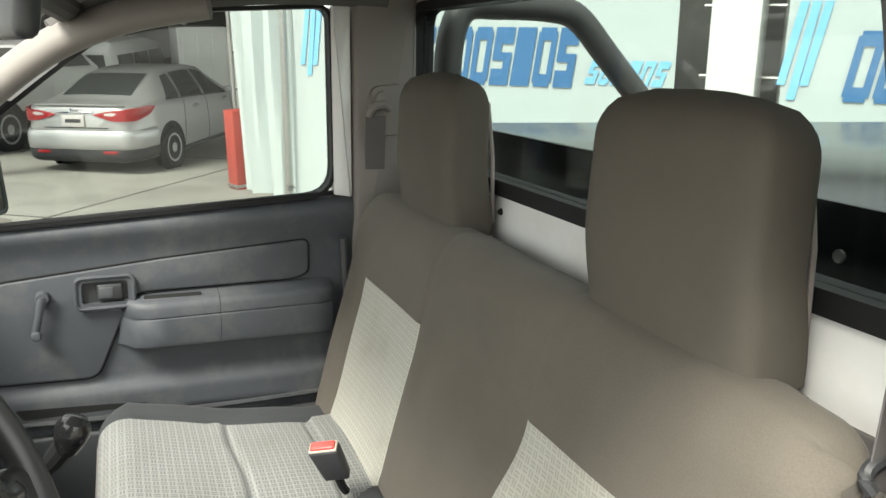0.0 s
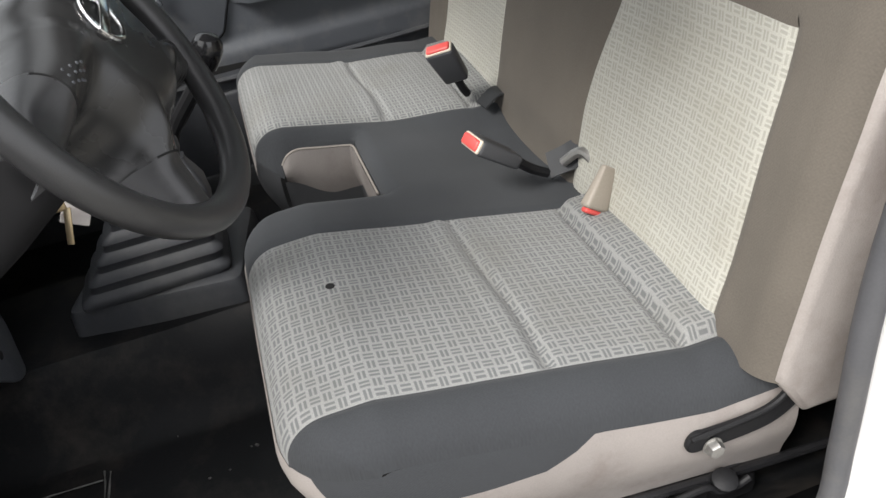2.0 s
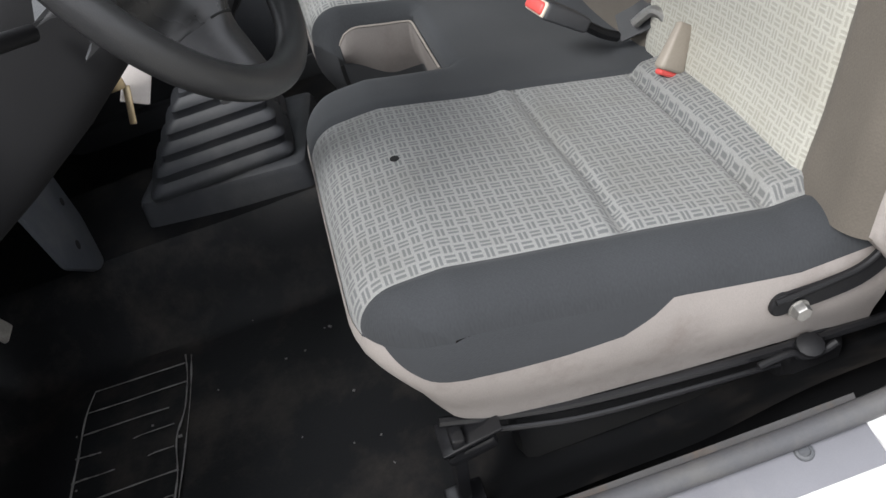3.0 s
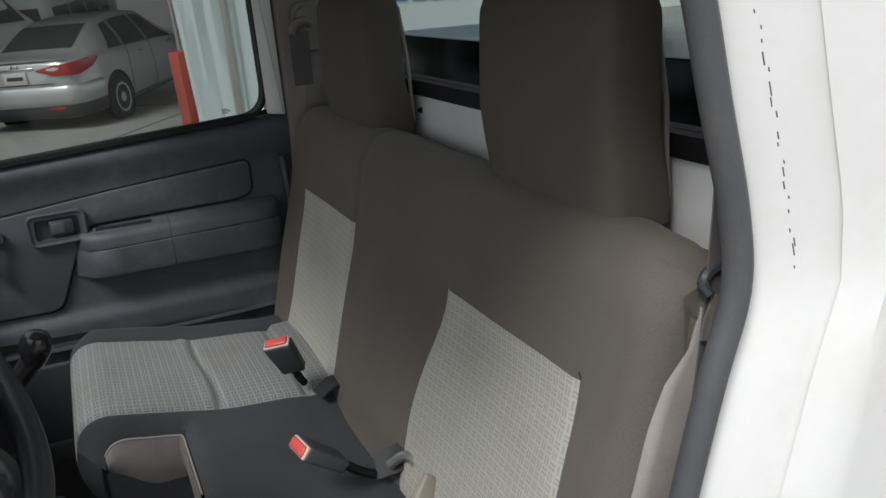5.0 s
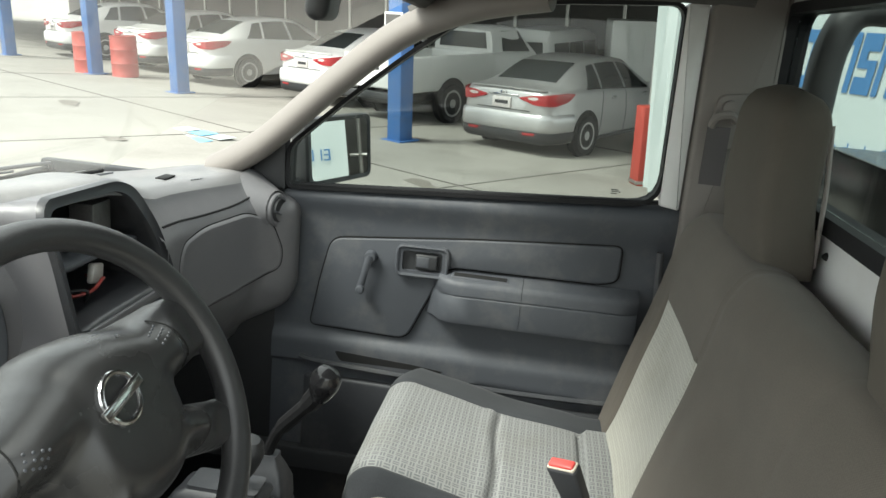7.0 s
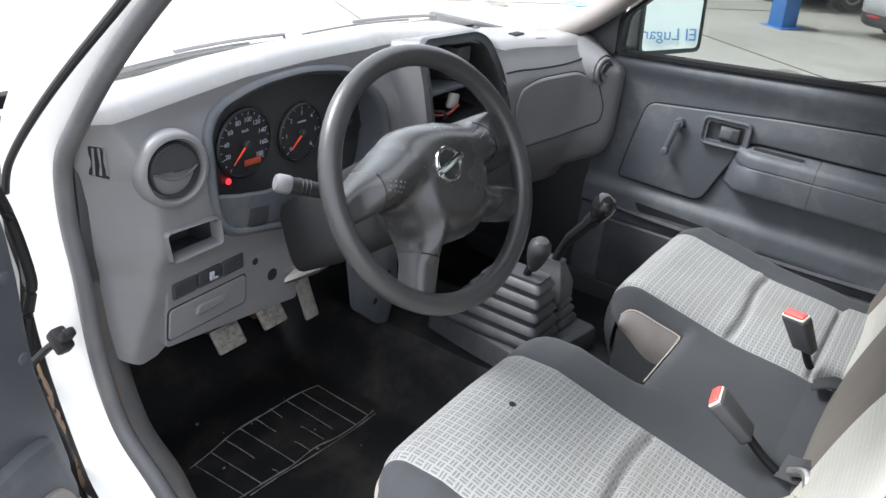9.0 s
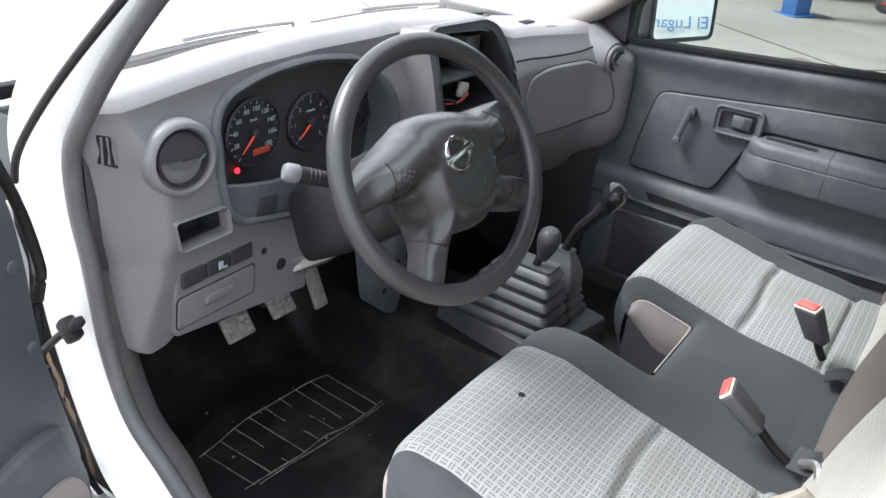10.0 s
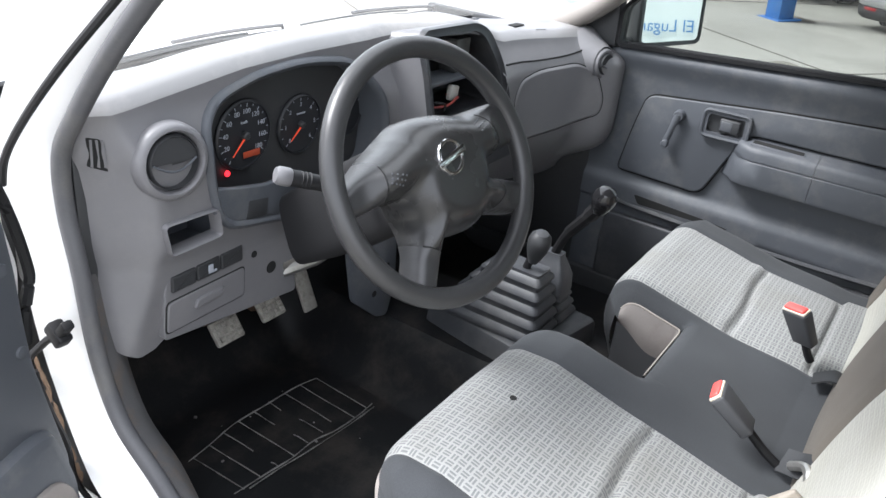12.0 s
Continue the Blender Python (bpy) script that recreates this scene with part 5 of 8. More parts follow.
def dface(u, v):
    x = DX0 + (DX1 - DX0) * u
    zb = bottom_z(x)
    z = zb + (top_z(x) - 0.02 - zb) * v
    return x, face_y(x, z), z


def keep_face(u, v):
    x, _, z = dface(u, v)
    return not any(in_poly(h, x, z) for h in HOLES)


part("dash_face", patch(B(), 200, 56, dface, keep=keep_face), TRIM_LIGHT, dash, "grey grained plastic", angle=60)


def dtop(u, v):
    x = DX0 + (DX1 - DX0) * u
    y0 = face_y(x, top_z(x) - 0.02)
    bow = 0.07 * (1 - (2 * u - 1) ** 2)
    y1 = 1.30 + bow
    t = v
    y = y0 + (y1 - y0) * t
    z = top_z(x) - 0.02 + 0.022 * math.sqrt(max(0, 1 - (1 - min(1, t / 0.12)) ** 2)) - (top_z(x) - 1.285) * smooth01((t - 0.15) / 0.85)
    return x, y, z


# dash plastic made lighter: the glare on the top is put into its colour
TOP_GLARE = surface("glare_toned_plastic", (0.19, 0.187, 0.188), 0.34, vary=0.1, big=3, fine=900, bump=0.35, depth=0.0006, dirt=(0.42, 0.40, 0.37), dirt_amount=0.4, dirt_scale=4)
part("dash_top", patch(B(), 70, 30, dtop), TOP_GLARE, dash, "sun-faded grey dash top", angle=60)
b = B()
for dy in (0.10, 0.125):
    tube(b, [(x, dtop((x - DX0) / (DX1 - DX0), 0.8)[1] - dy * 0.4, dtop((x - DX0) / (DX1 - DX0), 0.8 - dy)[2] + 0.004) for x in [-0.66 + 0.04 * i for i in range(32)]], 0.002, 5)
part("defroster_lip", b, TRIM, dash)
# end cheek toward the driver's door
b = B()
cheek = rounded([(1.10, 1.315), (1.11, 1.335), (1.14, 1.325), (1.25, 1.29), (1.25, 0.99), (1.13, 0.98), (1.10, 1.0), (1.10, 1.15)], [0.02, 0.02, 0.02, 0.02, 0.02, 0.03, 0.02, 0.02], 4)
prism(b, cheek, "x", DX0 + 0.05, DX0 - 0.004, 0.015, 3)
part("end_cheek", b, TRIM_LIGHT, dash)


def rim(poly, name, mat, parent, inner=-0.012, outer=0.012, label="", depth=0.03):
    """A rolled rim round an opening in the face."""
    m = len(poly)
    sg = 1 if prism_ccw(poly) else -1
    rings = []
    for grow, off in ((outer, 0.05 if name == "radio_bezel" else 0.004), (outer, 0.002), (outer * 0.8, -0.006), (outer * 0.2, -0.010), (inner * 0.5, -0.006), (inner, 0.006), (inner, depth)):
        ring = []
        for i, (x, z) in enumerate(poly):
            ax, az = poly[i - 1]
            bx, bz = poly[(i + 1) % m]
            tx, tz = bx - ax, bz - az
            ln = math.hypot(tx, tz) or 1
            X, Z = x + sg * tz / ln * grow, z - sg * tx / ln * grow
            ring.append((X, face_y(x, z) + off, Z))
        rings.append(ring)
    return part(name, loft(B(), rings, False), mat, parent, label, angle=60)


# instrument cluster
rim(CLUSTER, "cluster_hood", TRIM, dash, -0.008, 0.012, "dark grey instrument hood", 0.09)
b = B()
prism(b, [(x, z) for x, z in CLUSTER], "y", 1.045, 1.040)
part("cluster_panel", b, DARK, dash, "dark instrument panel")
DIALFACE = surface("dial_face", (0.012, 0.013, 0.016), 0.5, vary=0.2, bump=0)
DIALMARK = surface("dial_print", (0.30, 0.32, 0.36), 0.6, vary=0.05, bump=0)
# needle colour with a faint glow added to it
NEEDLE = glow("orange_needle", (0.6, 0.06, 0.02), 0.15)
REDLAMP = glow("red_lamp", (0.9, 0.02, 0.03), 1.2)


def writing(text, size, place, turn_, mat, parent, name="lettering"):
    c = bpy.data.curves.new(name, "FONT")
    c.body, c.size, c.align_x, c.align_y, c.extrude = text, size, "CENTER", "CENTER", 0.0003
    tmp = bpy.data.objects.new(name, c)
    me = bpy.data.meshes.new_from_object(tmp)
    bpy.data.objects.remove(tmp)
    me.transform(Matrix.Translation(place) @ turn_.to_4x4())
    me.materials.clear()
    me.materials.append(mat)
    ob = new(name, me)
    if parent is not None:
        ob.parent = parent
        where, up = Vector(), parent
        while up is not None:
            where, up = where + up.location, up.parent
        ob.location = -where
    return ob


FACING = Euler((radians(90), 0, 0)).to_matrix()


def gauge(cx, cz, r, y, marks, a0, a1, needle_at, ticks, name):
    g = part(name, turn(B(), [(r * 1.04, 0.004), (r * 1.04, 0.0), (r * 0.98, -0.003), (r * 0.97, 0.002), (0.001, 0.002)], (cx, y, cz), (0, 1, 0), 40), DIALFACE, dash, "dark round gauge")
    b = B()
    for k in range(ticks + 1):
        a = radians(a0 + (a1 - a0) * k / ticks)
        l = 0.10 if k % 2 == 0 else 0.06
        c = Vector((cx + r * (0.93 - l / 2) * math.cos(a), y - 0.0006, cz + r * (0.93 - l / 2) * math.sin(a)))
        rbox(b, (0, 0, 0), (r * l, 0.0006, 0.0012), 0)
        vs = b.verts[-8:]
        bmesh.ops.rotate(b, cent=(0, 0, 0), matrix=Matrix.Rotation(-a, 3, "Y"), verts=vs)
        bmesh.ops.translate(b, vec=c, verts=vs)
    part("tick_marks", b, DIALMARK, g)
    for k, tx in enumerate(marks):
        if tx:
            a = radians(a0 + (a1 - a0) * k / (len(marks) - 1))
            writing(tx, r * 0.20, (cx + r * 0.70 * math.cos(a), y - 0.0008, cz + r * 0.70 * math.sin(a)), FACING, DIALMARK, g, "number")
    b = B()
    a = radians(needle_at)
    tip, tail = Vector((cx + r * 0.72 * math.cos(a), y - 0.006, cz + r * 0.72 * math.sin(a))), Vector((cx - r * 0.05 * math.cos(a), y - 0.006, cz - r * 0.05 * math.sin(a)))
    tube(b, [tail, tip], [0.0022, 0.0009], 6)
    part("needle", b, NEEDLE, g, "orange needle")
    b = B()
    turn(b, [(r * 0.12, 0.0), (r * 0.12, -0.008), (r * 0.08, -0.010), (0.001, -0.010)], (cx, y, cz), (0, 1, 0), 16)
    part("hub", b, DARK, g)
    return g


sp = gauge(-0.429, 1.240, 0.062, 1.034, ["", "20", "40", "60", "80", "100", "120", "140", "160", "180"], 232, -38, 226, 18, "speedometer")
writing("km/h", 0.008, (-0.429, 1.033, 1.264), FACING, DIALMARK, sp, "unit")
b = B()
rbox(b, (-0.412, 1.0325, 1.203), (0.040, 0.001, 0.012), 0.0004)
part("odometer", b, surface("amber_display", (0.30, 0.05, 0.02), 0.4, vary=0.3, bump=0), sp, "dull amber odometer window")
rv = gauge(-0.286, 1.230, 0.056, 1.034, ["0", "1", "2", "3", "4", "5", "6"], 225, -45, 222, 12, "rev_counter")
b = B()
rbox(b, (-0.286, 1.0325, 1.252), (0.022, 0.001, 0.003), 0)
part("unit_bar", b, DIALMARK, rv)
gauge(-0.150, 1.225, 0.048, 1.034, ["", "", "", ""], 150, 30, 150, 6, "fuel_gauge")
b = B()
turn(b, [(0.0055, 0), (0.005, -0.003), (0.001, -0.003)], (-0.468, 1.036, 1.178), (0, 1, 0), 12)
part("warning_lamp", b, REDLAMP, dash, "lit red warning lamp")
b = B()
turn(b, [(0.004, 0), (0.004, -0.002), (0.001, -0.002)], (-0.185, 1.036, 1.18), (0, 1, 0), 12)
part("warning_lamp", b, NEEDLE, dash)
# blank switch under the cluster
b = B()
yv = face_y(-0.45, 1.116)
rbox(b, (-0.452, yv + 0.001, 1.126), (0.050, 0.010, 0.036), 0.003, 2, (0, 8, 0))
part("dimmer_panel", b, DARK, dash)

# round air vents
def round_vent(cx, cz, r, axis, y=None, skirt_=False):
    c = Vector((cx, face_y(cx, cz) if y is None else y, cz))
    d = Vector(axis).normalized()
    up = 0.4 if skirt_ else 1.0
    v = part("air_vent", turn(B(), ([(r * 2.9, -0.075), (r * 2.2, -0.040), (r * 1.75, -0.016), (r * 1.5, -0.004)] if skirt_ else []) + [(r * 1.36, -0.012), (r * 1.33, 0.004 * up), (r * 1.22, 0.011 * up), (r * 1.10, 0.012 * up), (r, 0.004), (r * 0.97, -0.03), (0.001, -0.03)], c, d, 40), TRIM_LIGHT, dash, "round swivelling air vent", angle=60)
    b = B()
    turn(b, [(r * 0.96, -0.015), (r * 0.94, 0.006), (r * 0.88, 0.010), (r * 0.86, -0.010), (0.001, -0.010)], c, d, 36)
    part("swivel_ring", b, DARK, v)
    u = Vector((1, 0, 0)) - d * d.x
    u = u.normalized() if u.length > 0.1 else Vector((0, 1, 0))
    w = d.cross(u)
    b = B()
    for s in (-1, 1):
        pts = [c + d * (0.004 + 0.004 * s) + u * (r * 0.86 * math.cos(a)) + w * (r * (0.86 * math.sin(a) * (1 if s > 0 else 0.15))) for a in [math.pi * (s * k / 10) for k in range(11)]]
        vs = [b.verts.new(p) for p in pts]
        face(b, vs)
    part("vane", b, DARK, v)
    b = B()
    tube(b, [c + d * 0.010 + u * (r * 0.8 * (2 * t - 1)) + w * (r * 0.35 * math.sin(math.pi * t) - r * 0.05) * -1 for t in [k / 12 for k in range(13)]], 0.002, 6)
    part("vane_lip", b, TRIM, v)


round_vent(-0.628, 1.258, 0.046, (-0.12, -1, 0.08))
# open storage pocket
rim(POCKET, "storage_pocket", TRIM_LIGHT, dash, -0.004, 0.004, "", 0.016)
b = B()
box(b, -0.660, -0.530, 0.996, 1.07, 1.082, 1.165, 0.0)
bmesh.ops.delete(b, geom=[f for f in b.faces if f.normal.y < -0.9], context="FACES")
part("pocket_lining", b, TRIM, dash, smooth=False)
# lower knee panel, with switch row, drawer and two holes
lowp = thing("knee_panel", (-0.49, 1.0, 0.95), "grey lower dash panel with switch blanks and a coin drawer", "dash panel")


def plate(poly, off, name, mat, parent, thick=0.008, bev=0.003, label=""):
    b = B()
    cx = sum(q[0] for q in poly) / len(poly)
    cz = sum(q[1] for q in poly) / len(poly)
    y = face_y(-0.5, 1.0) if parent is not dash else face_y(cx, cz)
    prism(b, poly, "y", y + 0.01, y - off, bev, 2)
    return part(name, b, mat, parent, label, angle=18)


plate(rounded([(-0.65, 0.932), (-0.328, 0.900), (-0.345, 1.080), (-0.375, 1.077), (-0.64, 1.062)], 0.012), 0.006, "panel", TRIM_LIGHT, lowp)
for k in range(3):
    x = -0.606 + 0.053 * k
    plate(rounded([(x - 0.025, 1.020 + 0.002 * k), (x + 0.025, 1.022 + 0.002 * k), (x + 0.025, 1.052 + 0.002 * k), (x - 0.025, 1.050 + 0.002 * k)], 0.003), 0.0115, "switch_blank", DARK, lowp)
b = B()
rbox(b, (-0.553, face_y(-0.55, 1.03) - 0.011, 1.040), (0.010, 0.003, 0.016), 0.001)
rbox(b, (-0.548, face_y(-0.55, 1.03) - 0.011, 1.034), (0.016, 0.003, 0.004), 0.001)
part("switch_symbol", b, DIALMARK, lowp)
plate(rounded([(-0.648, 0.942), (-0.467, 0.947), (-0.465, 1.011), (-0.643, 1.006)], 0.011), 0.0072, "drawer_gap", GAP, lowp)
dr = plate(rounded([(-0.645, 0.945), (-0.47, 0.95), (-0.468, 1.008), (-0.64, 1.003)], 0.01), 0.0095, "coin_drawer", TRIM_LIGHT, lowp)
plate(rounded([(-0.588, 0.972), (-0.525, 0.975), (-0.52, 0.992), (-0.582, 0.990)], 0.006), 0.0145, "drawer_pull", TRIM_LIGHT, dr)
for x, z, r in ((-0.399, 0.980, 0.0125), (-0.443, 1.024, 0.007)):
    b = B()
    turn(b, [(r, 0.0), (r * 0.9, -0.0012), (0.001, -0.0012)], (x, face_y(-0.5, 1.0) - 0.0065, z), (0, 1, 0), 16)
    part("open_hole", b, GAP, lowp, "empty dark hole")

# centre stack with the empty radio bay
BEZEL = rounded([(-0.050, 1.080), (0.285, 1.080), (0.270, 1.20), (0.247, 1.290), (0.197, 1.378), (0.150, 1.396), (-0.045, 1.400), (-0.066, 1.378), (-0.057, 1.22)], [0.02, 0.02, 0.03, 0.04, 0.03, 0.03, 0.03, 0.02, 0.03], 4)
BAY = rounded([(-0.038, 1.200), (0.248, 1.200), (0.224, 1.285), (0.176, 1.362), (0.144, 1.376), (-0.032, 1.380), (-0.046, 1.366)], [0.01, 0.012, 0.03, 0.02, 0.02, 0.01, 0.01], 4)
BOOTH = surface("satin_black_bezel", (0.030, 0.031, 0.034), 0.35, vary=0.15, big=6, fine=700, bump=0.2, depth=0.0005, dirt=(0.08, 0.075, 0.07), dirt_amount=0.4, dirt_scale=9)


def bezel_y(z):
    return 0.858 + 0.19 * (z - 1.08) + 0.35 * max(0, z - 1.30) ** 1.5


def spread(poly, n):
    """The outline in n even steps, from its lowest left point."""
    p = [Vector((x, z)) for x, z in poly] + [Vector(poly[0])]
    cum = [0.0]
    for a, c in zip(p, p[1:]):
        cum.append(cum[-1] + (c - a).length)
    out = []
    for k in range(n):
        s = cum[-1] * k / n
        i = max(q for q in range(len(p) - 1) if cum[q] <= s)
        out.append(p[i].lerp(p[i + 1], (s - cum[i]) / max(cum[i + 1] - cum[i], 1e-9)))
    return out


def bezel_rings():
    n = 96
    o = spread(BEZEL, n)
    c = sum(o, Vector((0, 0))) / n
    ci = Vector((0.08, 1.265))
    inn = []
    for q in o:
        # the same bearing on the bay's outline
        d = (q - ci).normalized()
        best = None
        for a, e in zip(BAY, BAY[1:] + BAY[:1]):
            a, e = Vector(a), Vector(e)
            den = d.x * (e - a).y - d.y * (e - a).x
            if abs(den) < 1e-9:
                continue
            s = ((a - ci).x * (e - a).y - (a - ci).y * (e - a).x) / den
            t = ((a - ci).x * d.y - (a - ci).y * d.x) / den
            if s > 0 and -1e-6 <= t <= 1 + 1e-6:
                best = s if best is None else min(best, s)
        inn.append(ci + d * (best or 0.02))
    out = []
    for f, off in ((-0.45, 0.12), (-0.22, 0.055), (-0.08, 0.024), (0.0, 0.012), (0.02, 0.004), (0.07, 0.0), (0.45, 0.003), (0.88, 0.004), (0.97, 0.008), (1.0, 0.014), (1.0, 0.07)):
        out.append([(q.x + (w.x - q.x) * f, bezel_y(q.y + (w.y - q.y) * f) + off, min(q.y + (w.y - q.y) * f, 1.400 + 0.05 * f)) for q, w in zip(o, inn)])
    return out


part("stack_shoulder", loft(B(), bezel_rings()[:4], False), TRIM_LIGHT, dash, angle=60)
part("radio_bezel", loft(B(), bezel_rings()[3:], False), BOOTH, dash, "black hooded centre bezel", angle=40)
b = B()
loft(b, [[(x, y, z) for x, z in BAY] for y in (0.935, 1.05)], False)
face(b, [b.verts.new((x, 1.05, z)) for x, z in BAY])
part("radio_bay", b, BOOTH, dash, "empty radio bay", smooth=False)
b = B()
box(b, -0.04, 0.225, 0.935, 1.0, 1.272, 1.280, 0.001)
part("bay_shelf", b, TRIM, dash)
b = B()
box(b, 0.120, 0.175, 0.955, 1.0, 1.282, 1.355, 0.003)
part("bay_bracket", b, surface("bay_steel", (0.16, 0.16, 0.155), 0.5, metal=0.6, vary=0.3, big=20, bump=0.1), dash, "grey steel bracket in the bay")
b = B()
tube(b, spline([(0.02, 0.99, 1.215), (0.06, 0.935, 1.222), (0.10, 0.93, 1.236), (0.13, 0.95, 1.226), (0.15, 0.99, 1.22)], 5), 0.003, 6)
part("loose_wire", b, surface("red_wire", (0.22, 0.03, 0.025), 0.5, vary=0.2, bump=0), dash, "loose red wire")
b = B()
tube(b, spline([(0.00, 0.98, 1.23), (0.04, 0.925, 1.235), (0.05, 0.93, 1.214), (0.09, 0.95, 1.212)], 5), 0.003, 6)
part("loose_wire", b, BLACK, dash)
b = B()
rbox(b, (0.105, 0.945, 1.243), (0.045, 0.012, 0.034), 0.004, 2, (0, 15, 10))
part("connector", b, surface("grey_connector", (0.33, 0.32, 0.30), 0.5, vary=0.2, bump=0), dash, "pale grey connector")
# heater controls below the bay
for x in (0.02, 0.115, 0.21):
    kn = part("heater_knob", turn(B(), [(0.026, 0.004), (0.0255, -0.006), (0.021, -0.010), (0.020, -0.004), (0.018, -0.016), (0.013, -0.020), (0.001, -0.020)], (x, bezel_y(1.145) + 0.002, 1.145), (0, 1, 0.12), 28), DARK, dash, "dark round heater knob")
    part("pointer", rbox(B(), (x, bezel_y(1.145) - 0.019, 1.156), (0.003, 0.003, 0.012), 0.001), DIALMARK, kn)
b = B()
rbox(b, (0.115, bezel_y(1.188) + 0.001, 1.188), (0.27, 0.006, 0.016), 0.002)
part("trim_strip", b, TRIM_LIGHT, dash, "pale strip over the heater knobs")

# glove box side
gl = thing("glove_box", (0.45, 0.9, 1.0), "closed grey glove box lid", "glove box")


def lid(poly, off, name, thing_, mat=TRIM, bev=0.006):
    n = len(poly)
    bm_ = B()
    rings = []
    sg = 1 if prism_ccw(poly) else -1
    for inset, o in ((0.0, 0.006), (0.0, -off + bev), (bev * 0.3, -off + bev * 0.3), (bev, -off)):
        ring = []
        for i, (x, z) in enumerate(poly):
            ax, az = poly[i - 1]
            bx, bz = poly[(i + 1) % n]
            tx, tz = bx - ax, bz - az
            ln = math.hypot(tx, tz) or 1
            X, Z = x - sg * tz / ln * inset, z + sg * tx / ln * inset
            ring.append((X, face_y(X, Z) + o, Z))
        rings.append(ring)
    loft(bm_, rings, False)
    c = Vector((sum(q[0] for q in poly) / n, 0, sum(q[1] for q in poly) / n))
    prev = [bm_.verts.new(p) for p in rings[-1]]
    for f in (0.8, 0.6, 0.4, 0.2):
        cur = []
        for x, y, z in rings[-1]:
            X, Z = c.x + (x - c.x) * f, c.z + (z - c.z) * f
            cur.append(bm_.verts.new((X, face_y(X, Z) - off, Z)))
        for i in range(n):
            face(bm_, (prev[i - 1], prev[i], cur[i], cur[i - 1]))
        prev = cur
    face(bm_, prev)
    return part(name, bm_, mat, thing_, angle=50)


LID = rounded([(0.345, 1.085), (0.305, 1.20), (0.325, 1.243), (0.404, 1.260), (0.540, 1.266), (0.590, 1.245), (0.612, 1.17), (0.607, 1.125), (0.50, 1.095)], [0.02, 0.03, 0.03, 0.03, 0.03, 0.03, 0.03, 0.02, 0.02], 4)
GROW = [(x + (x - 0.43) * 0.012, z + (z - 1.18) * 0.024) for x, z in LID]
lid(GROW, 0.0005, "lid_gap", gl, GAP, 0.0005)
lid(LID, 0.005, "lid", gl, TRIM_LIGHT)
line = spline([(0.271, 1.287, 0), (0.34, 1.284, 0), (0.405, 1.281, 0), (0.486, 1.283, 0), (0.555, 1.289, 0), (0.585, 1.299, 0), (0.592, 1.312, 0), (0.588, 1.322, 0)], 5)
part("cover_groove", tube(B(), [(p.x, face_y(p.x, p.y) - 0.0006, p.y) for p in line], 0.0022, 6), GAP, gl)
# side window demister slot on the end of the dash
SLOT = rounded([(-0.729, 1.303), (-0.716, 1.301), (-0.708, 1.249), (-0.729, 1.257)], 0.002, 2)
sl = lid(SLOT, 0.0015, "demister_slot", dash, GAP, 0.001)
for k in range(3):
    q = -0.7265 + 0.0055 * k
    lid([(q, 1.300), (q + 0.0022, 1.300), (q + 0.0030 + 0.001 * k, 1.256), (q + 0.0005 + 0.001 * k, 1.257)], 0.0035, "slat", sl, TRIM_LIGHT, 0.0006)
# lower part of the instrument surround
lid(rounded([(-0.545, 1.19), (-0.527, 1.121), (-0.37, 1.089), (-0.335, 1.091), (-0.335, 1.168), (-0.43, 1.166), (-0.50, 1.178)], 0.012, 3), 0.003, "surround_panel", dash, TRIM, 0.003)
# slot on the passenger's dash top
b = B()
p0 = dtop((0.42 - DX0) / (DX1 - DX0), 0.12)
rbox(b, (p0[0], p0[1], p0[2] + 0.001), (0.045, 0.022, 0.004), 0.001)
part("top_slot", b, GAP, dash)
b = B()
for k in range(4):
    p0 = dtop((0.455 + 0.009 * k - DX0) / (DX1 - DX0), 0.045)
    rbox(b, (p0[0], p0[1], p0[2] + 0.0006), (0.007, 0.003, 0.001), 0)
part("embossed_mark", b, TRIM, dash)
# passenger end vent
round_vent(0.613, 1.262, 0.029, (-0.22, -0.97, 0.05), 0.806, skirt_=True)
# panel under the glove box and centre tunnel trim
b = B()
patch(b, 20, 10, lambda u, v: (-0.02 + 0.68 * u, 1.00 + 0.20 * v + 0.05 * math.sin(u * 3), 0.975 - 0.20 * v * v))
part("lower_trim", b, DARK, dash)
b = B()
tube(b, spline([(0.16, 1.02, 0.99), (0.20, 1.06, 0.85), (0.24, 1.12, 0.72)], 6), 0.012, 8)
tube(b, spline([(0.20, 1.03, 0.99), (0.235, 1.07, 0.85), (0.27, 1.12, 0.72)], 6), 0.010, 8)
part("cable_harness", b, BLACK, dash)


# ---- steering wheel and column ----
WC = Vector((-0.476, 0.643, 1.316))
WA, WB = radians(28), radians(-12)
WN = Vector((math.sin(WB) * math.cos(WA), -math.cos(WA) * math.cos(WB), math.sin(WA)))
WX = Vector((math.cos(WB), math.sin(WB), 0))
WY = WN.cross(WX)
if WY.z < 0:
    WY = -WY
WR = 0.179


def wpt(a, r, h=0.0):
    return WC + WX * (r * math.cos(a)) + WY * (r * math.sin(a)) + WN * h


wheel = thing("steering_wheel", WC, "four-spoke black plastic steering wheel", "steering wheel")
part("rim", tube(B(), [wpt(2 * math.pi * k / 64, WR) for k in range(64)], 0.0158, 14, closed=True, up=WN), WHEELRUB, wheel, "worn shiny rim", angle=80)


def pad_pt(x, y, h):
    return WC + WX * x + WY * y + WN * h


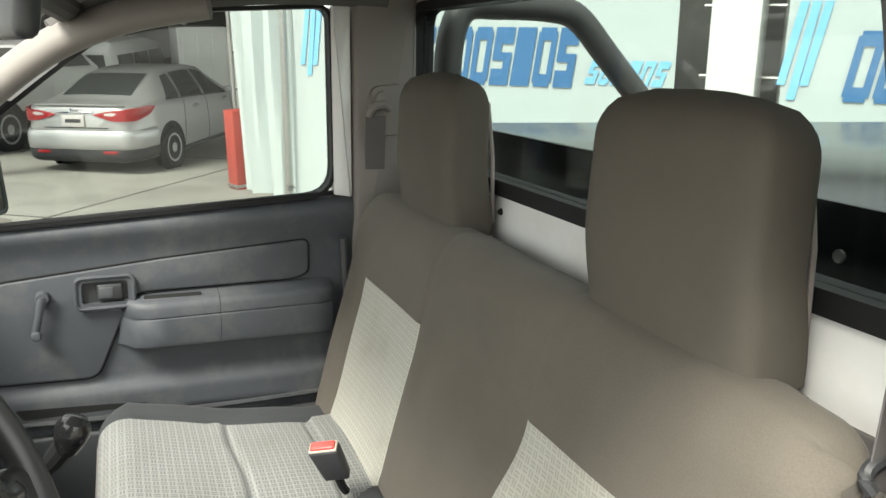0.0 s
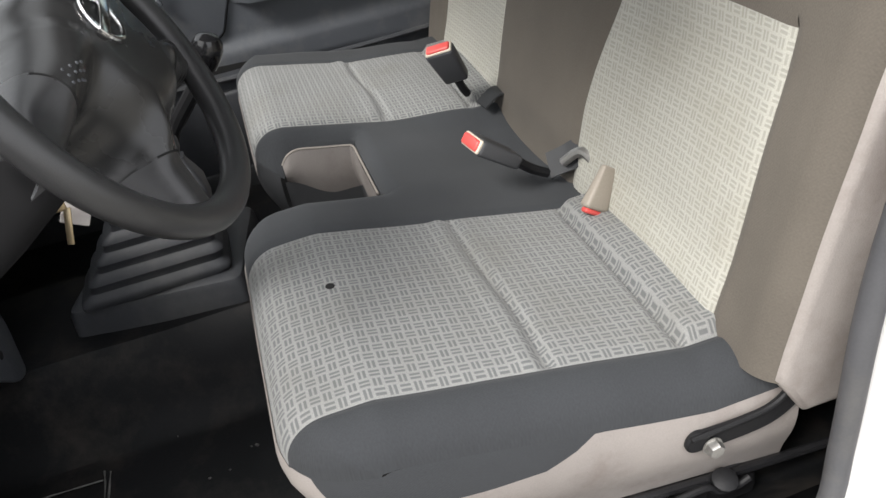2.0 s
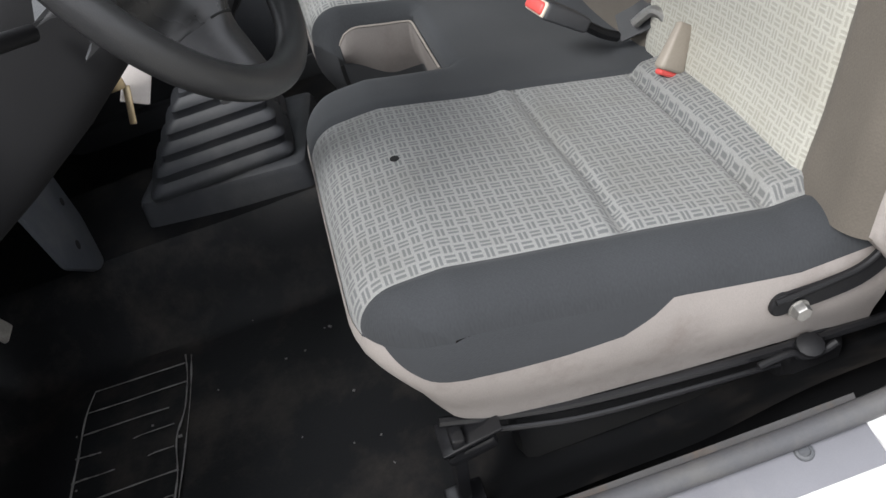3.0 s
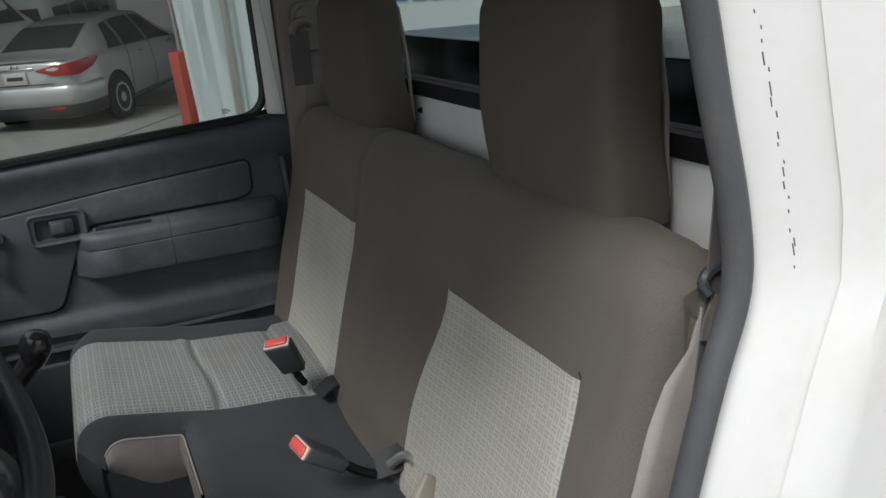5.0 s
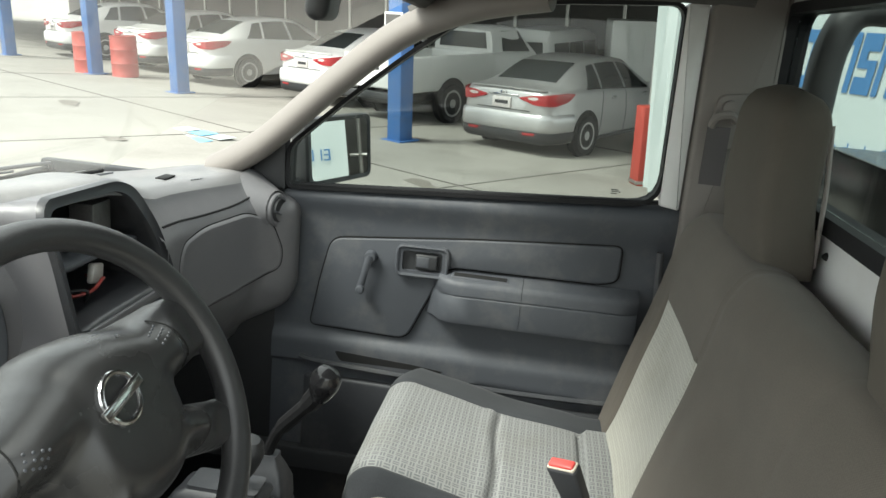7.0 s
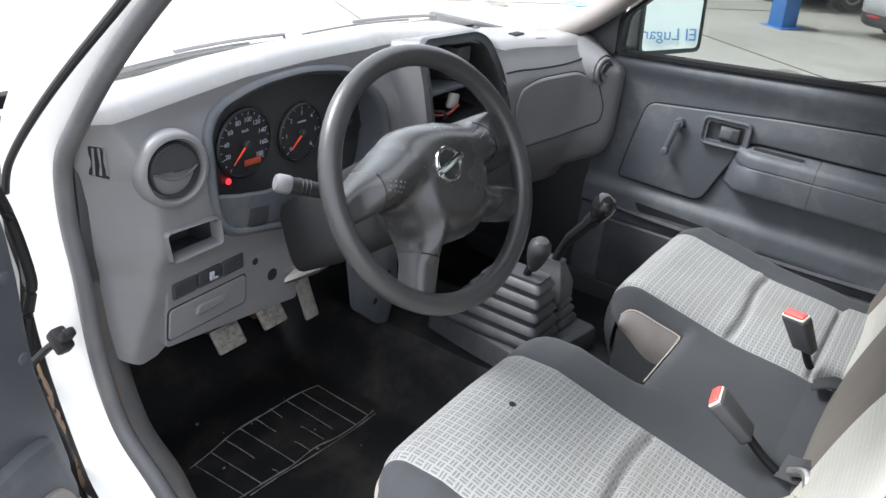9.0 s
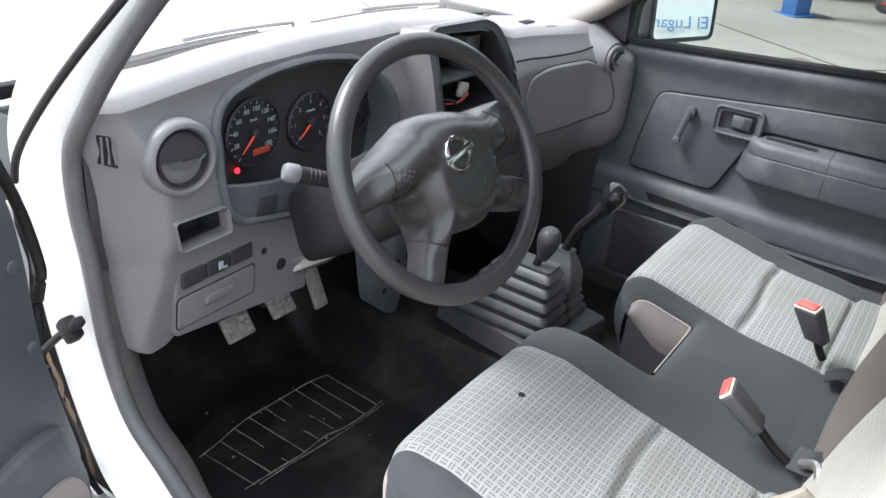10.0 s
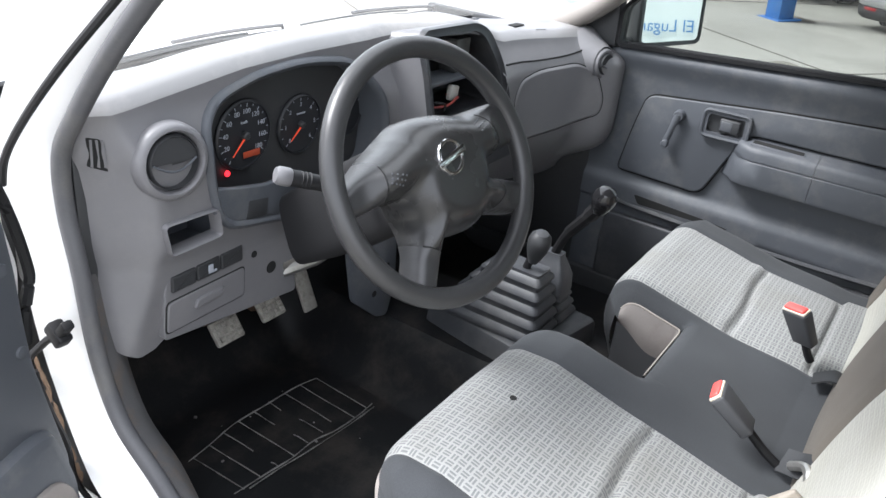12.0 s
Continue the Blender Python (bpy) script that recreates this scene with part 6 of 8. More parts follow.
# horn pad and spokes flow into one another: a field of distances to their common outline
SPOKES = (("upper_spoke", (-0.05, 0.020), (-0.170, -0.016), 0.040, 0.019), ("upper_spoke", (0.06, 0.030), (0.170, 0.050), 0.042, 0.034),
          ("lower_spoke", (0.06, -0.040), (0.170, -0.072), 0.030, 0.025), ("lower_spoke", (-0.026, -0.060), (-0.070, -0.155), 0.024, 0.021))


def blend_min(a, c, k):
    h = max(0.0, min(1.0, 0.5 + 0.5 * (c - a) / k))
    return c * (1 - h) + a * h - k * h * (1 - h)


def pad_field(x, y):
    u, v = abs(x - 0.014) / 0.082, abs(y + 0.006) / 0.090
    return ((u ** 2.6 + v ** 2.6) ** (1 / 2.6) - 1) * 0.080


def hub_field(x, y):
    d = pad_field(x, y)
    for _, p, q, w0, w1 in SPOKES:
        ex, ey = q[0] - p[0], q[1] - p[1]
        t = max(0.0, min(1.0, ((x - p[0]) * ex + (y - p[1]) * ey) / (ex * ex + ey * ey)))
        d = blend_min(d, math.hypot(x - p[0] - ex * t, y - p[1] - ey * t) - w0 - (w1 - w0) * t, 0.014)
    return d


def hub_height(x, y):
    d = max(0.0, -hub_field(x, y))
    u, v = abs(x - 0.004) / 0.150, abs(y - 0.004) / 0.125
    w = smooth01((1 - (u ** 2.4 + v ** 2.4) ** (1 / 2.4)) / 0.42)
    k = min(1.0, d / (0.015 + 0.024 * w))
    return -0.018 - 0.020 * w + (0.024 + 0.048 * w) * math.sqrt(max(0.0, 1 - (1 - k) ** 2)) + 0.004 * smooth01(-pad_field(x, y) / 0.08)


SEAM_R = 0.113
PADRUB = surface("worn_horn_pad_plastic", (0.026, 0.026, 0.026), 0.26, vary=0.15, big=7, fine=900, bump=0.3, depth=0.0006, rough_vary=0.15)


def hub_pieces():
    step, half = 0.003, 58
    pts, bins, used = {}, {}, {}
    for i in range(-half, half):
        for j in range(-half, half):
            x, y = (i + 0.5) * step, (j + 0.5) * step
            if hub_field(x, y) > 0 or math.hypot(x, y) > WR - 0.004:
                continue
            quad = ((i, j), (i + 1, j), (i + 1, j + 1), (i, j + 1))
            which = -1 if math.hypot(x - 0.003, y) < SEAM_R else min(range(4), key=lambda n: math.hypot(x - SPOKES[n][2][0], y - SPOKES[n][2][1]))
            bins.setdefault(which, []).append(quad)
            for q in quad:
                used[q] = used.get(q, 0) + 1
    e = 0.0005
    for (i, j), n in used.items():
        x, y = i * step, j * step
        if n < 4 and math.hypot(x, y) < WR - 0.010:
            # the outline's own points lie exactly on it
            for _ in range(3):
                d = hub_field(x, y)
                gx, gy = (hub_field(x + e, y) - d) / e, (hub_field(x, y + e) - d) / e
                g = max(gx * gx + gy * gy, 0.2)
                x, y = x - gx * d / g, y - gy * d / g
        pts[i, j] = (x, y)
    return pts, bins


HUB, HUB_FACES = hub_pieces()
for which, quads in sorted(HUB_FACES.items()):
    b, vs = B(), {}
    for quad in quads:
        for q in quad:
            if q not in vs:
                vs[q] = b.verts.new(pad_pt(*HUB[q], hub_height(*HUB[q])))
        face(b, [vs[q] for q in quad])
    edge = [e for e in b.edges if len(e.link_faces) == 1]
    low = bmesh.ops.extrude_edge_only(b, edges=edge)["geom"]
    bmesh.ops.translate(b, vec=WN * -0.022, verts=[g for g in low if isinstance(g, bmesh.types.BMVert)])
    if which < 0:
        pad = part("horn_pad", b, PADRUB, wheel, "smooth domed horn pad", angle=60)
    else:
        part(SPOKES[which][0], b, WHEELRUB, wheel, angle=60)
# seams between the pad and the spokes
for a0, a1 in ((163, 196), (10, 44), (-44, -22), (-127, -112)):
    arc = [(0.003 + SEAM_R * math.cos(radians(a0 + (a1 - a0) * k / 10)), SEAM_R * math.sin(radians(a0 + (a1 - a0) * k / 10))) for k in range(11)]
    arc = [q for q in arc if hub_field(*q) < -0.004]
    part("seam", tube(B(), [pad_pt(x, y, hub_height(x, y) + 0.0002) for x, y in arc], 0.0011, 6), GAP, pad)
for cx, cy, tilt in ((-0.094, 0.004, -18), (0.082, 0.052, 20)):
    b = B()
    for i in range(4):
        for j in range(3):
            a, c = 0.0062 * (i - 1.5), 0.0062 * (j - 1)
            x, y = cx + a * math.cos(radians(tilt)) - c * math.sin(radians(tilt)), cy + a * math.sin(radians(tilt)) + c * math.cos(radians(tilt))
            turn(b, [(0.0017, 0), (0.0012, 0.0011), (0.0003, 0.0013)], pad_pt(x, y, hub_height(x, y)), WN, 6)
    part("grip_dots", b, TRIM, pad)
# plain chrome badge: a ring crossed by a bar
b = B()
c0 = pad_pt(-0.003, 0.017, hub_height(-0.003, 0.017) + 0.001)
tube(b, [c0 + WX * (0.021 * math.cos(a)) + WY * (0.023 * math.sin(a)) for a in [2 * math.pi * k / 32 for k in range(32)]], 0.0028, 8, closed=True, up=WN)
bm2 = B()
rbox(bm2, (0, 0, 0), (0.056, 0.011, 0.005), 0.001, 2, (0, 0, 20))
part("badge_ring", b, CHROME, wheel, "chrome ring badge")
bmesh.ops.transform(bm2, matrix=Matrix.Translation(c0 + WN * 0.002) @ Matrix((WX, WY, WN)).transposed().to_4x4(), verts=bm2.verts[:])
part("badge_bar", bm2, CHROME, wheel)

column = thing("steering_column", (-0.45, 0.9, 1.1), "black steering column shroud with stalks and ignition key", "steering column")
AX = -WN
SHROUD = surface("black_shroud_plastic", (0.015, 0.015, 0.016), 0.75, vary=0.15, big=5, fine=700, bump=0.25, depth=0.0006, spec=0.2)
rings = []
for s, w, h, dz in ((0.030, 0.038, 0.046, 0.0), (0.05, 0.036, 0.060, -0.004), (0.12, 0.034, 0.070, -0.012), (0.20, 0.034, 0.072, -0.026), (0.30, 0.036, 0.070, -0.040), (0.38, 0.036, 0.066, -0.050)):
    c = WC + AX * s + WX * 0.010 + Vector((0, 0, dz))
    ring = []
    for k in range(28):
        a = 2 * math.pi * k / 28
        ca, sa = math.cos(a), math.sin(a)
        ring.append(c + WX * (w * math.copysign(abs(ca) ** 0.55, ca)) + WY * (h * math.copysign(abs(sa) ** 0.55, sa)))
    rings.append(ring)
part("shroud", loft(B(), rings), SHROUD, column, angle=60)
tip = Vector((-0.602, 0.832, 1.288))
root = WC + AX * 0.13 + WX * -0.045
aim = (tip - root).normalized()
b = B()
tube(b, [root, root.lerp(tip, 0.42), root.lerp(tip, 0.45), root.lerp(tip, 0.80), root.lerp(tip, 0.84)], [0.008, 0.0085, 0.0115, 0.0125, 0.0125], 14)
st = part("indicator_stalk", b, BLACK, column, "black indicator stalk with a grey tip")
b = B()
turn(b, [(0.0125, 0.0), (0.0140, 0.003), (0.0140, 0.018), (0.011, 0.023), (0.001, 0.024)], root.lerp(tip, 0.84), aim, 18)
part("stalk_tip", b, TRIM_LIGHT, st, "pale grey turning tip")
b = B()
for f in (0.62, 0.67, 0.72):
    turn(b, [(0.012, -0.0012), (0.0132, 0.0), (0.012, 0.0012)], root.lerp(tip, f), aim, 18, cap=False)
part("ridged_collar", b, BLACK, st)
b = B()
tube(b, [WC + AX * 0.10 + WX * 0.06, WC + AX * 0.10 + WX * 0.12, WC + AX * 0.09 + WX * 0.185 + WY * -0.01], [0.010, 0.008, 0.012], 12)
part("wiper_stalk", b, DARK, column)
# ignition lock with key and tag
kp = Vector((-0.355, 0.762, 1.150))
b = B()
turn(b, [(0.020, 0), (0.020, 0.02), (0.014, 0.024), (0.001, 0.024)], WC + AX * 0.16 + WX * 0.05 + WY * -0.045, (0.9, -0.35, -0.1), 16)
tube(b, [WC + AX * 0.16 + WX * 0.06 + WY * -0.045, kp + Vector((0.0, 0.0, 0.01))], 0.006, 8)
lk = part("ignition_lock", b, DARK, column)
b = B()
rbox(b, kp + Vector((0.004, 0, -0.014)), (0.004, 0.020, 0.026), 0.002)
rbox(b, kp + Vector((0.0, -0.004, -0.045)), (0.003, 0.008, 0.045), 0.001, 2, (15, 10, 0))
part("key", b, surface("brass_key", (0.42, 0.34, 0.22), 0.35, metal=1.0, vary=0.15, bump=0), lk, "small brass keys")
b = B()
rbox(b, (-0.335, 0.745, 1.118), (0.004, 0.032, 0.046), 0.005, 2, (35, 36, 22))
part("key_tag", b, surface("paper_tag", (0.55, 0.51, 0.49), 0.6, vary=0.1, bump=0.1), lk, "white paper key tag")
# lower column cover and bracket
b = B()
cov = rounded([(-0.22, 0.96), (-0.195, 0.83), (-0.10, 0.748), (-0.062, 0.738), (-0.038, 0.82), (-0.050, 0.99), (-0.075, 1.03), (-0.120, 0.95), (-0.17, 1.02)], 0.014)
prism(b, cov, "y", 1.008, 1.000, 0.003, 2)
lc = part("lower_cover", b, TRIM, column, "thin grey cover plate under the column")
for x, z, r in ((-0.118, 0.818, 0.008), (-0.075, 0.875, 0.007)):
    part("open_hole", turn(B(), [(r, 0), (r * 0.9, -0.001), (0.001, -0.001)], (x, 0.9995, z), (0, 1, 0), 14), GAP, lc)
b = B()
box(b, -0.37, 0.05, 1.04, 1.07, 0.955, 0.98, 0.006)
tube(b, [(-0.36, 1.05, 0.95), (-0.30, 1.02, 0.965), (-0.10, 1.02, 0.985)], 0.012, 8)
part("bracket", b, STEEL, column)
b = B()
tube(b, [(-0.40, 1.10, 1.05), (-0.36, 1.20, 0.85), (-0.34, 1.34, 0.68)], 0.018, 10)
tube(b, [(-0.25, 1.20, 0.93), (-0.22, 1.25, 0.80), (-0.20, 1.32, 0.66)], 0.022, 10)
part("lower_shaft", b, RUST, column)


# pedals
TREAD = surface("worn_pedal_rubber", (0.36, 0.34, 0.30), 0.6, vary=0.35, big=40, fine=300, bump=0.4, dirt=(0.06, 0.05, 0.04), dirt_amount=0.7, dirt_scale=60)


def pedal(x, y, z, w, h, name, tilt=-38):
    p = thing(name, (x, y, z), "worn metal and rubber foot pedal", "pedal", "foot pedals")
    b = B()
    rbox(b, (x, y, z), (w, 0.012, h), 0.005, 2, (tilt, 0, 0))
    part("pad", b, TREAD, p)
    rot = Euler((radians(tilt), 0, 0)).to_matrix()
    if w > 0.05:
        for i in range(4):
            for j in range(3):
                q = Vector((x, y, z)) + rot @ Vector(((i - 1.5) * w / 4.6, -0.0085, (j - 1) * h / 3.6))
                b = B()
                rbox(b, q, (w / 6.5, 0.006, h / 5), 0.002, 1, (tilt, 0, 0))
                part("tread_block", b, TREAD, p)
    b = B()
    tube(b, spline([(x, y + 0.008, z), (x + 0.01, y + 0.06, z + 0.07), (x + 0.015, y + 0.07, z + 0.26)], 5), 0.008, 8)
    part("lever", b, BLACK, p)


pedal(-0.374, 1.195, 0.757, 0.075, 0.055, "clutch_pedal")
pedal(-0.251, 1.19, 0.763, 0.07, 0.055, "brake_pedal")
pedal(-0.129, 1.195, 0.752, 0.042, 0.10, "accelerator_pedal", -25)


# ---- gear levers ----
def boot(x0, x1, y0, y1, z0, z1, tip, steps, name, parent, top=0.30):
    """A rubber boot in folds: square rings that shrink toward the lever."""
    rings = []
    cx, cy = (x0 + x1) / 2, (y0 + y1) / 2
    for k in range(steps * 4 + 1):
        t = k / (steps * 4)
        ph = k % 4
        bulge = (0.0, 1.0, 0.9, -0.3)[ph] * 0.006
        f = 1 - (1 - top) * t
        w, d = (x1 - x0) / 2 * f + bulge, (y1 - y0) / 2 * f + bulge
        px, py = cx + (tip[0] - cx) * t, cy + (tip[1] - cy) * t
        z = z0 + (z1 - z0) * (t ** 0.95)
        rings.append([(px + q[0], py + q[1], z) for q in rounded([(-w, -d), (w, -d), (w, d), (-w, d)], min(w, d) * 0.30, 3)])
    return part(name, loft(B(), rings), TRIM_DEEP, parent, "grey folded rubber boot", angle=40)


con = thing("gear_console", (0.06, 0.76, 0.70), "grey plastic gear console with two folded rubber boots", "gear console")
b = B()
rings = []
for z, g in ((0.72, 0.008), (0.780, 0.004), (0.790, 0.0), (0.796, -0.010), (0.796, -0.02)):
    rings.append([(x, y, z) for x, y in rounded([(-0.060 - g, 0.628 - g), (0.185 + g, 0.585 - g), (0.205 + g, 0.86 + g), (-0.015 - g, 0.918 + g)], 0.02, 4)])
part("base", loft(B(), rings), TRIM_DEEP, con)
b.free()
boot(-0.036, 0.088, 0.640, 0.890, 0.794, 0.955, (0.012, 0.715), 5, "main_boot", con, 0.46)
boot(0.095, 0.180, 0.640, 0.850, 0.794, 0.915, (0.11, 0.70), 5, "transfer_boot", con, 0.35)
b = B()
loft(b, [[(0.105 + x * s, 0.69 + y * s + dy, z) for x, y in rounded([(-0.035, -0.05), (0.035, -0.05), (0.035, 0.05), (-0.035, 0.05)], 0.012, 3)]
         for s, z, dy in ((1.0, 0.875, 0), (0.95, 0.910, 0), (0.62, 0.938, -0.005), (0.42, 0.952, -0.008), (0.40, 0.962, -0.008))])
part("boot_cap", b, TRIM_DEEP, con)
g1 = thing("gear_lever", (0.0, 0.7, 0.9), "gear lever with a worn dark round knob", "gear lever", "gear levers")
b = B()
tube(b, spline([(0.012, 0.715, 0.88), (0.005, 0.70, 0.95), (-0.005, 0.68, 1.005)], 5), 0.009, 10)
part("rod", b, BLACK, g1)
b = B()
turn(b, [(0.010, -0.045), (0.016, -0.03), (0.022, -0.01), (0.0245, 0.008), (0.022, 0.022), (0.014, 0.031), (0.001, 0.034)], (-0.008, 0.675, 1.02), (-0.12, -0.2, 1), 22)
part("knob", b, DARK, g1)
g2 = thing("gear_lever", (0.1, 0.7, 0.9), "taller transfer lever with a glossy black ball knob", "gear lever", "gear levers")
b = B()
tube(b, spline([(0.105, 0.682, 0.96), (0.085, 0.655, 1.02), (0.03, 0.595, 1.10), (0.012, 0.572, 1.135)], 6), [0.010] * 7 + [0.013] * 6 + [0.016] * 6, 10)
part("rod", b, BLACK, g2)
b = B()
GLOSS = surface("glossy_black", (0.012, 0.012, 0.013), 0.12, vary=0.1, bump=0, rough_vary=0.04)
turn(b, [(0.014, -0.03), (0.019, -0.018), (0.024, 0.0), (0.0235, 0.012), (0.017, 0.023), (0.008, 0.027), (0.001, 0.028)], (0.006, 0.563, 1.153), (-0.2, -0.3, 1), 22)
part("knob", b, GLOSS, g2)

# inside mirror
im = thing("inside_mirror", (0.0, 0.60, 1.70), "dark inside mirror hanging from the header", "car mirror")
b = B()
rbox(b, (-0.02, 0.585, 1.715), (0.23, 0.03, 0.065), 0.014, 3, (8, 0, 12))
part("housing", b, DARK, im)
b = B()
tube(b, [(0.0, 0.60, 1.735), (0.0, 0.62, 1.78)], 0.009, 8)
part("stem", b, DARK, im)


# ---- the bed of the pickup, with its lid and roll bars ----
def build_bed():
    bed = thing("cargo_bed", (0, -1.2, 0.6), "white cargo bed behind the cab", "cargo bed")
    for nm, a in (("front_wall", (-0.74, 0.74, -0.31, -0.27, 0.62, 1.33)), ("side_wall", (0.70, 0.80, -2.1, -0.27, 0.62, 1.33)), ("side_wall", (-0.80, -0.70, -2.1, -0.35, 0.62, 1.33)), ("tail_wall", (-0.74, 0.74, -2.1, -2.05, 0.62, 1.33)), ("bed_floor", (-0.74, 0.74, -2.1, -0.27, 0.60, 0.64))):
        b = B()
        box(b, *a, 0.015, 2)
        part(nm, b, WHITE, bed)
    lid_ = thing("bed_cover", (0, -1.2, 1.33), "glossy black hard cover box over the cargo bed", "bed cover")
    b = B()
    box(b, -0.76, 0.76, -2.05, -0.325, 1.345, 1.520, 0.006, 2)
    part("shell", b, surface("glossy_black_cover", (0.012, 0.013, 0.015), 0.22, vary=0.2, big=3, fine=120, bump=0.05, rough_vary=0.15), lid_)
    b = B()
    box(b, -0.77, 0.77, -2.06, -0.322, 1.332, 1.346, 0.003, 1)
    part("rubber_lip", b, BLACK, lid_)
    b = B()
    turn(b, [(0.009, 0), (0.008, 0.004), (0.001, 0.005)], (-0.44, -0.325, 1.455), (0, 1, 0), 12)
    part("rivet", b, STEEL, lid_)
    ROLLBAR = surface("dark_roll_bar_paint", (0.045, 0.044, 0.043), 0.5, vary=0.12, big=4, fine=300, bump=0.1)
    for sx in (0.7, -0.7):
        rb = thing("roll_bar", (sx, -0.5, 1.33), "dark grey tubular roll bar on the bed rail", "roll bar", "roll bars")
        b = B()
        tube(b, spline([(sx, -0.265, 1.33), (sx, -0.268, 1.58), (sx, -0.275, 1.72), (sx, -0.31, 1.795), (sx, -0.40, 1.805), (sx, -0.54, 1.805), (sx, -0.62, 1.785), (sx, -0.71, 1.70), (sx, -0.88, 1.53), (sx, -1.06, 1.33)], 5), 0.034, 14)
        part("tube", b, ROLLBAR, rb)
        b = B()
        box(b, sx - 0.06, sx + 0.06, -0.33, -0.25, 1.325, 1.345, 0.004)
        box(b, sx - 0.06, sx + 0.06, -1.10, -0.95, 1.325, 1.345, 0.004)
        part("foot", b, DARK, rb)


build_bed()


# ---- the pickup stands nose up and leaning to its far side on the sloping yard ----
LEAN = Matrix.Translation((0, 0.3, 0.9)) @ Matrix.Rotation(radians(4.0817), 4, Vector((3.0824, 2.6756, 0))) @ Matrix.Translation((0, -0.3, -0.9))


def settle():
    for ob in list(scene.collection.objects):
        if ob.parent is None and ob not in (cam, sun):
            ob.matrix_world = LEAN @ Matrix.Translation(ob.location)


for ob in (dash, lowp, gl):
    ob.location.y += 0.045
settle()


# ---- the yard ----
U = Vector((0.55, 0.835, 0)).normalized()
V = Vector((U.y, -U.x, 0))
ORIGIN = Vector((10.77, 2.50, 0))


def ground_z(x, y):
    """The yard falls away to the far side and rises ahead, as the pickup that stands on it leans."""
    return -0.0138 - 0.0468 * (x + 0.042) + 0.0539 * (y - 0.049)


def far(x, y, z=0.0):
    return Vector((x, y, z + ground_z(x, y)))


def yard(u, v, z=0.0):
    """Metres along the row of columns and in under the roof."""
    q = ORIGIN + U * u + V * v
    return far(q.x, q.y, z)


def yard_pose(u, v, deg=0.0):
    a = math.atan2(V.y, V.x) + radians(deg)
    return Matrix.Translation(yard(u, v)) @ Matrix.Rotation(a, 4, "Z")


CONCRETE = surface("yard_concrete", (0.28, 0.268, 0.24), 0.85, vary=0.14, big=0.5, fine=25, bump=0.3, depth=0.004, dirt=(0.17, 0.16, 0.14), dirt_amount=0.55, dirt_scale=0.6)
BLUE = surface("blue_column_paint", (0.045, 0.13, 0.33), 0.45, vary=0.1, big=2, fine=60, bump=0.1, dirt=(0.2, 0.2, 0.2), dirt_amount=0.3)
BANNER = surface("white_vinyl_banner", (0.48, 0.53, 0.52), 0.5, vary=0.04, big=1.2, fine=20, bump=0.05, depth=0.01)
INK = surface("blue_banner_ink", (0.055, 0.165, 0.35), 0.5, vary=0.06, big=1.5, fine=30, bump=0)
INK2 = surface("sky_banner_ink", (0.22, 0.52, 0.80), 0.5, vary=0.06, big=1.5, fine=30, bump=0)
SHED = surface("dark_shed_wall", (0.10, 0.095, 0.09), 0.9, vary=0.3, big=0.7, fine=12, bump=0.2)
CARGLASS = surface("dark_car_glass", (0.035, 0.04, 0.04), 0.06, vary=0.1, bump=0, rough_vary=0.02, coat=0.3)
LAMPRED = surface("tail_lamp_red", (0.34, 0.018, 0.022), 0.18, vary=0.15, big=20, bump=0, coat=0.5)
LAMPCLR = surface("tail_lamp_clear", (0.55, 0.52, 0.5), 0.15, vary=0.1, big=20, bump=0, coat=0.5)
COVER = surface("grey_wheel_cover", (0.42, 0.42, 0.41), 0.4, vary=0.15, big=12, bump=0.1)
WHITE2 = surface("flat_white_paint", (0.72, 0.72, 0.70), 0.35, vary=0.05, bump=0, coat=0.3)
REDPAINT = surface("red_drum_paint", (0.40, 0.062, 0.045), 0.5, vary=0.15, big=6, bump=0.1)


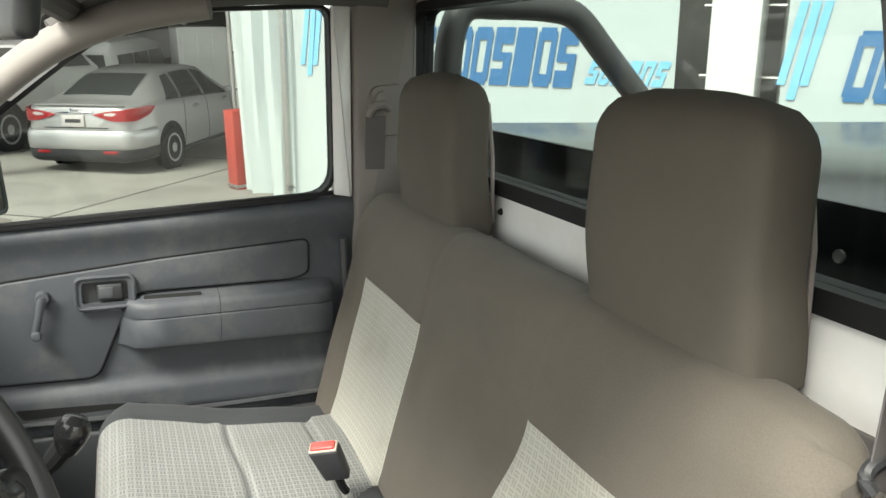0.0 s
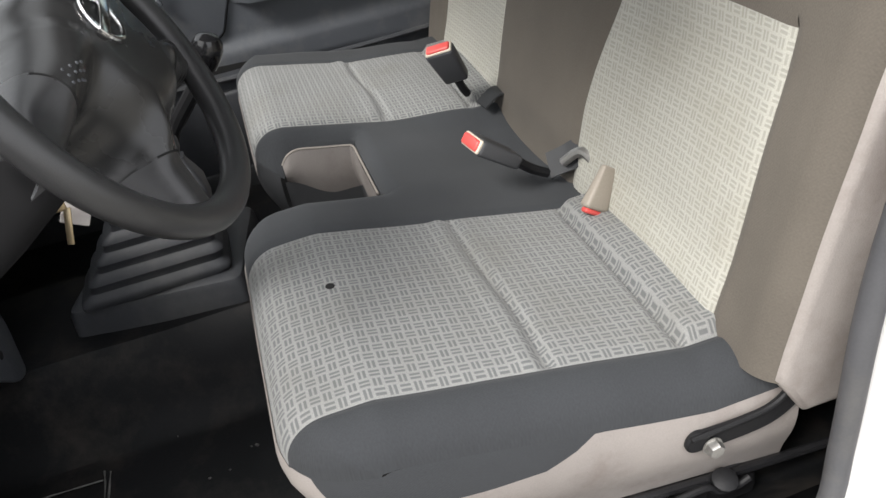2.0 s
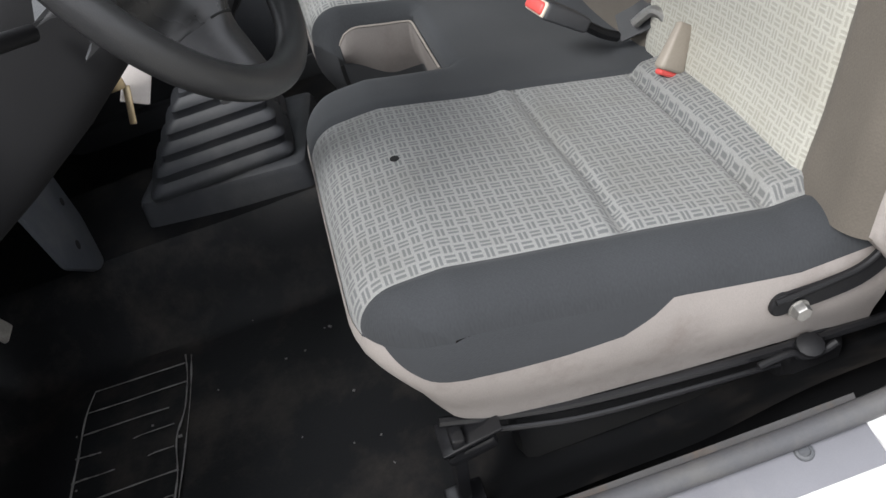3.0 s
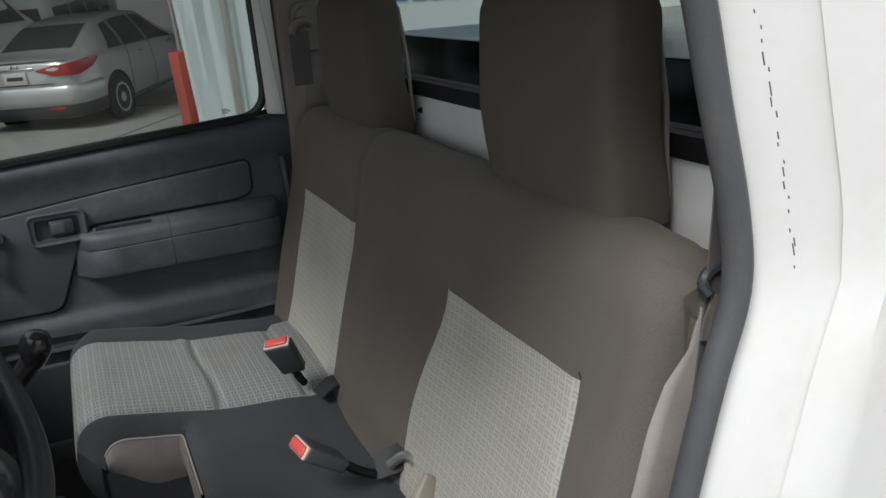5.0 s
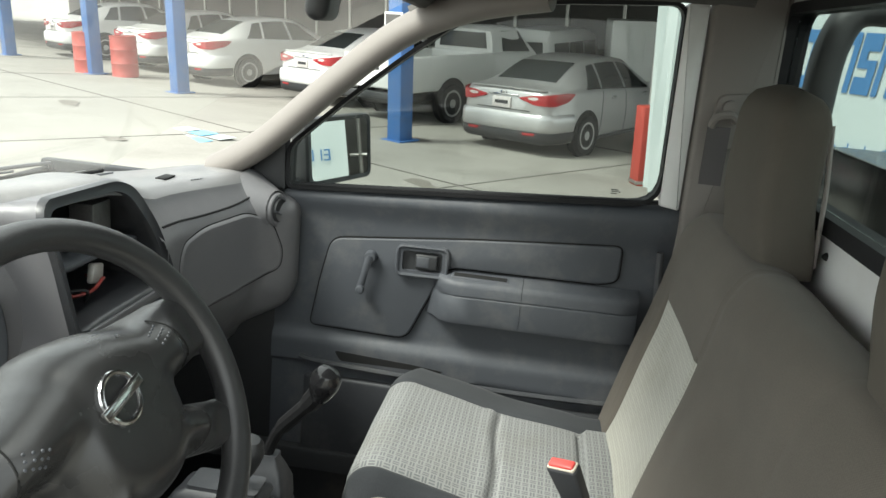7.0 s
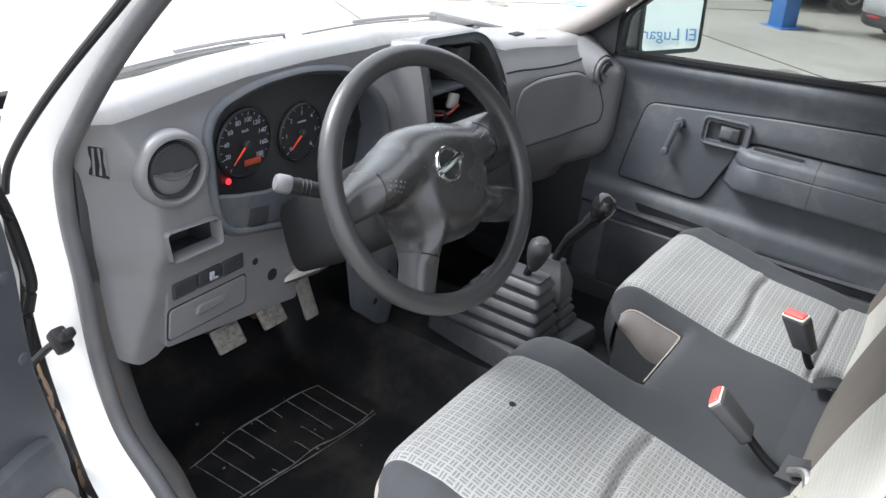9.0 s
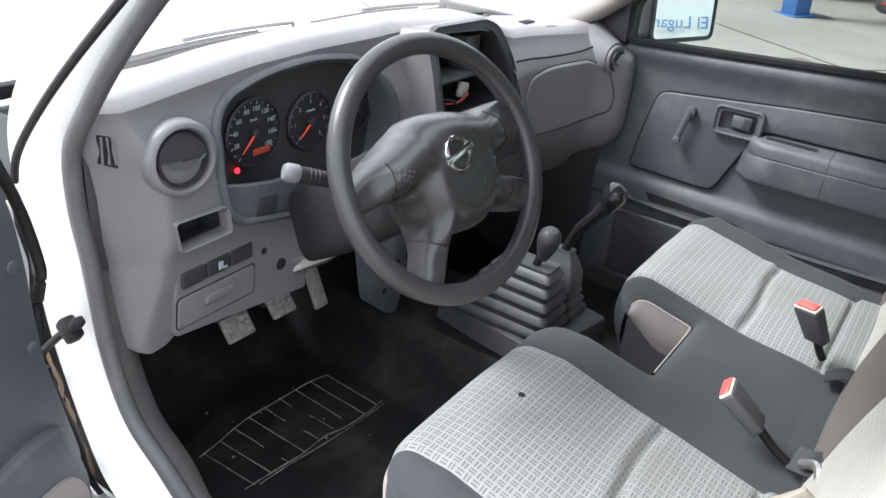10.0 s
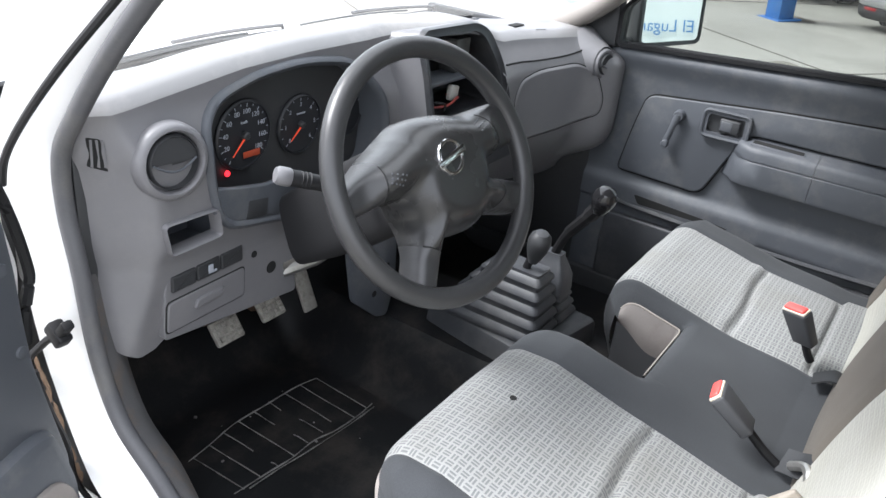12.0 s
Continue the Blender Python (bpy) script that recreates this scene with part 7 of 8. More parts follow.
def build_ground():
    def gz(u, v):
        x, y = 400 * (2 * u - 1) ** 3, 400 * (2 * v - 1) ** 3
        return x, y, ground_z(x, y)
    g = whole("ground", patch(B(), 160, 60, gz), CONCRETE, "stained pale concrete yard", "ground", kind="structure")
    b = B()
    for k in range(-6, 10):
        for v0, v1 in ((-30, 30),):
            strap(b, [yard(k * 4.0 + 1.3, v0 + 0.5 * i, 0.003) for i in range(2 * (v1 - v0) + 1)], 0.025, 0.004, U)
    for v in (-1.8, -6.1, -10.4, 3.3):
        strap(b, [yard(-28 + 0.5 * i, v, 0.003) for i in range(135)], 0.025, 0.004, V)
    part("joint", b, surface("dark_joint", (0.10, 0.09, 0.08), 0.95, vary=0.3, big=3, bump=0), g)
    # flat dark patches on the concrete, the largest beside the first column
    for u, v, r in ((0.25, 0.35, 0.42), (4.6, -2.9, 0.35), (1.2, -3.9, 0.25), (-2.4, -2.2, 0.3), (5.4, -4.4, 0.4)):
        b = B()
        c = yard(u, v, 0.0035)
        face(b, [b.verts.new(c + U * (r * (1 + 0.3 * math.sin(3 * a + u)) * math.cos(a)) + V * (0.55 * r * (1 + 0.25 * math.cos(2 * a + v)) * math.sin(a))) for a in [2 * math.pi * k / 24 for k in range(24)]])
        part("dark_patch", b, surface("dark_patch", (0.16, 0.145, 0.125), 0.8, vary=0.3, big=3, bump=0), g)
    b = B()
    c = far(9.2, 5.05, 0.004)
    for i in range(3):
        for j in range(2):
            q = c + U * (0.42 * (i - 1)) + V * (0.36 * (j - 0.5))
            rbox(b, q, (0.34, 0.26, 0.004), 0.0, 1, (0, 0, 57), mi=(i + j) % 2)
    part("painted_mark", b, [INK2, BANNER], g, "faded blue and white mark painted on the yard")


build_ground()


def column(u, v=0.0, label="blue painted steel column", h=4.6):
    c = thing("column", yard(u, v), label, "column", "blue columns")
    b = B()
    rbox(b, yard(u, v, h / 2), (0.27, 0.27, h), 0.015, 2, (0, 0, math.degrees(math.atan2(V.y, V.x))))
    part("shaft", b, BLUE, c)
    b = B()
    rbox(b, yard(u, v, 0.012), (0.42, 0.42, 0.024), 0.004, 1, (0, 0, math.degrees(math.atan2(V.y, V.x))))
    part("foot_plate", b, BLUE, c)
    return c


c1 = column(0.06, 0.06)
b = B()
q = yard(0.06, -0.10, 1.72)
rbox(b, q, (0.02, 0.36, 0.26), 0.004, 1, (0, 0, math.degrees(math.atan2(V.y, V.x))))
sg = part("small_sign", b, WHITE2, c1, "small white framed notice")
b = B()
rbox(b, yard(0.06, -0.113, 1.72), (0.006, 0.30, 0.20), 0.002, 1, (0, 0, math.degrees(math.atan2(V.y, V.x))))
part("notice_face", b, SHED, sg)
for u in (6.0, 9.45, 14.0, 19.5, -10.5):
    column(u)


def build_shed():
    s = tagged(new("shed_roof"), "long dark workshop roof over the parked cars", "roof", kind="structure")
    b = B()
    loft(b, [[yard(u, v, z) for v, z in ((-0.2, 4.55), (-0.2, 4.70), (14, 5.6), (14, 5.45))] for u in (-9.6, 40)])
    part("roof_sheet", b, SHED, s, smooth=False)
    for u in range(-8, 30, 4):
        b = B()
        loft(b, [[yard(u + du, v, z) for du, z in ((-0.06, z0), (0.06, z0), (0.06, z0 + 0.25), (-0.06, z0 + 0.25))] for v, z0 in ((-0.1, 4.3), (13.8, 5.15))])
        part("rafter", b, SHED, s, smooth=False)
    w = tagged(new("wall_shed"), "dark back wall of the workshop", "wall", kind="structure")
    b = B()
    loft(b, [[yard(u, v, z) for v, z in ((13.6, 0), (13.9, 0), (13.9, 5.5), (13.6, 5.5))] for u in (-9.6, 40)])
    part("panel", b, SHED, w, smooth=False)
    for k in range(24):
        b = B()
        rbox(b, yard(-8 + 2 * k, 13.57, 2.6), (0.08, 0.12, 5.2), 0.0, 1, (0, 0, math.degrees(math.atan2(V.y, V.x))))
        part("post", b, STEEL, w)
    # white store box by the back wall
    at0 = Vector((17.4, -2.5, ground_z(17.4, -2.5)))
    st = thing("store_box", at0, "white ribbed steel container behind the parked cars", "container")
    b = B()
    rbox(b, at0 + Vector((0, 0, 1.15)), (2.4, 3.4, 2.3), 0.02, 1)
    part("body", b, WHITE2, st)
    b = B()
    for k in range(12):
        rbox(b, at0 + Vector((-1.215, -1.6 + 0.29 * k, 1.15)), (0.04, 0.05, 2.2), 0.0, 1)
    rbox(b, at0 + Vector((-1.22, 0, 2.28)), (0.05, 3.4, 0.06), 0.0, 1)
    part("ribs", b, WHITE2, st)


build_shed()


# ---- vehicles: x ahead, y to the left, z up, on their wheels ----
def wheel_parts(parent, x, y, r, w, m, rimmat):
    out = 1 if y > 0 else -1

    def tr(bm_):
        bmesh.ops.transform(bm_, matrix=m, verts=bm_.verts[:])
        return bm_
    t = part("wheel", tr(turn(B(), [(r * 0.66, -w / 2), (r * 0.93, -w / 2), (r, -w * 0.36), (r, w * 0.36), (r * 0.93, w / 2), (r * 0.66, w / 2)], (x, y, r), (0, out, 0), 32)), BLACK, parent, "black tyre with a silver wheel cover")
    part("rim", tr(turn(B(), [(r * 0.67, w * 0.30), (r * 0.68, w * 0.52), (r * 0.62, w * 0.54), (r * 0.58, w * 0.50), (r * 0.25, w * 0.49), (r * 0.14, w * 0.54), (0.001, w * 0.55)], (x, y, r), (0, out, 0), 32)), rimmat, t)
    for k in range(10):
        a = 2 * math.pi * k / 10 + 0.2
        b = B()
        strap(b, [(x + r * 0.34 * math.cos(a), y + out * w * 0.47, r + r * 0.34 * math.sin(a)), (x + r * 0.56 * math.cos(a), y + out * w * 0.47, r + r * 0.56 * math.sin(a))], r * 0.11, 0.02, (-math.sin(a), 0, math.cos(a)))
        part("slot", tr(b), GAP, t)
    b = B()
    turn(b, [(r * 0.70, w * 0.35), (r * 0.70, w * 0.49), (r * 0.62, w * 0.49), (r * 0.60, w * 0.40)], (x, y, r), (0, out, 0), 32, cap=False)
    turn(b, [(r * 0.17, w * 0.38), (r * 0.16, w * 0.5), (0.001, w * 0.51)], (x, y, r), (0, out, 0), 16)
    part("rim_edge", tr(b), rimmat, t)


def body_loft(stations, m, mat, name, parent, label=""):
    """stations: (x, half width at the sill, waist and shoulder, their heights, half width and height of the top)."""
    rings = []
    for x, zb, w, zw, wt, zt in stations:
        h = []
        n = 7
        for k in range(n + 1):
            t = k / n
            if t < 0.5:
                s = t / 0.5
                h.append((w * (0.90 + 0.10 * math.sin(s * math.pi / 2)), zb + (zw - zb) * s))
            else:
                s = (t - 0.5) / 0.5
                h.append((w + (wt - w) * s ** 1.3, zw + (zt - zw) * math.sin(s * math.pi / 2)))
        ring = [(x, a, c) for a, c in h] + [(x, wt * 0.5, zt + 0.02), (x, 0, zt + 0.03), (x, -wt * 0.5, zt + 0.02)] + [(x, -a, c) for a, c in reversed(h)]
        rings.append([m @ Vector(p) for p in ring])
    return part(name, loft(B(), rings), mat, parent, label, angle=35)


def quad_plate(parent, m, pts, mat, name, label="", thick=0.012):
    """A pane or lamp: an outline in space, given a little depth outward."""
    b = B()
    p = [Vector(q) for q in pts]
    n = (p[1] - p[0]).cross(p[2] - p[0]).normalized()
    a = [b.verts.new(m @ q) for q in p]
    c = [b.verts.new(m @ (q + n * thick)) for q in p]
    face(b, list(reversed(a)))
    face(b, c)
    for i in range(len(p)):
        face(b, (a[i - 1], a[i], c[i], c[i - 1]))
    return part(name, b, mat, parent, label, smooth=False)


SED = dict(
    zs=[(-1.0, 0.36), (-0.9, 0.27), (-0.6, 0.22), (2.9, 0.22), (3.3, 0.28), (3.46, 0.40)],
    wm=[(-1.0, 0.60), (-0.97, 0.71), (-0.90, 0.80), (-0.78, 0.865), (-0.55, 0.90), (0.0, 0.91), (2.4, 0.91), (2.9, 0.88), (3.25, 0.79), (3.40, 0.66), (3.46, 0.52)],
    zb=[(-1.0, 0.95), (-0.9, 1.00), (-0.4, 1.035), (0.3, 1.02), (1.0, 0.985), (2.2, 0.935), (2.5, 0.91), (3.2, 0.76), (3.46, 0.60)],
    zt=[(-1.0, 0.985), (-0.95, 1.035), (-0.85, 1.055), (-0.6, 1.075), (-0.48, 1.10), (-0.25, 1.20), (0.0, 1.315), (0.25, 1.40), (0.6, 1.455), (1.0, 1.475), (1.4, 1.455), (1.65, 1.39), (1.95, 1.24), (2.3, 1.05), (2.5, 0.965), (2.8, 0.915), (3.2, 0.83), (3.40, 0.73), (3.46, 0.64)],
    wr=[(-1.0, 0.56), (-0.9, 0.66), (-0.6, 0.70), (-0.45, 0.66), (-0.1, 0.585), (0.4, 0.545), (1.0, 0.56), (1.5, 0.56), (1.9, 0.61), (2.4, 0.70), (2.9, 0.68), (3.3, 0.60), (3.46, 0.44)])


def sedan(m, paint, label, group="parked cars", detail=True):
    """A four-door saloon; its rear axle stands at the origin of m."""
    car = thing("sedan_car", m.translation, label, "car", group)
    soft = {k: [tuple(p)[:2] for p in spline([(a, b_, 0) for a, b_ in v], 4)] for k, v in SED.items()}
    tb = lambda k, x: lerp_table(soft[k], x)

    def low(x):
        w, s, b_ = tb("wm", x), tb("zs", x), tb("zb", x)
        h = b_ - s
        return [(0.0, s), (w * 0.80, s), (w * 0.94, s + 0.02), (w * 0.975, s + 0.12 * h), (w * 0.995, s + 0.30 * h), (w, s + 0.48 * h), (w * 0.997, s + 0.62 * h),
                (w * 0.982, s + 0.72 * h), (w * 0.985, s + 0.78 * h), (w * 0.965, s + 0.92 * h), (w * 0.93, b_)]

    def up(x, t):
        """The flank of the cabin, from the waist (0) to the roof's edge (1)."""
        w, b_, z, r = tb("wm", x) * 0.93, tb("zb", x), tb("zt", x), tb("wr", x)
        return w + (r - w) * (t ** 1.25), b_ + (z - 0.02 - b_) * t

    def ring(x):
        half = low(x) + [up(x, t) for t in (0.12, 0.3, 0.5, 0.7, 0.86, 0.95)]
        r, z = tb("wr", x), tb("zt", x)
        half += [(r * 0.97, z - 0.010), (r * 0.85, z), (r * 0.5, z + 0.010), (0.0, z + 0.014)]
        return [(x, y, q) for y, q in half] + [(x, -y, q) for y, q in half[-2:0:-1]]
    xs = [-1.0, -0.985, -0.96, -0.93] + [-0.88 + 0.08 * k for k in range(53)] + [3.38, 3.43, 3.46]
    b = loft(B(), [ring(x) for x in xs])
    bmesh.ops.transform(b, matrix=m, verts=b.verts[:])
    part("body", b, paint, car, "painted body", angle=50)

    def put(bm_, nm, mat, parent=car, lab=""):
        bmesh.ops.transform(bm_, matrix=m, verts=bm_.verts[:])
        return part(nm, bm_, mat, parent, lab, angle=50)

    def wrap(path, prof, nm, mat, parent=car, lab=""):
        """A strip along a line in plan; prof(u) gives its (outward, height) points."""
        line = spline([(x, y, 0) for x, y in path], 4)
        n = len(line) - 1
        rows = []
        for i, p in enumerate(line):
            d = (line[min(i + 1, n)] - line[max(i - 1, 0)]).normalized()
            o = Vector((-d.y, d.x, 0)) if path[0][1] < path[-1][1] else Vector((d.y, -d.x, 0))
            rows.append([(p.x + o.x * off, p.y + o.y * off, z) for off, z in prof(i / n)])
        k = len(rows[0]) - 1
        return put(patch(B(), n, k, lambda u, v: rows[round(u * n)][round(v * k)]), nm, mat, parent, lab)

    corner = [(-0.985, 0.71), (-0.91, 0.80), (-0.79, 0.865), (-0.60, 0.898), (-0.42, 0.908)]
    for s in (1, -1):
        wall = lambda x, t, o=0.0: (x, s * (up(x, t)[0] + 0.008 + o), up(x, t)[1])
        for nm, x0, x1, x2, x3 in (("side_window", 0.50, 1.22, 0.60, 1.20), ("side_window", 1.29, 2.16, 1.27, 1.66), ("quarter_window", 0.03, 0.44, 0.34, 0.54)):
            put(patch(B(), 12, 6, lambda u, v: wall(x0 + (x1 - x0) * u + ((x2 - x0) * (1 - u) + (x3 - x1) * u) * v, 0.05 + 0.83 * v)), nm, CARGLASS)
        if detail:
            put(tube(B(), [wall(0.02 + 0.135 * k, 0.025, 0.002) for k in range(17)], 0.008, 5), "waist_trim", GAP)
        path = [(-1.012, s * 0.30), (-1.008, s * 0.50)] + [(x - 0.006, s * (y + 0.002)) for x, y in corner]
        lo = lambda u: lerp_table([(0, 0.915), (0.22, 0.83), (0.6, 0.82), (0.85, 0.88), (1, 0.985)], u)
        hi = lambda u: lerp_table([(0, 0.93), (0.22, 0.98), (0.6, 1.005), (0.85, 1.012), (1, 1.0)], u)
        lm = wrap(path, lambda u: [(-0.01, hi(u)), (0.012, hi(u) - 0.006), (0.016, (lo(u) + hi(u)) / 2), (0.012, lo(u) + 0.006), (-0.01, lo(u))], "tail_lamp", LAMPRED, car, "red and clear tail lamp")
        ins = [(-1.010, s * 0.47), (-1.006, s * 0.58), (-0.99, s * 0.70)]
        wrap(ins, lambda u: [(0.016, 0.955 - 0.015 * abs(2 * u - 1)), (0.0185, 0.93), (0.016, 0.905 + 0.01 * abs(2 * u - 1))], "clear_lens", LAMPCLR, lm)
        bp = [(-1.03, s * 0.0), (-1.03, s * 0.35), (-1.015, s * 0.60)] + [(x - 0.008, s * (y + 0.004)) for x, y in corner]
        wrap(bp, lambda u: [(0.0, 0.70), (0.025, 0.675), (0.040, 0.61), (0.040, 0.52), (0.030, 0.44), (0.0, 0.42)], "bumper", paint)
        wrap(bp, lambda u: [(-0.01, 0.43), (0.028, 0.425), (0.030, 0.36), (0.012, 0.29), (-0.04, 0.25)], "bumper_valance", DARK, car, "black lower bumper")
        wrap([(-1.035, s * 0.42), (-1.03, s * 0.52), (-1.015, s * 0.62)], lambda u: [(0.03, 0.42), (0.034, 0.40), (0.03, 0.38)], "reflector", LAMPRED)
        wrap([(-0.985, s * 0.0), (-0.975, s * 0.4), (-0.94, s * 0.62), (-0.88, s * 0.70)], lambda u: [(-0.07, 1.062), (0.0, 1.075 - 0.02 * u), (0.022, 1.070 - 0.02 * u), (0.02, 1.055 - 0.02 * u), (0.0, 1.045 - 0.02 * u)], "spoiler_lip", paint)
        if detail:
            for x in (0.86, 1.93):
                put(rbox(B(), (x, s * 0.905, 0.855), (0.19, 0.035, 0.028), 0.010), "door_handle", paint)
                put(rbox(B(), (x + 0.02, s * 0.892, 0.855), (0.13, 0.02, 0.05), 0.012), "handle_recess", GAP)
            side_line = lambda x, dx: [(x + dx * k / 8, s * (y + 0.001), z) for k, (y, z) in enumerate(low(x)[2:])]
            for x, dx in ((0.42, 0.10), (1.25, 0.02), (2.2, 0.0)):
                put(tube(B(), side_line(x, dx), 0.005, 5), "door_gap", GAP)
            put(rbox(B(), (2.02, s * 0.97, 1.0), (0.11, 0.16, 0.11), 0.035, 3), "door_mirror", paint)
            put(rbox(B(), (1.2, s * 0.885, 0.245), (2.0, 0.05, 0.06), 0.015), "sill_strip", DARK)
        for x in (0.0, 2.65):
            put(turn(B(), [(0.385, -0.03), (0.385, 0.008), (0.365, 0.014), (0.345, 0.006), (0.001, 0.003)], (x, s * 0.905, 0.335), (0, s, 0), 36), "wheel_arch", GAP)
            wheel_parts(car, x, s * 0.835, 0.318, 0.20, m, COVER)
    top = lambda x, y: (x, y, tb("zt", x) + 0.006 + 0.012 * (1 - (y / 0.6) ** 2))
    put(patch(B(), 12, 10, lambda u, v: top(-0.42 + 0.62 * u, (2 * v - 1) * (0.58 - 0.09 * u - 0.03 * (1 - u) * (2 * v - 1) ** 2))), "rear_window", CARGLASS, car, "dark rear window")
    put(patch(B(), 12, 10, lambda u, v: top(2.40 - 0.80 * u, (2 * v - 1) * (0.62 - 0.08 * u))), "windscreen", CARGLASS)
    pl = put(rbox(B(), (-1.012, 0.02, 0.835), (0.03, 0.34, 0.165), 0.006), "number_plate", LAMPCLR, car, "pale number plate with dark bars")
    put(rbox(B(), (-1.029, 0.02, 0.835), (0.004, 0.24, 0.05), 0.0), "plate_bar", DARK, pl)
    put(rbox(B(), (-1.010, 0.0, 0.955), (0.03, 0.56, 0.022), 0.006), "chrome_strip", CHROME, car)
    put(rbox(B(), (-1.016, 0.0, 0.99), (0.02, 0.11, 0.045), 0.012, 3), "badge", CHROME, car)
    put(tube(B(), [(-1.004, -0.50 + 0.1 * k, 0.735) for k in range(11)], 0.006, 5), "lid_gap", GAP, car)
    return car


def pickup(m, paint, label):
    """A white pickup seen from behind; its rear axle stands at the origin of m."""
    car = thing("pickup_truck", m.translation, label, "pickup truck", "parked cars")
    b = B()
    rbox(b, (0.10, 0.80, 0.92), (2.45, 0.10, 0.62), 0.04, 3)
    rbox(b, (0.10, -0.80, 0.92), (2.45, 0.10, 0.62), 0.04, 3)
    rbox(b, (1.28, 0, 0.92), (0.06, 1.6, 0.62), 0.02, 2)
    rbox(b, (0.10, 0, 0.66), (2.40, 1.6, 0.06), 0.01, 1)
    bmesh.ops.transform(b, matrix=m, verts=b.verts[:])
    part("cargo_bed", b, paint, car)
    b = B()
    rbox(b, (-1.13, 0, 0.93), (0.07, 1.52, 0.58), 0.03, 3)
    bmesh.ops.transform(b, matrix=m, verts=b.verts[:])
    tg = part("tailgate", b, paint, car)
    b = B()
    rbox(b, (-1.175, 0, 1.0), (0.02, 0.22, 0.07), 0.008)
    bmesh.ops.transform(b, matrix=m, verts=b.verts[:])
    part("handle", b, DARK, tg)
    body_loft([(1.32, 0.55, 0.82, 0.9, 0.72, 1.22), (1.5, 0.5, 0.84, 0.9, 0.76, 1.24), (2.6, 0.5, 0.84, 0.9, 0.76, 1.22), (2.9, 0.5, 0.84, 0.88, 0.74, 1.12), (3.7, 0.5, 0.83, 0.85, 0.70, 1.05), (3.95, 0.55, 0.76, 0.8, 0.6, 0.95)], m, paint, "body", car)
    body_loft([(1.34, 1.15, 0.74, 1.25, 0.66, 1.62), (1.5, 1.15, 0.75, 1.25, 0.64, 1.70), (2.2, 1.12, 0.76, 1.22, 0.62, 1.70), (2.85, 1.1, 0.76, 1.16, 0.66, 1.22)], m, paint, "cabin", car)
    quad_plate(car, m, [(1.335, -0.60, 1.30), (1.335, 0.60, 1.30), (1.345, 0.55, 1.60), (1.345, -0.55, 1.60)][::-1], CARGLASS, "rear_window", "", 0.02)
    for s in (1, -1):
        p = [(1.65, s * 0.765, 1.25), (2.55, s * 0.775, 1.22), (2.25, s * 0.655, 1.63), (1.65, s * 0.665, 1.63)]
        quad_plate(car, m, p if s < 0 else list(reversed(p)), CARGLASS, "side_window", "", 0.02)
        b = B()
        rbox(b, (-1.14, s * 0.80, 0.93), (0.05, 0.10, 0.40), 0.015, 2)
        bmesh.ops.transform(b, matrix=m, verts=b.verts[:])
        part("tail_lamp", b, LAMPRED, car, "red upright tail lamp")
        for x in (0.0, 2.95):
            b = B()
            turn(b, [(0.43, -0.02), (0.43, 0.008), (0.001, 0.008)], (x, s * 0.85, 0.40), (0, s, 0), 28)
            bmesh.ops.transform(b, matrix=m, verts=b.verts[:])
            part("wheel_arch", b, GAP, car)
            wheel_parts(car, x, s * 0.77, 0.36, 0.22, m, COVER)
    b = B()
    rbox(b, (-1.22, 0, 0.52), (0.14, 1.5, 0.14), 0.03, 2)
    rbox(b, (0.5, 0, 0.45), (3.2, 0.9, 0.16), 0.03, 1)
    bmesh.ops.transform(b, matrix=m, verts=b.verts[:])
    part("rear_bumper", b, DARK, car)
    return car


def van(m, paint, label):
    car = thing("van", m.translation, label, "van", "parked cars")
    body_loft([(-0.95, 0.45, 0.78, 0.9, 0.70, 1.80), (-0.85, 0.40, 0.84, 0.95, 0.72, 1.98), (1.5, 0.40, 0.85, 0.95, 0.73, 2.0), (2.4, 0.42, 0.85, 0.95, 0.68, 1.85), (2.95, 0.45, 0.82, 0.9, 0.6, 1.2), (3.2, 0.5, 0.74, 0.8, 0.5, 0.95)], m, paint, "body", car)
    quad_plate(car, m, [(-0.95, -0.64, 1.32), (-0.95, 0.64, 1.32), (-0.93, 0.60, 1.74), (-0.93, -0.60, 1.74)][::-1], CARGLASS, "rear_window", "dark rear window", 0.03)
    for s in (1, -1):
        for x0, x1 in ((-0.7, 0.2), (0.3, 1.2), (1.3, 2.1)):
            p = [(x0, s * 0.835, 1.30), (x1, s * 0.835, 1.30), (x1, s * 0.775, 1.72), (x0, s * 0.775, 1.72)]
            quad_plate(car, m, p if s < 0 else list(reversed(p)), CARGLASS, "side_window", "", 0.025)
        p = [(-0.96, s * 0.62, 0.90), (-0.96, s * 0.76, 0.90), (-0.96, s * 0.74, 1.25), (-0.96, s * 0.64, 1.25)]
        quad_plate(car, m, p if s > 0 else list(reversed(p)), LAMPRED, "tail_lamp", "", 0.02)
        for x in (0.0, 2.5):
            wheel_parts(car, x, s * 0.75, 0.32, 0.19, m, COVER)
    return car




def parked(x, y, deg, half, size=1.0):
    """A pose that sets the right rear wheel on the given spot."""
    return Matrix.Translation(far(x, y)) @ Matrix.Rotation(radians(deg), 4, "Z") @ Matrix.Scale(size, 4) @ Matrix.Translation((0, half, 0))


sedan(parked(11.47, -0.22, -32, 0.86, 0.97), SILVER, "silver four-door sedan parked tail outward under the roof")
pickup(parked(13.95, 2.18, -32, 0.80, 1.0), WHITE2, "white pickup truck parked beside the silver sedan")
van(parked(17.2, 0.1, -20, 0.80, 0.95), WHITE2, "white van parked in the second row")
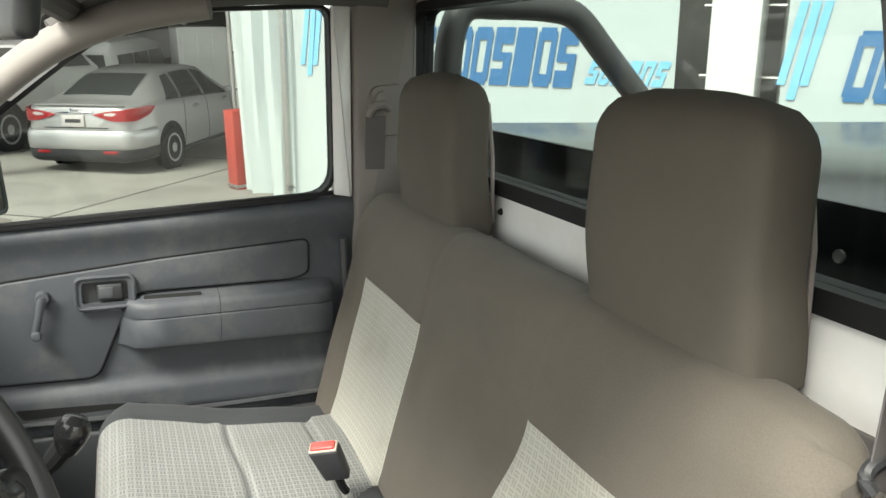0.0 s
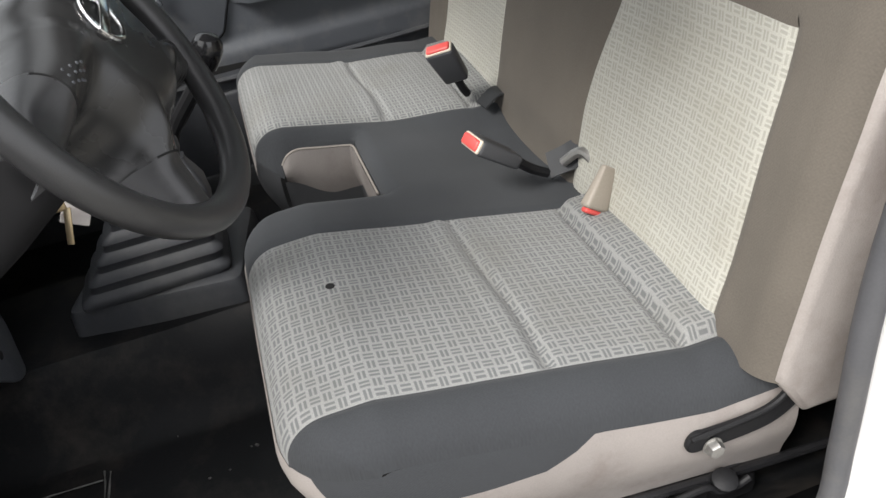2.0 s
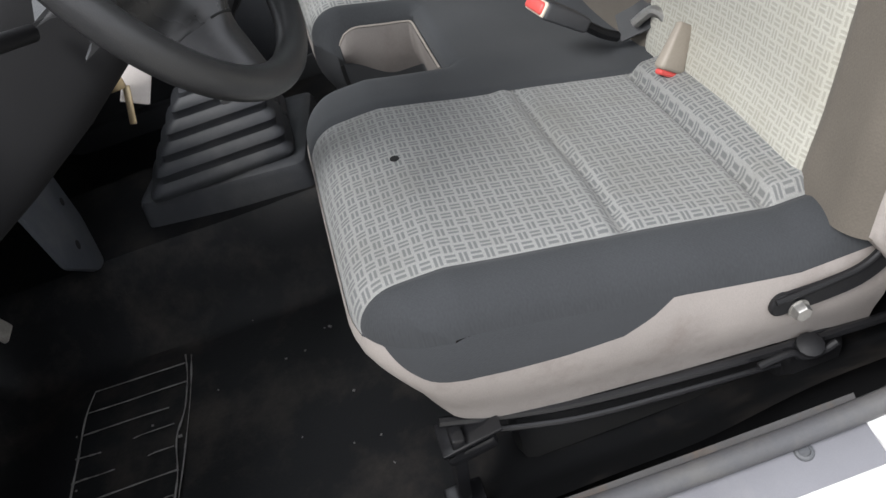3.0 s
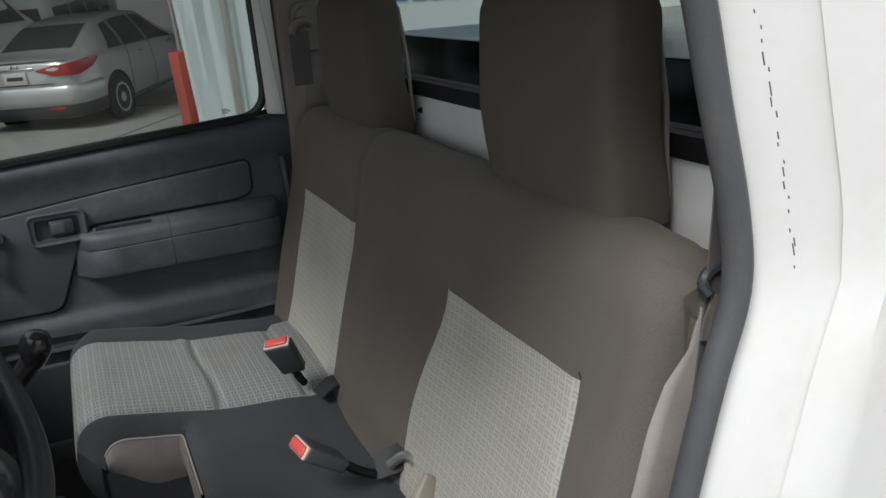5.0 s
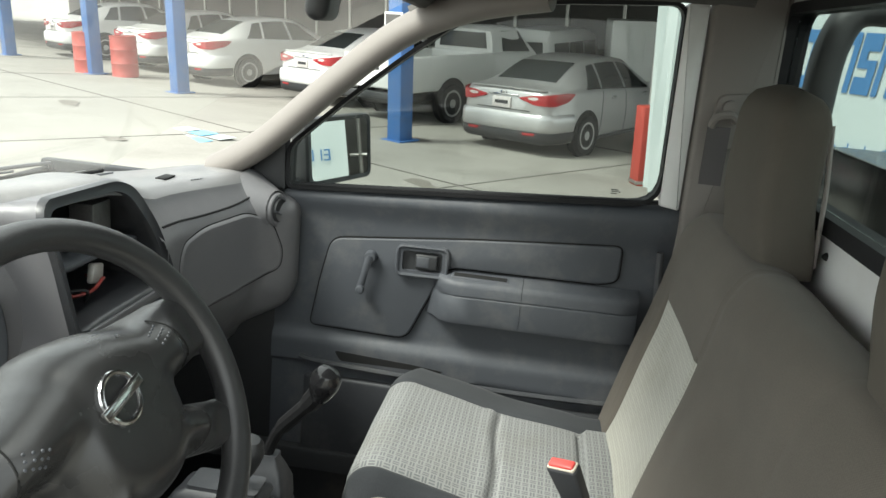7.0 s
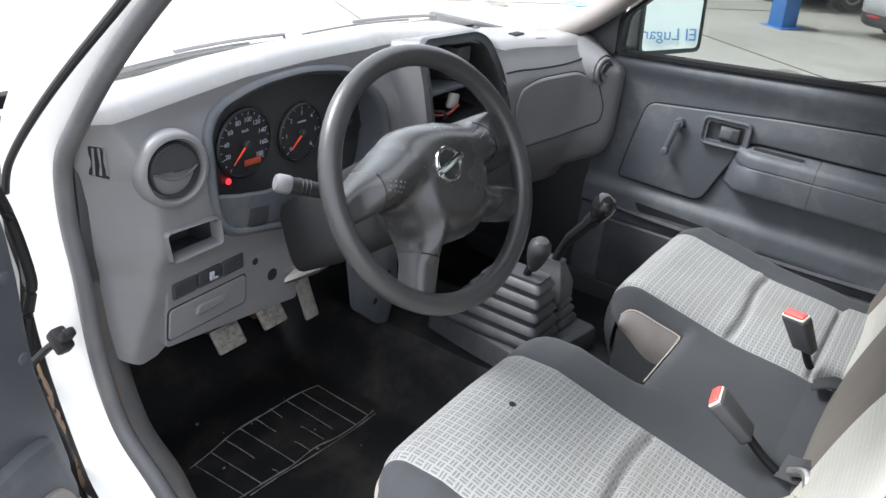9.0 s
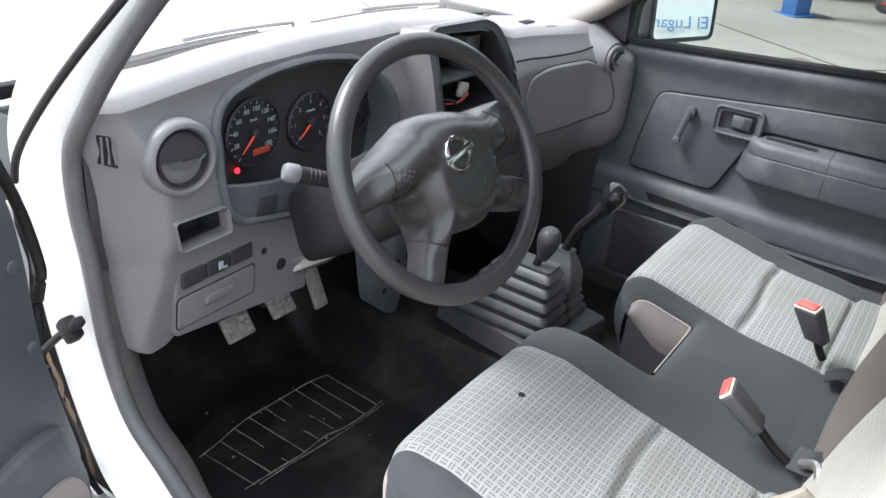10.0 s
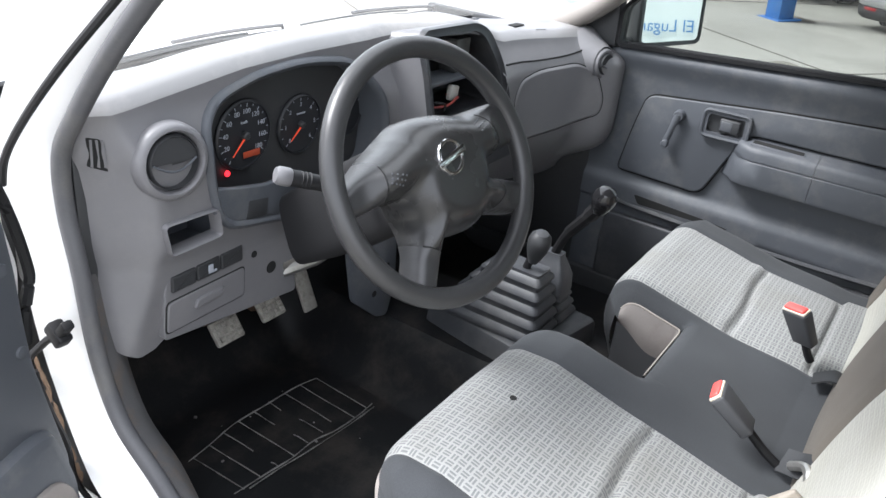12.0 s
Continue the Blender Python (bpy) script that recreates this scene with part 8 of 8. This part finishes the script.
sedan(yard_pose(4.55, 2.9), WHITE2, "white sedan parked beside a blue column", detail=False)
sedan(yard_pose(8.0, 2.4), WHITE2, "white sedan parked between blue columns", detail=False)
sedan(yard_pose(11.0, 2.7, 4), WHITE2, "white sedan parked between blue columns", detail=False)
sedan(yard_pose(2.4, 9.3), SILVER, "silver sedan in the second row", detail=False)
sedan(yard_pose(-4.0, 9.1), SILVER, "silver sedan in the second row", detail=False)
sedan(yard_pose(14.4, 2.4, -5), WHITE2, "white sedan parked farther along the roof", detail=False)
sedan(yard_pose(18.3, -1.1, 120), WHITE2, "white car parked across the open yard", detail=False)


def drum(p, label):
    d = thing("drum", p, label, "drum", "red drums")
    b = B()
    turn(b, [(0.28, 0), (0.29, 0.02), (0.28, 0.04), (0.28, 0.28), (0.292, 0.30), (0.28, 0.32), (0.28, 0.58), (0.292, 0.60), (0.28, 0.62), (0.28, 0.86), (0.29, 0.88), (0.26, 0.885), (0.001, 0.87)], p, (0, 0, 1), 24)
    part("shell", b, REDPAINT, d)


drum(yard(8.95, 0.45), "red steel drum beside a blue column")
drum(yard(9.75, 0.0), "red steel drum beside a blue column")


# red cabinet, white curtain and scaffold by the sedan
def build_side_stuff():
    r = thing("fire_cabinet", far(9.3, -0.92), "narrow red cabinet standing on the yard", "cabinet")
    b = B()
    rbox(b, far(9.3, -0.92, 0.50), (0.24, 0.22, 1.0), 0.015, 2, (0, 0, 20))
    part("body", b, REDPAINT, r)
    b = B()
    rbox(b, far(9.29, -0.91, 0.05), (0.24, 0.24, 0.04), 0.004, 1, (0, 0, 20))
    part("plinth", b, STEEL, r)
    s = thing("scaffold", far(10.3, -1.1), "grey tubular scaffold behind the red cabinet", "scaffold")
    for dx, dy in ((0, 0), (0.5, -0.12)):
        b = B()
        tube(b, [far(10.2 + dx, -1.03 + dy), far(10.2 + dx, -1.03 + dy, 3.6)], 0.025, 8)
        part("upright", b, STEEL, s)
    for z in (1.2, 1.7, 2.2, 2.7):
        b = B()
        tube(b, [far(10.2, -1.03, z), far(10.7, -1.15, z)], 0.02, 8)
        part("rung", b, STEEL, s)


build_side_stuff()


# ---- banners hung along the yard behind the pickup ----
BD = Vector((-0.796, -0.605, 0))
B0 = Vector((6.85, -1.28, 0))


def banner(s_from, s_to, z0, z1, marks, label, wave=0.03, text="", slide=0.3):
    bn = thing("banner", B0 + BD * s_from, label, "banner", "hung banners")
    n = Vector((-BD.y, BD.x, 0))

    def at(s, h, off=0.0):
        w = wave * (math.sin(s * 2.3 + 0.6 * h) + 0.6 * math.sin(s * 5.1 + 1.1 * h)) * (0.4 + 0.6 * (z1 - h) / (z1 - z0))
        w += (0.06 * math.sin(s * 21) + 0.03 * math.sin(s * 47 + h)) * smooth01((-0.05 - s) / 0.1)
        return B0 + BD * s + n * (w + off) + Vector((0, 0, h))
    L = s_to - s_from
    part("sheet", patch(B(), max(20, int(L / 0.05)), 14, lambda u, v: at(s_from + u * L, z0 + (z1 - z0) * v)), BANNER, bn, "white vinyl sheet")
    for s0, s1, h0, h1, mat, slant, kind in marks:
        b = B()
        if kind == 1:
            keep = lambda u, v: not (0.30 < u < 0.70 and 0.20 < v < 0.80) and not ((u < 0.1 or u > 0.9) and (v < 0.08 or v > 0.92))
        elif kind == 2:
            keep = lambda u, v: not (u > 0.35 and 0.58 < v < 0.72) and not (u < 0.65 and 0.28 < v < 0.42)
        elif kind == 3:
            keep = lambda u, v: not (0.30 < u < 0.70 and v < 0.78)
        else:
            keep = None
        patch(b, 10, 14, lambda u, v: at(s0 + (s1 - s0) * u + slant * (v - 0.5), h0 + (h1 - h0) * v, -0.012), keep=keep)
        part("printed_shape", b, mat, bn)
    if text:
        c = (s_from + s_to) / 2 + slide
        face_cam = Matrix((BD, Vector((0, 0, 1)), -n)).transposed()
        writing(text, 0.15, B0 + BD * c - n * 0.07 + Vector((0, 0, 0.66)), face_cam, INK, bn)
    if s_from < -0.5:
        part("hem_tube", tube(B(), [at(-0.16, -0.1, -0.10), at(-0.16, z1, -0.10)], 0.035, 10), STEEL, bn, "grey upright beside the bunched sheet")
    return bn


def shapes(s, n, w, h0, h1, mat, kinds, gap=0.022):
    return [(s + k * (w + gap), s + k * (w + gap) + w, h0, h1 if kinds[k % len(kinds)] != 3 else h1 - 0.0, mat, 0.07, kinds[k % len(kinds)]) for k in range(n)]


def one_banner(s, label):
    m = [(s + 0.0 + 0.075 * k, s + 0.055 + 0.075 * k, 1.09 + 0.10 * abs(k - 1), 1.75, INK2, 0.10, 0) for k in range(3)]
    m += shapes(s + 0.40, 13, 0.165, 1.09, 1.56, INK, (1, 1, 1, 2, 3, 2, 3, 1, 1, 2, 0, 1, 2)) + shapes(s + 2.92, 6, 0.085, 1.13, 1.32, INK2, (2, 1, 3, 0, 3, 2))
    return banner(s - 0.90 if s < 1 else s - 0.02, s + 3.60, -0.15, 2.9, m, label, text="El Lugar de la Oportunidad", slide=-0.85 if 4 < s < 5 else 0.3)


one_banner(0.0, "white banner with large blue lettering shapes, its end bunched")
one_banner(4.38, "white banner with large blue lettering shapes")
one_banner(8.8, "white banner with large blue lettering shapes")


def build_banner_rack():
    n = Vector((-BD.y, BD.x, 0))
    ang = math.degrees(math.atan2(BD.y, BD.x))
    for s in (4.0, 8.4):
        p = thing("post", B0 + BD * s + n * 0.15, "white painted post between the banners", "post", "white posts")
        b = B()
        rbox(b, B0 + BD * s + n * 0.15 + Vector((0, 0, 2.1)), (0.35, 0.25, 5.4), 0.012, 2, (0, 0, ang))
        part("shaft", b, WHITE2, p)
        f = thing("frame_rack", B0 + BD * (s - 0.22) + n * 0.3, "grey steel rack behind the banners", "rack")
        for ds in (-0.22, 0.30):
            b = B()
            tube(b, [B0 + BD * (s + ds) + n * 0.35, B0 + BD * (s + ds) + n * 0.35 + Vector((0, 0, 3.2))], 0.02, 8)
            part("upright", b, STEEL, f)
        for z in (0.6, 1.2, 1.72, 2.3):
            b = B()
            tube(b, [B0 + BD * (s - 0.3) + n * 0.35 + Vector((0, 0, z)), B0 + BD * (s + 0.4) + n * 0.35 + Vector((0, 0, z))], 0.015, 8)
            part("rung", b, STEEL, f)
    w = tagged(new("wall_store"), "dark store behind the banners", "wall", kind="structure")
    b = B()
    a, c = B0 + BD * -0.5 + n * 1.4, B0 + BD * 14 + n * 1.4
    loft(b, [[q + n * k + Vector((0, 0, z)) for k, z in ((0, 0), (0.2, 0), (0.2, 4.2), (0, 4.2))] for q in (a, c)])
    part("panel", b, SHED, w, smooth=False)


build_banner_rack()
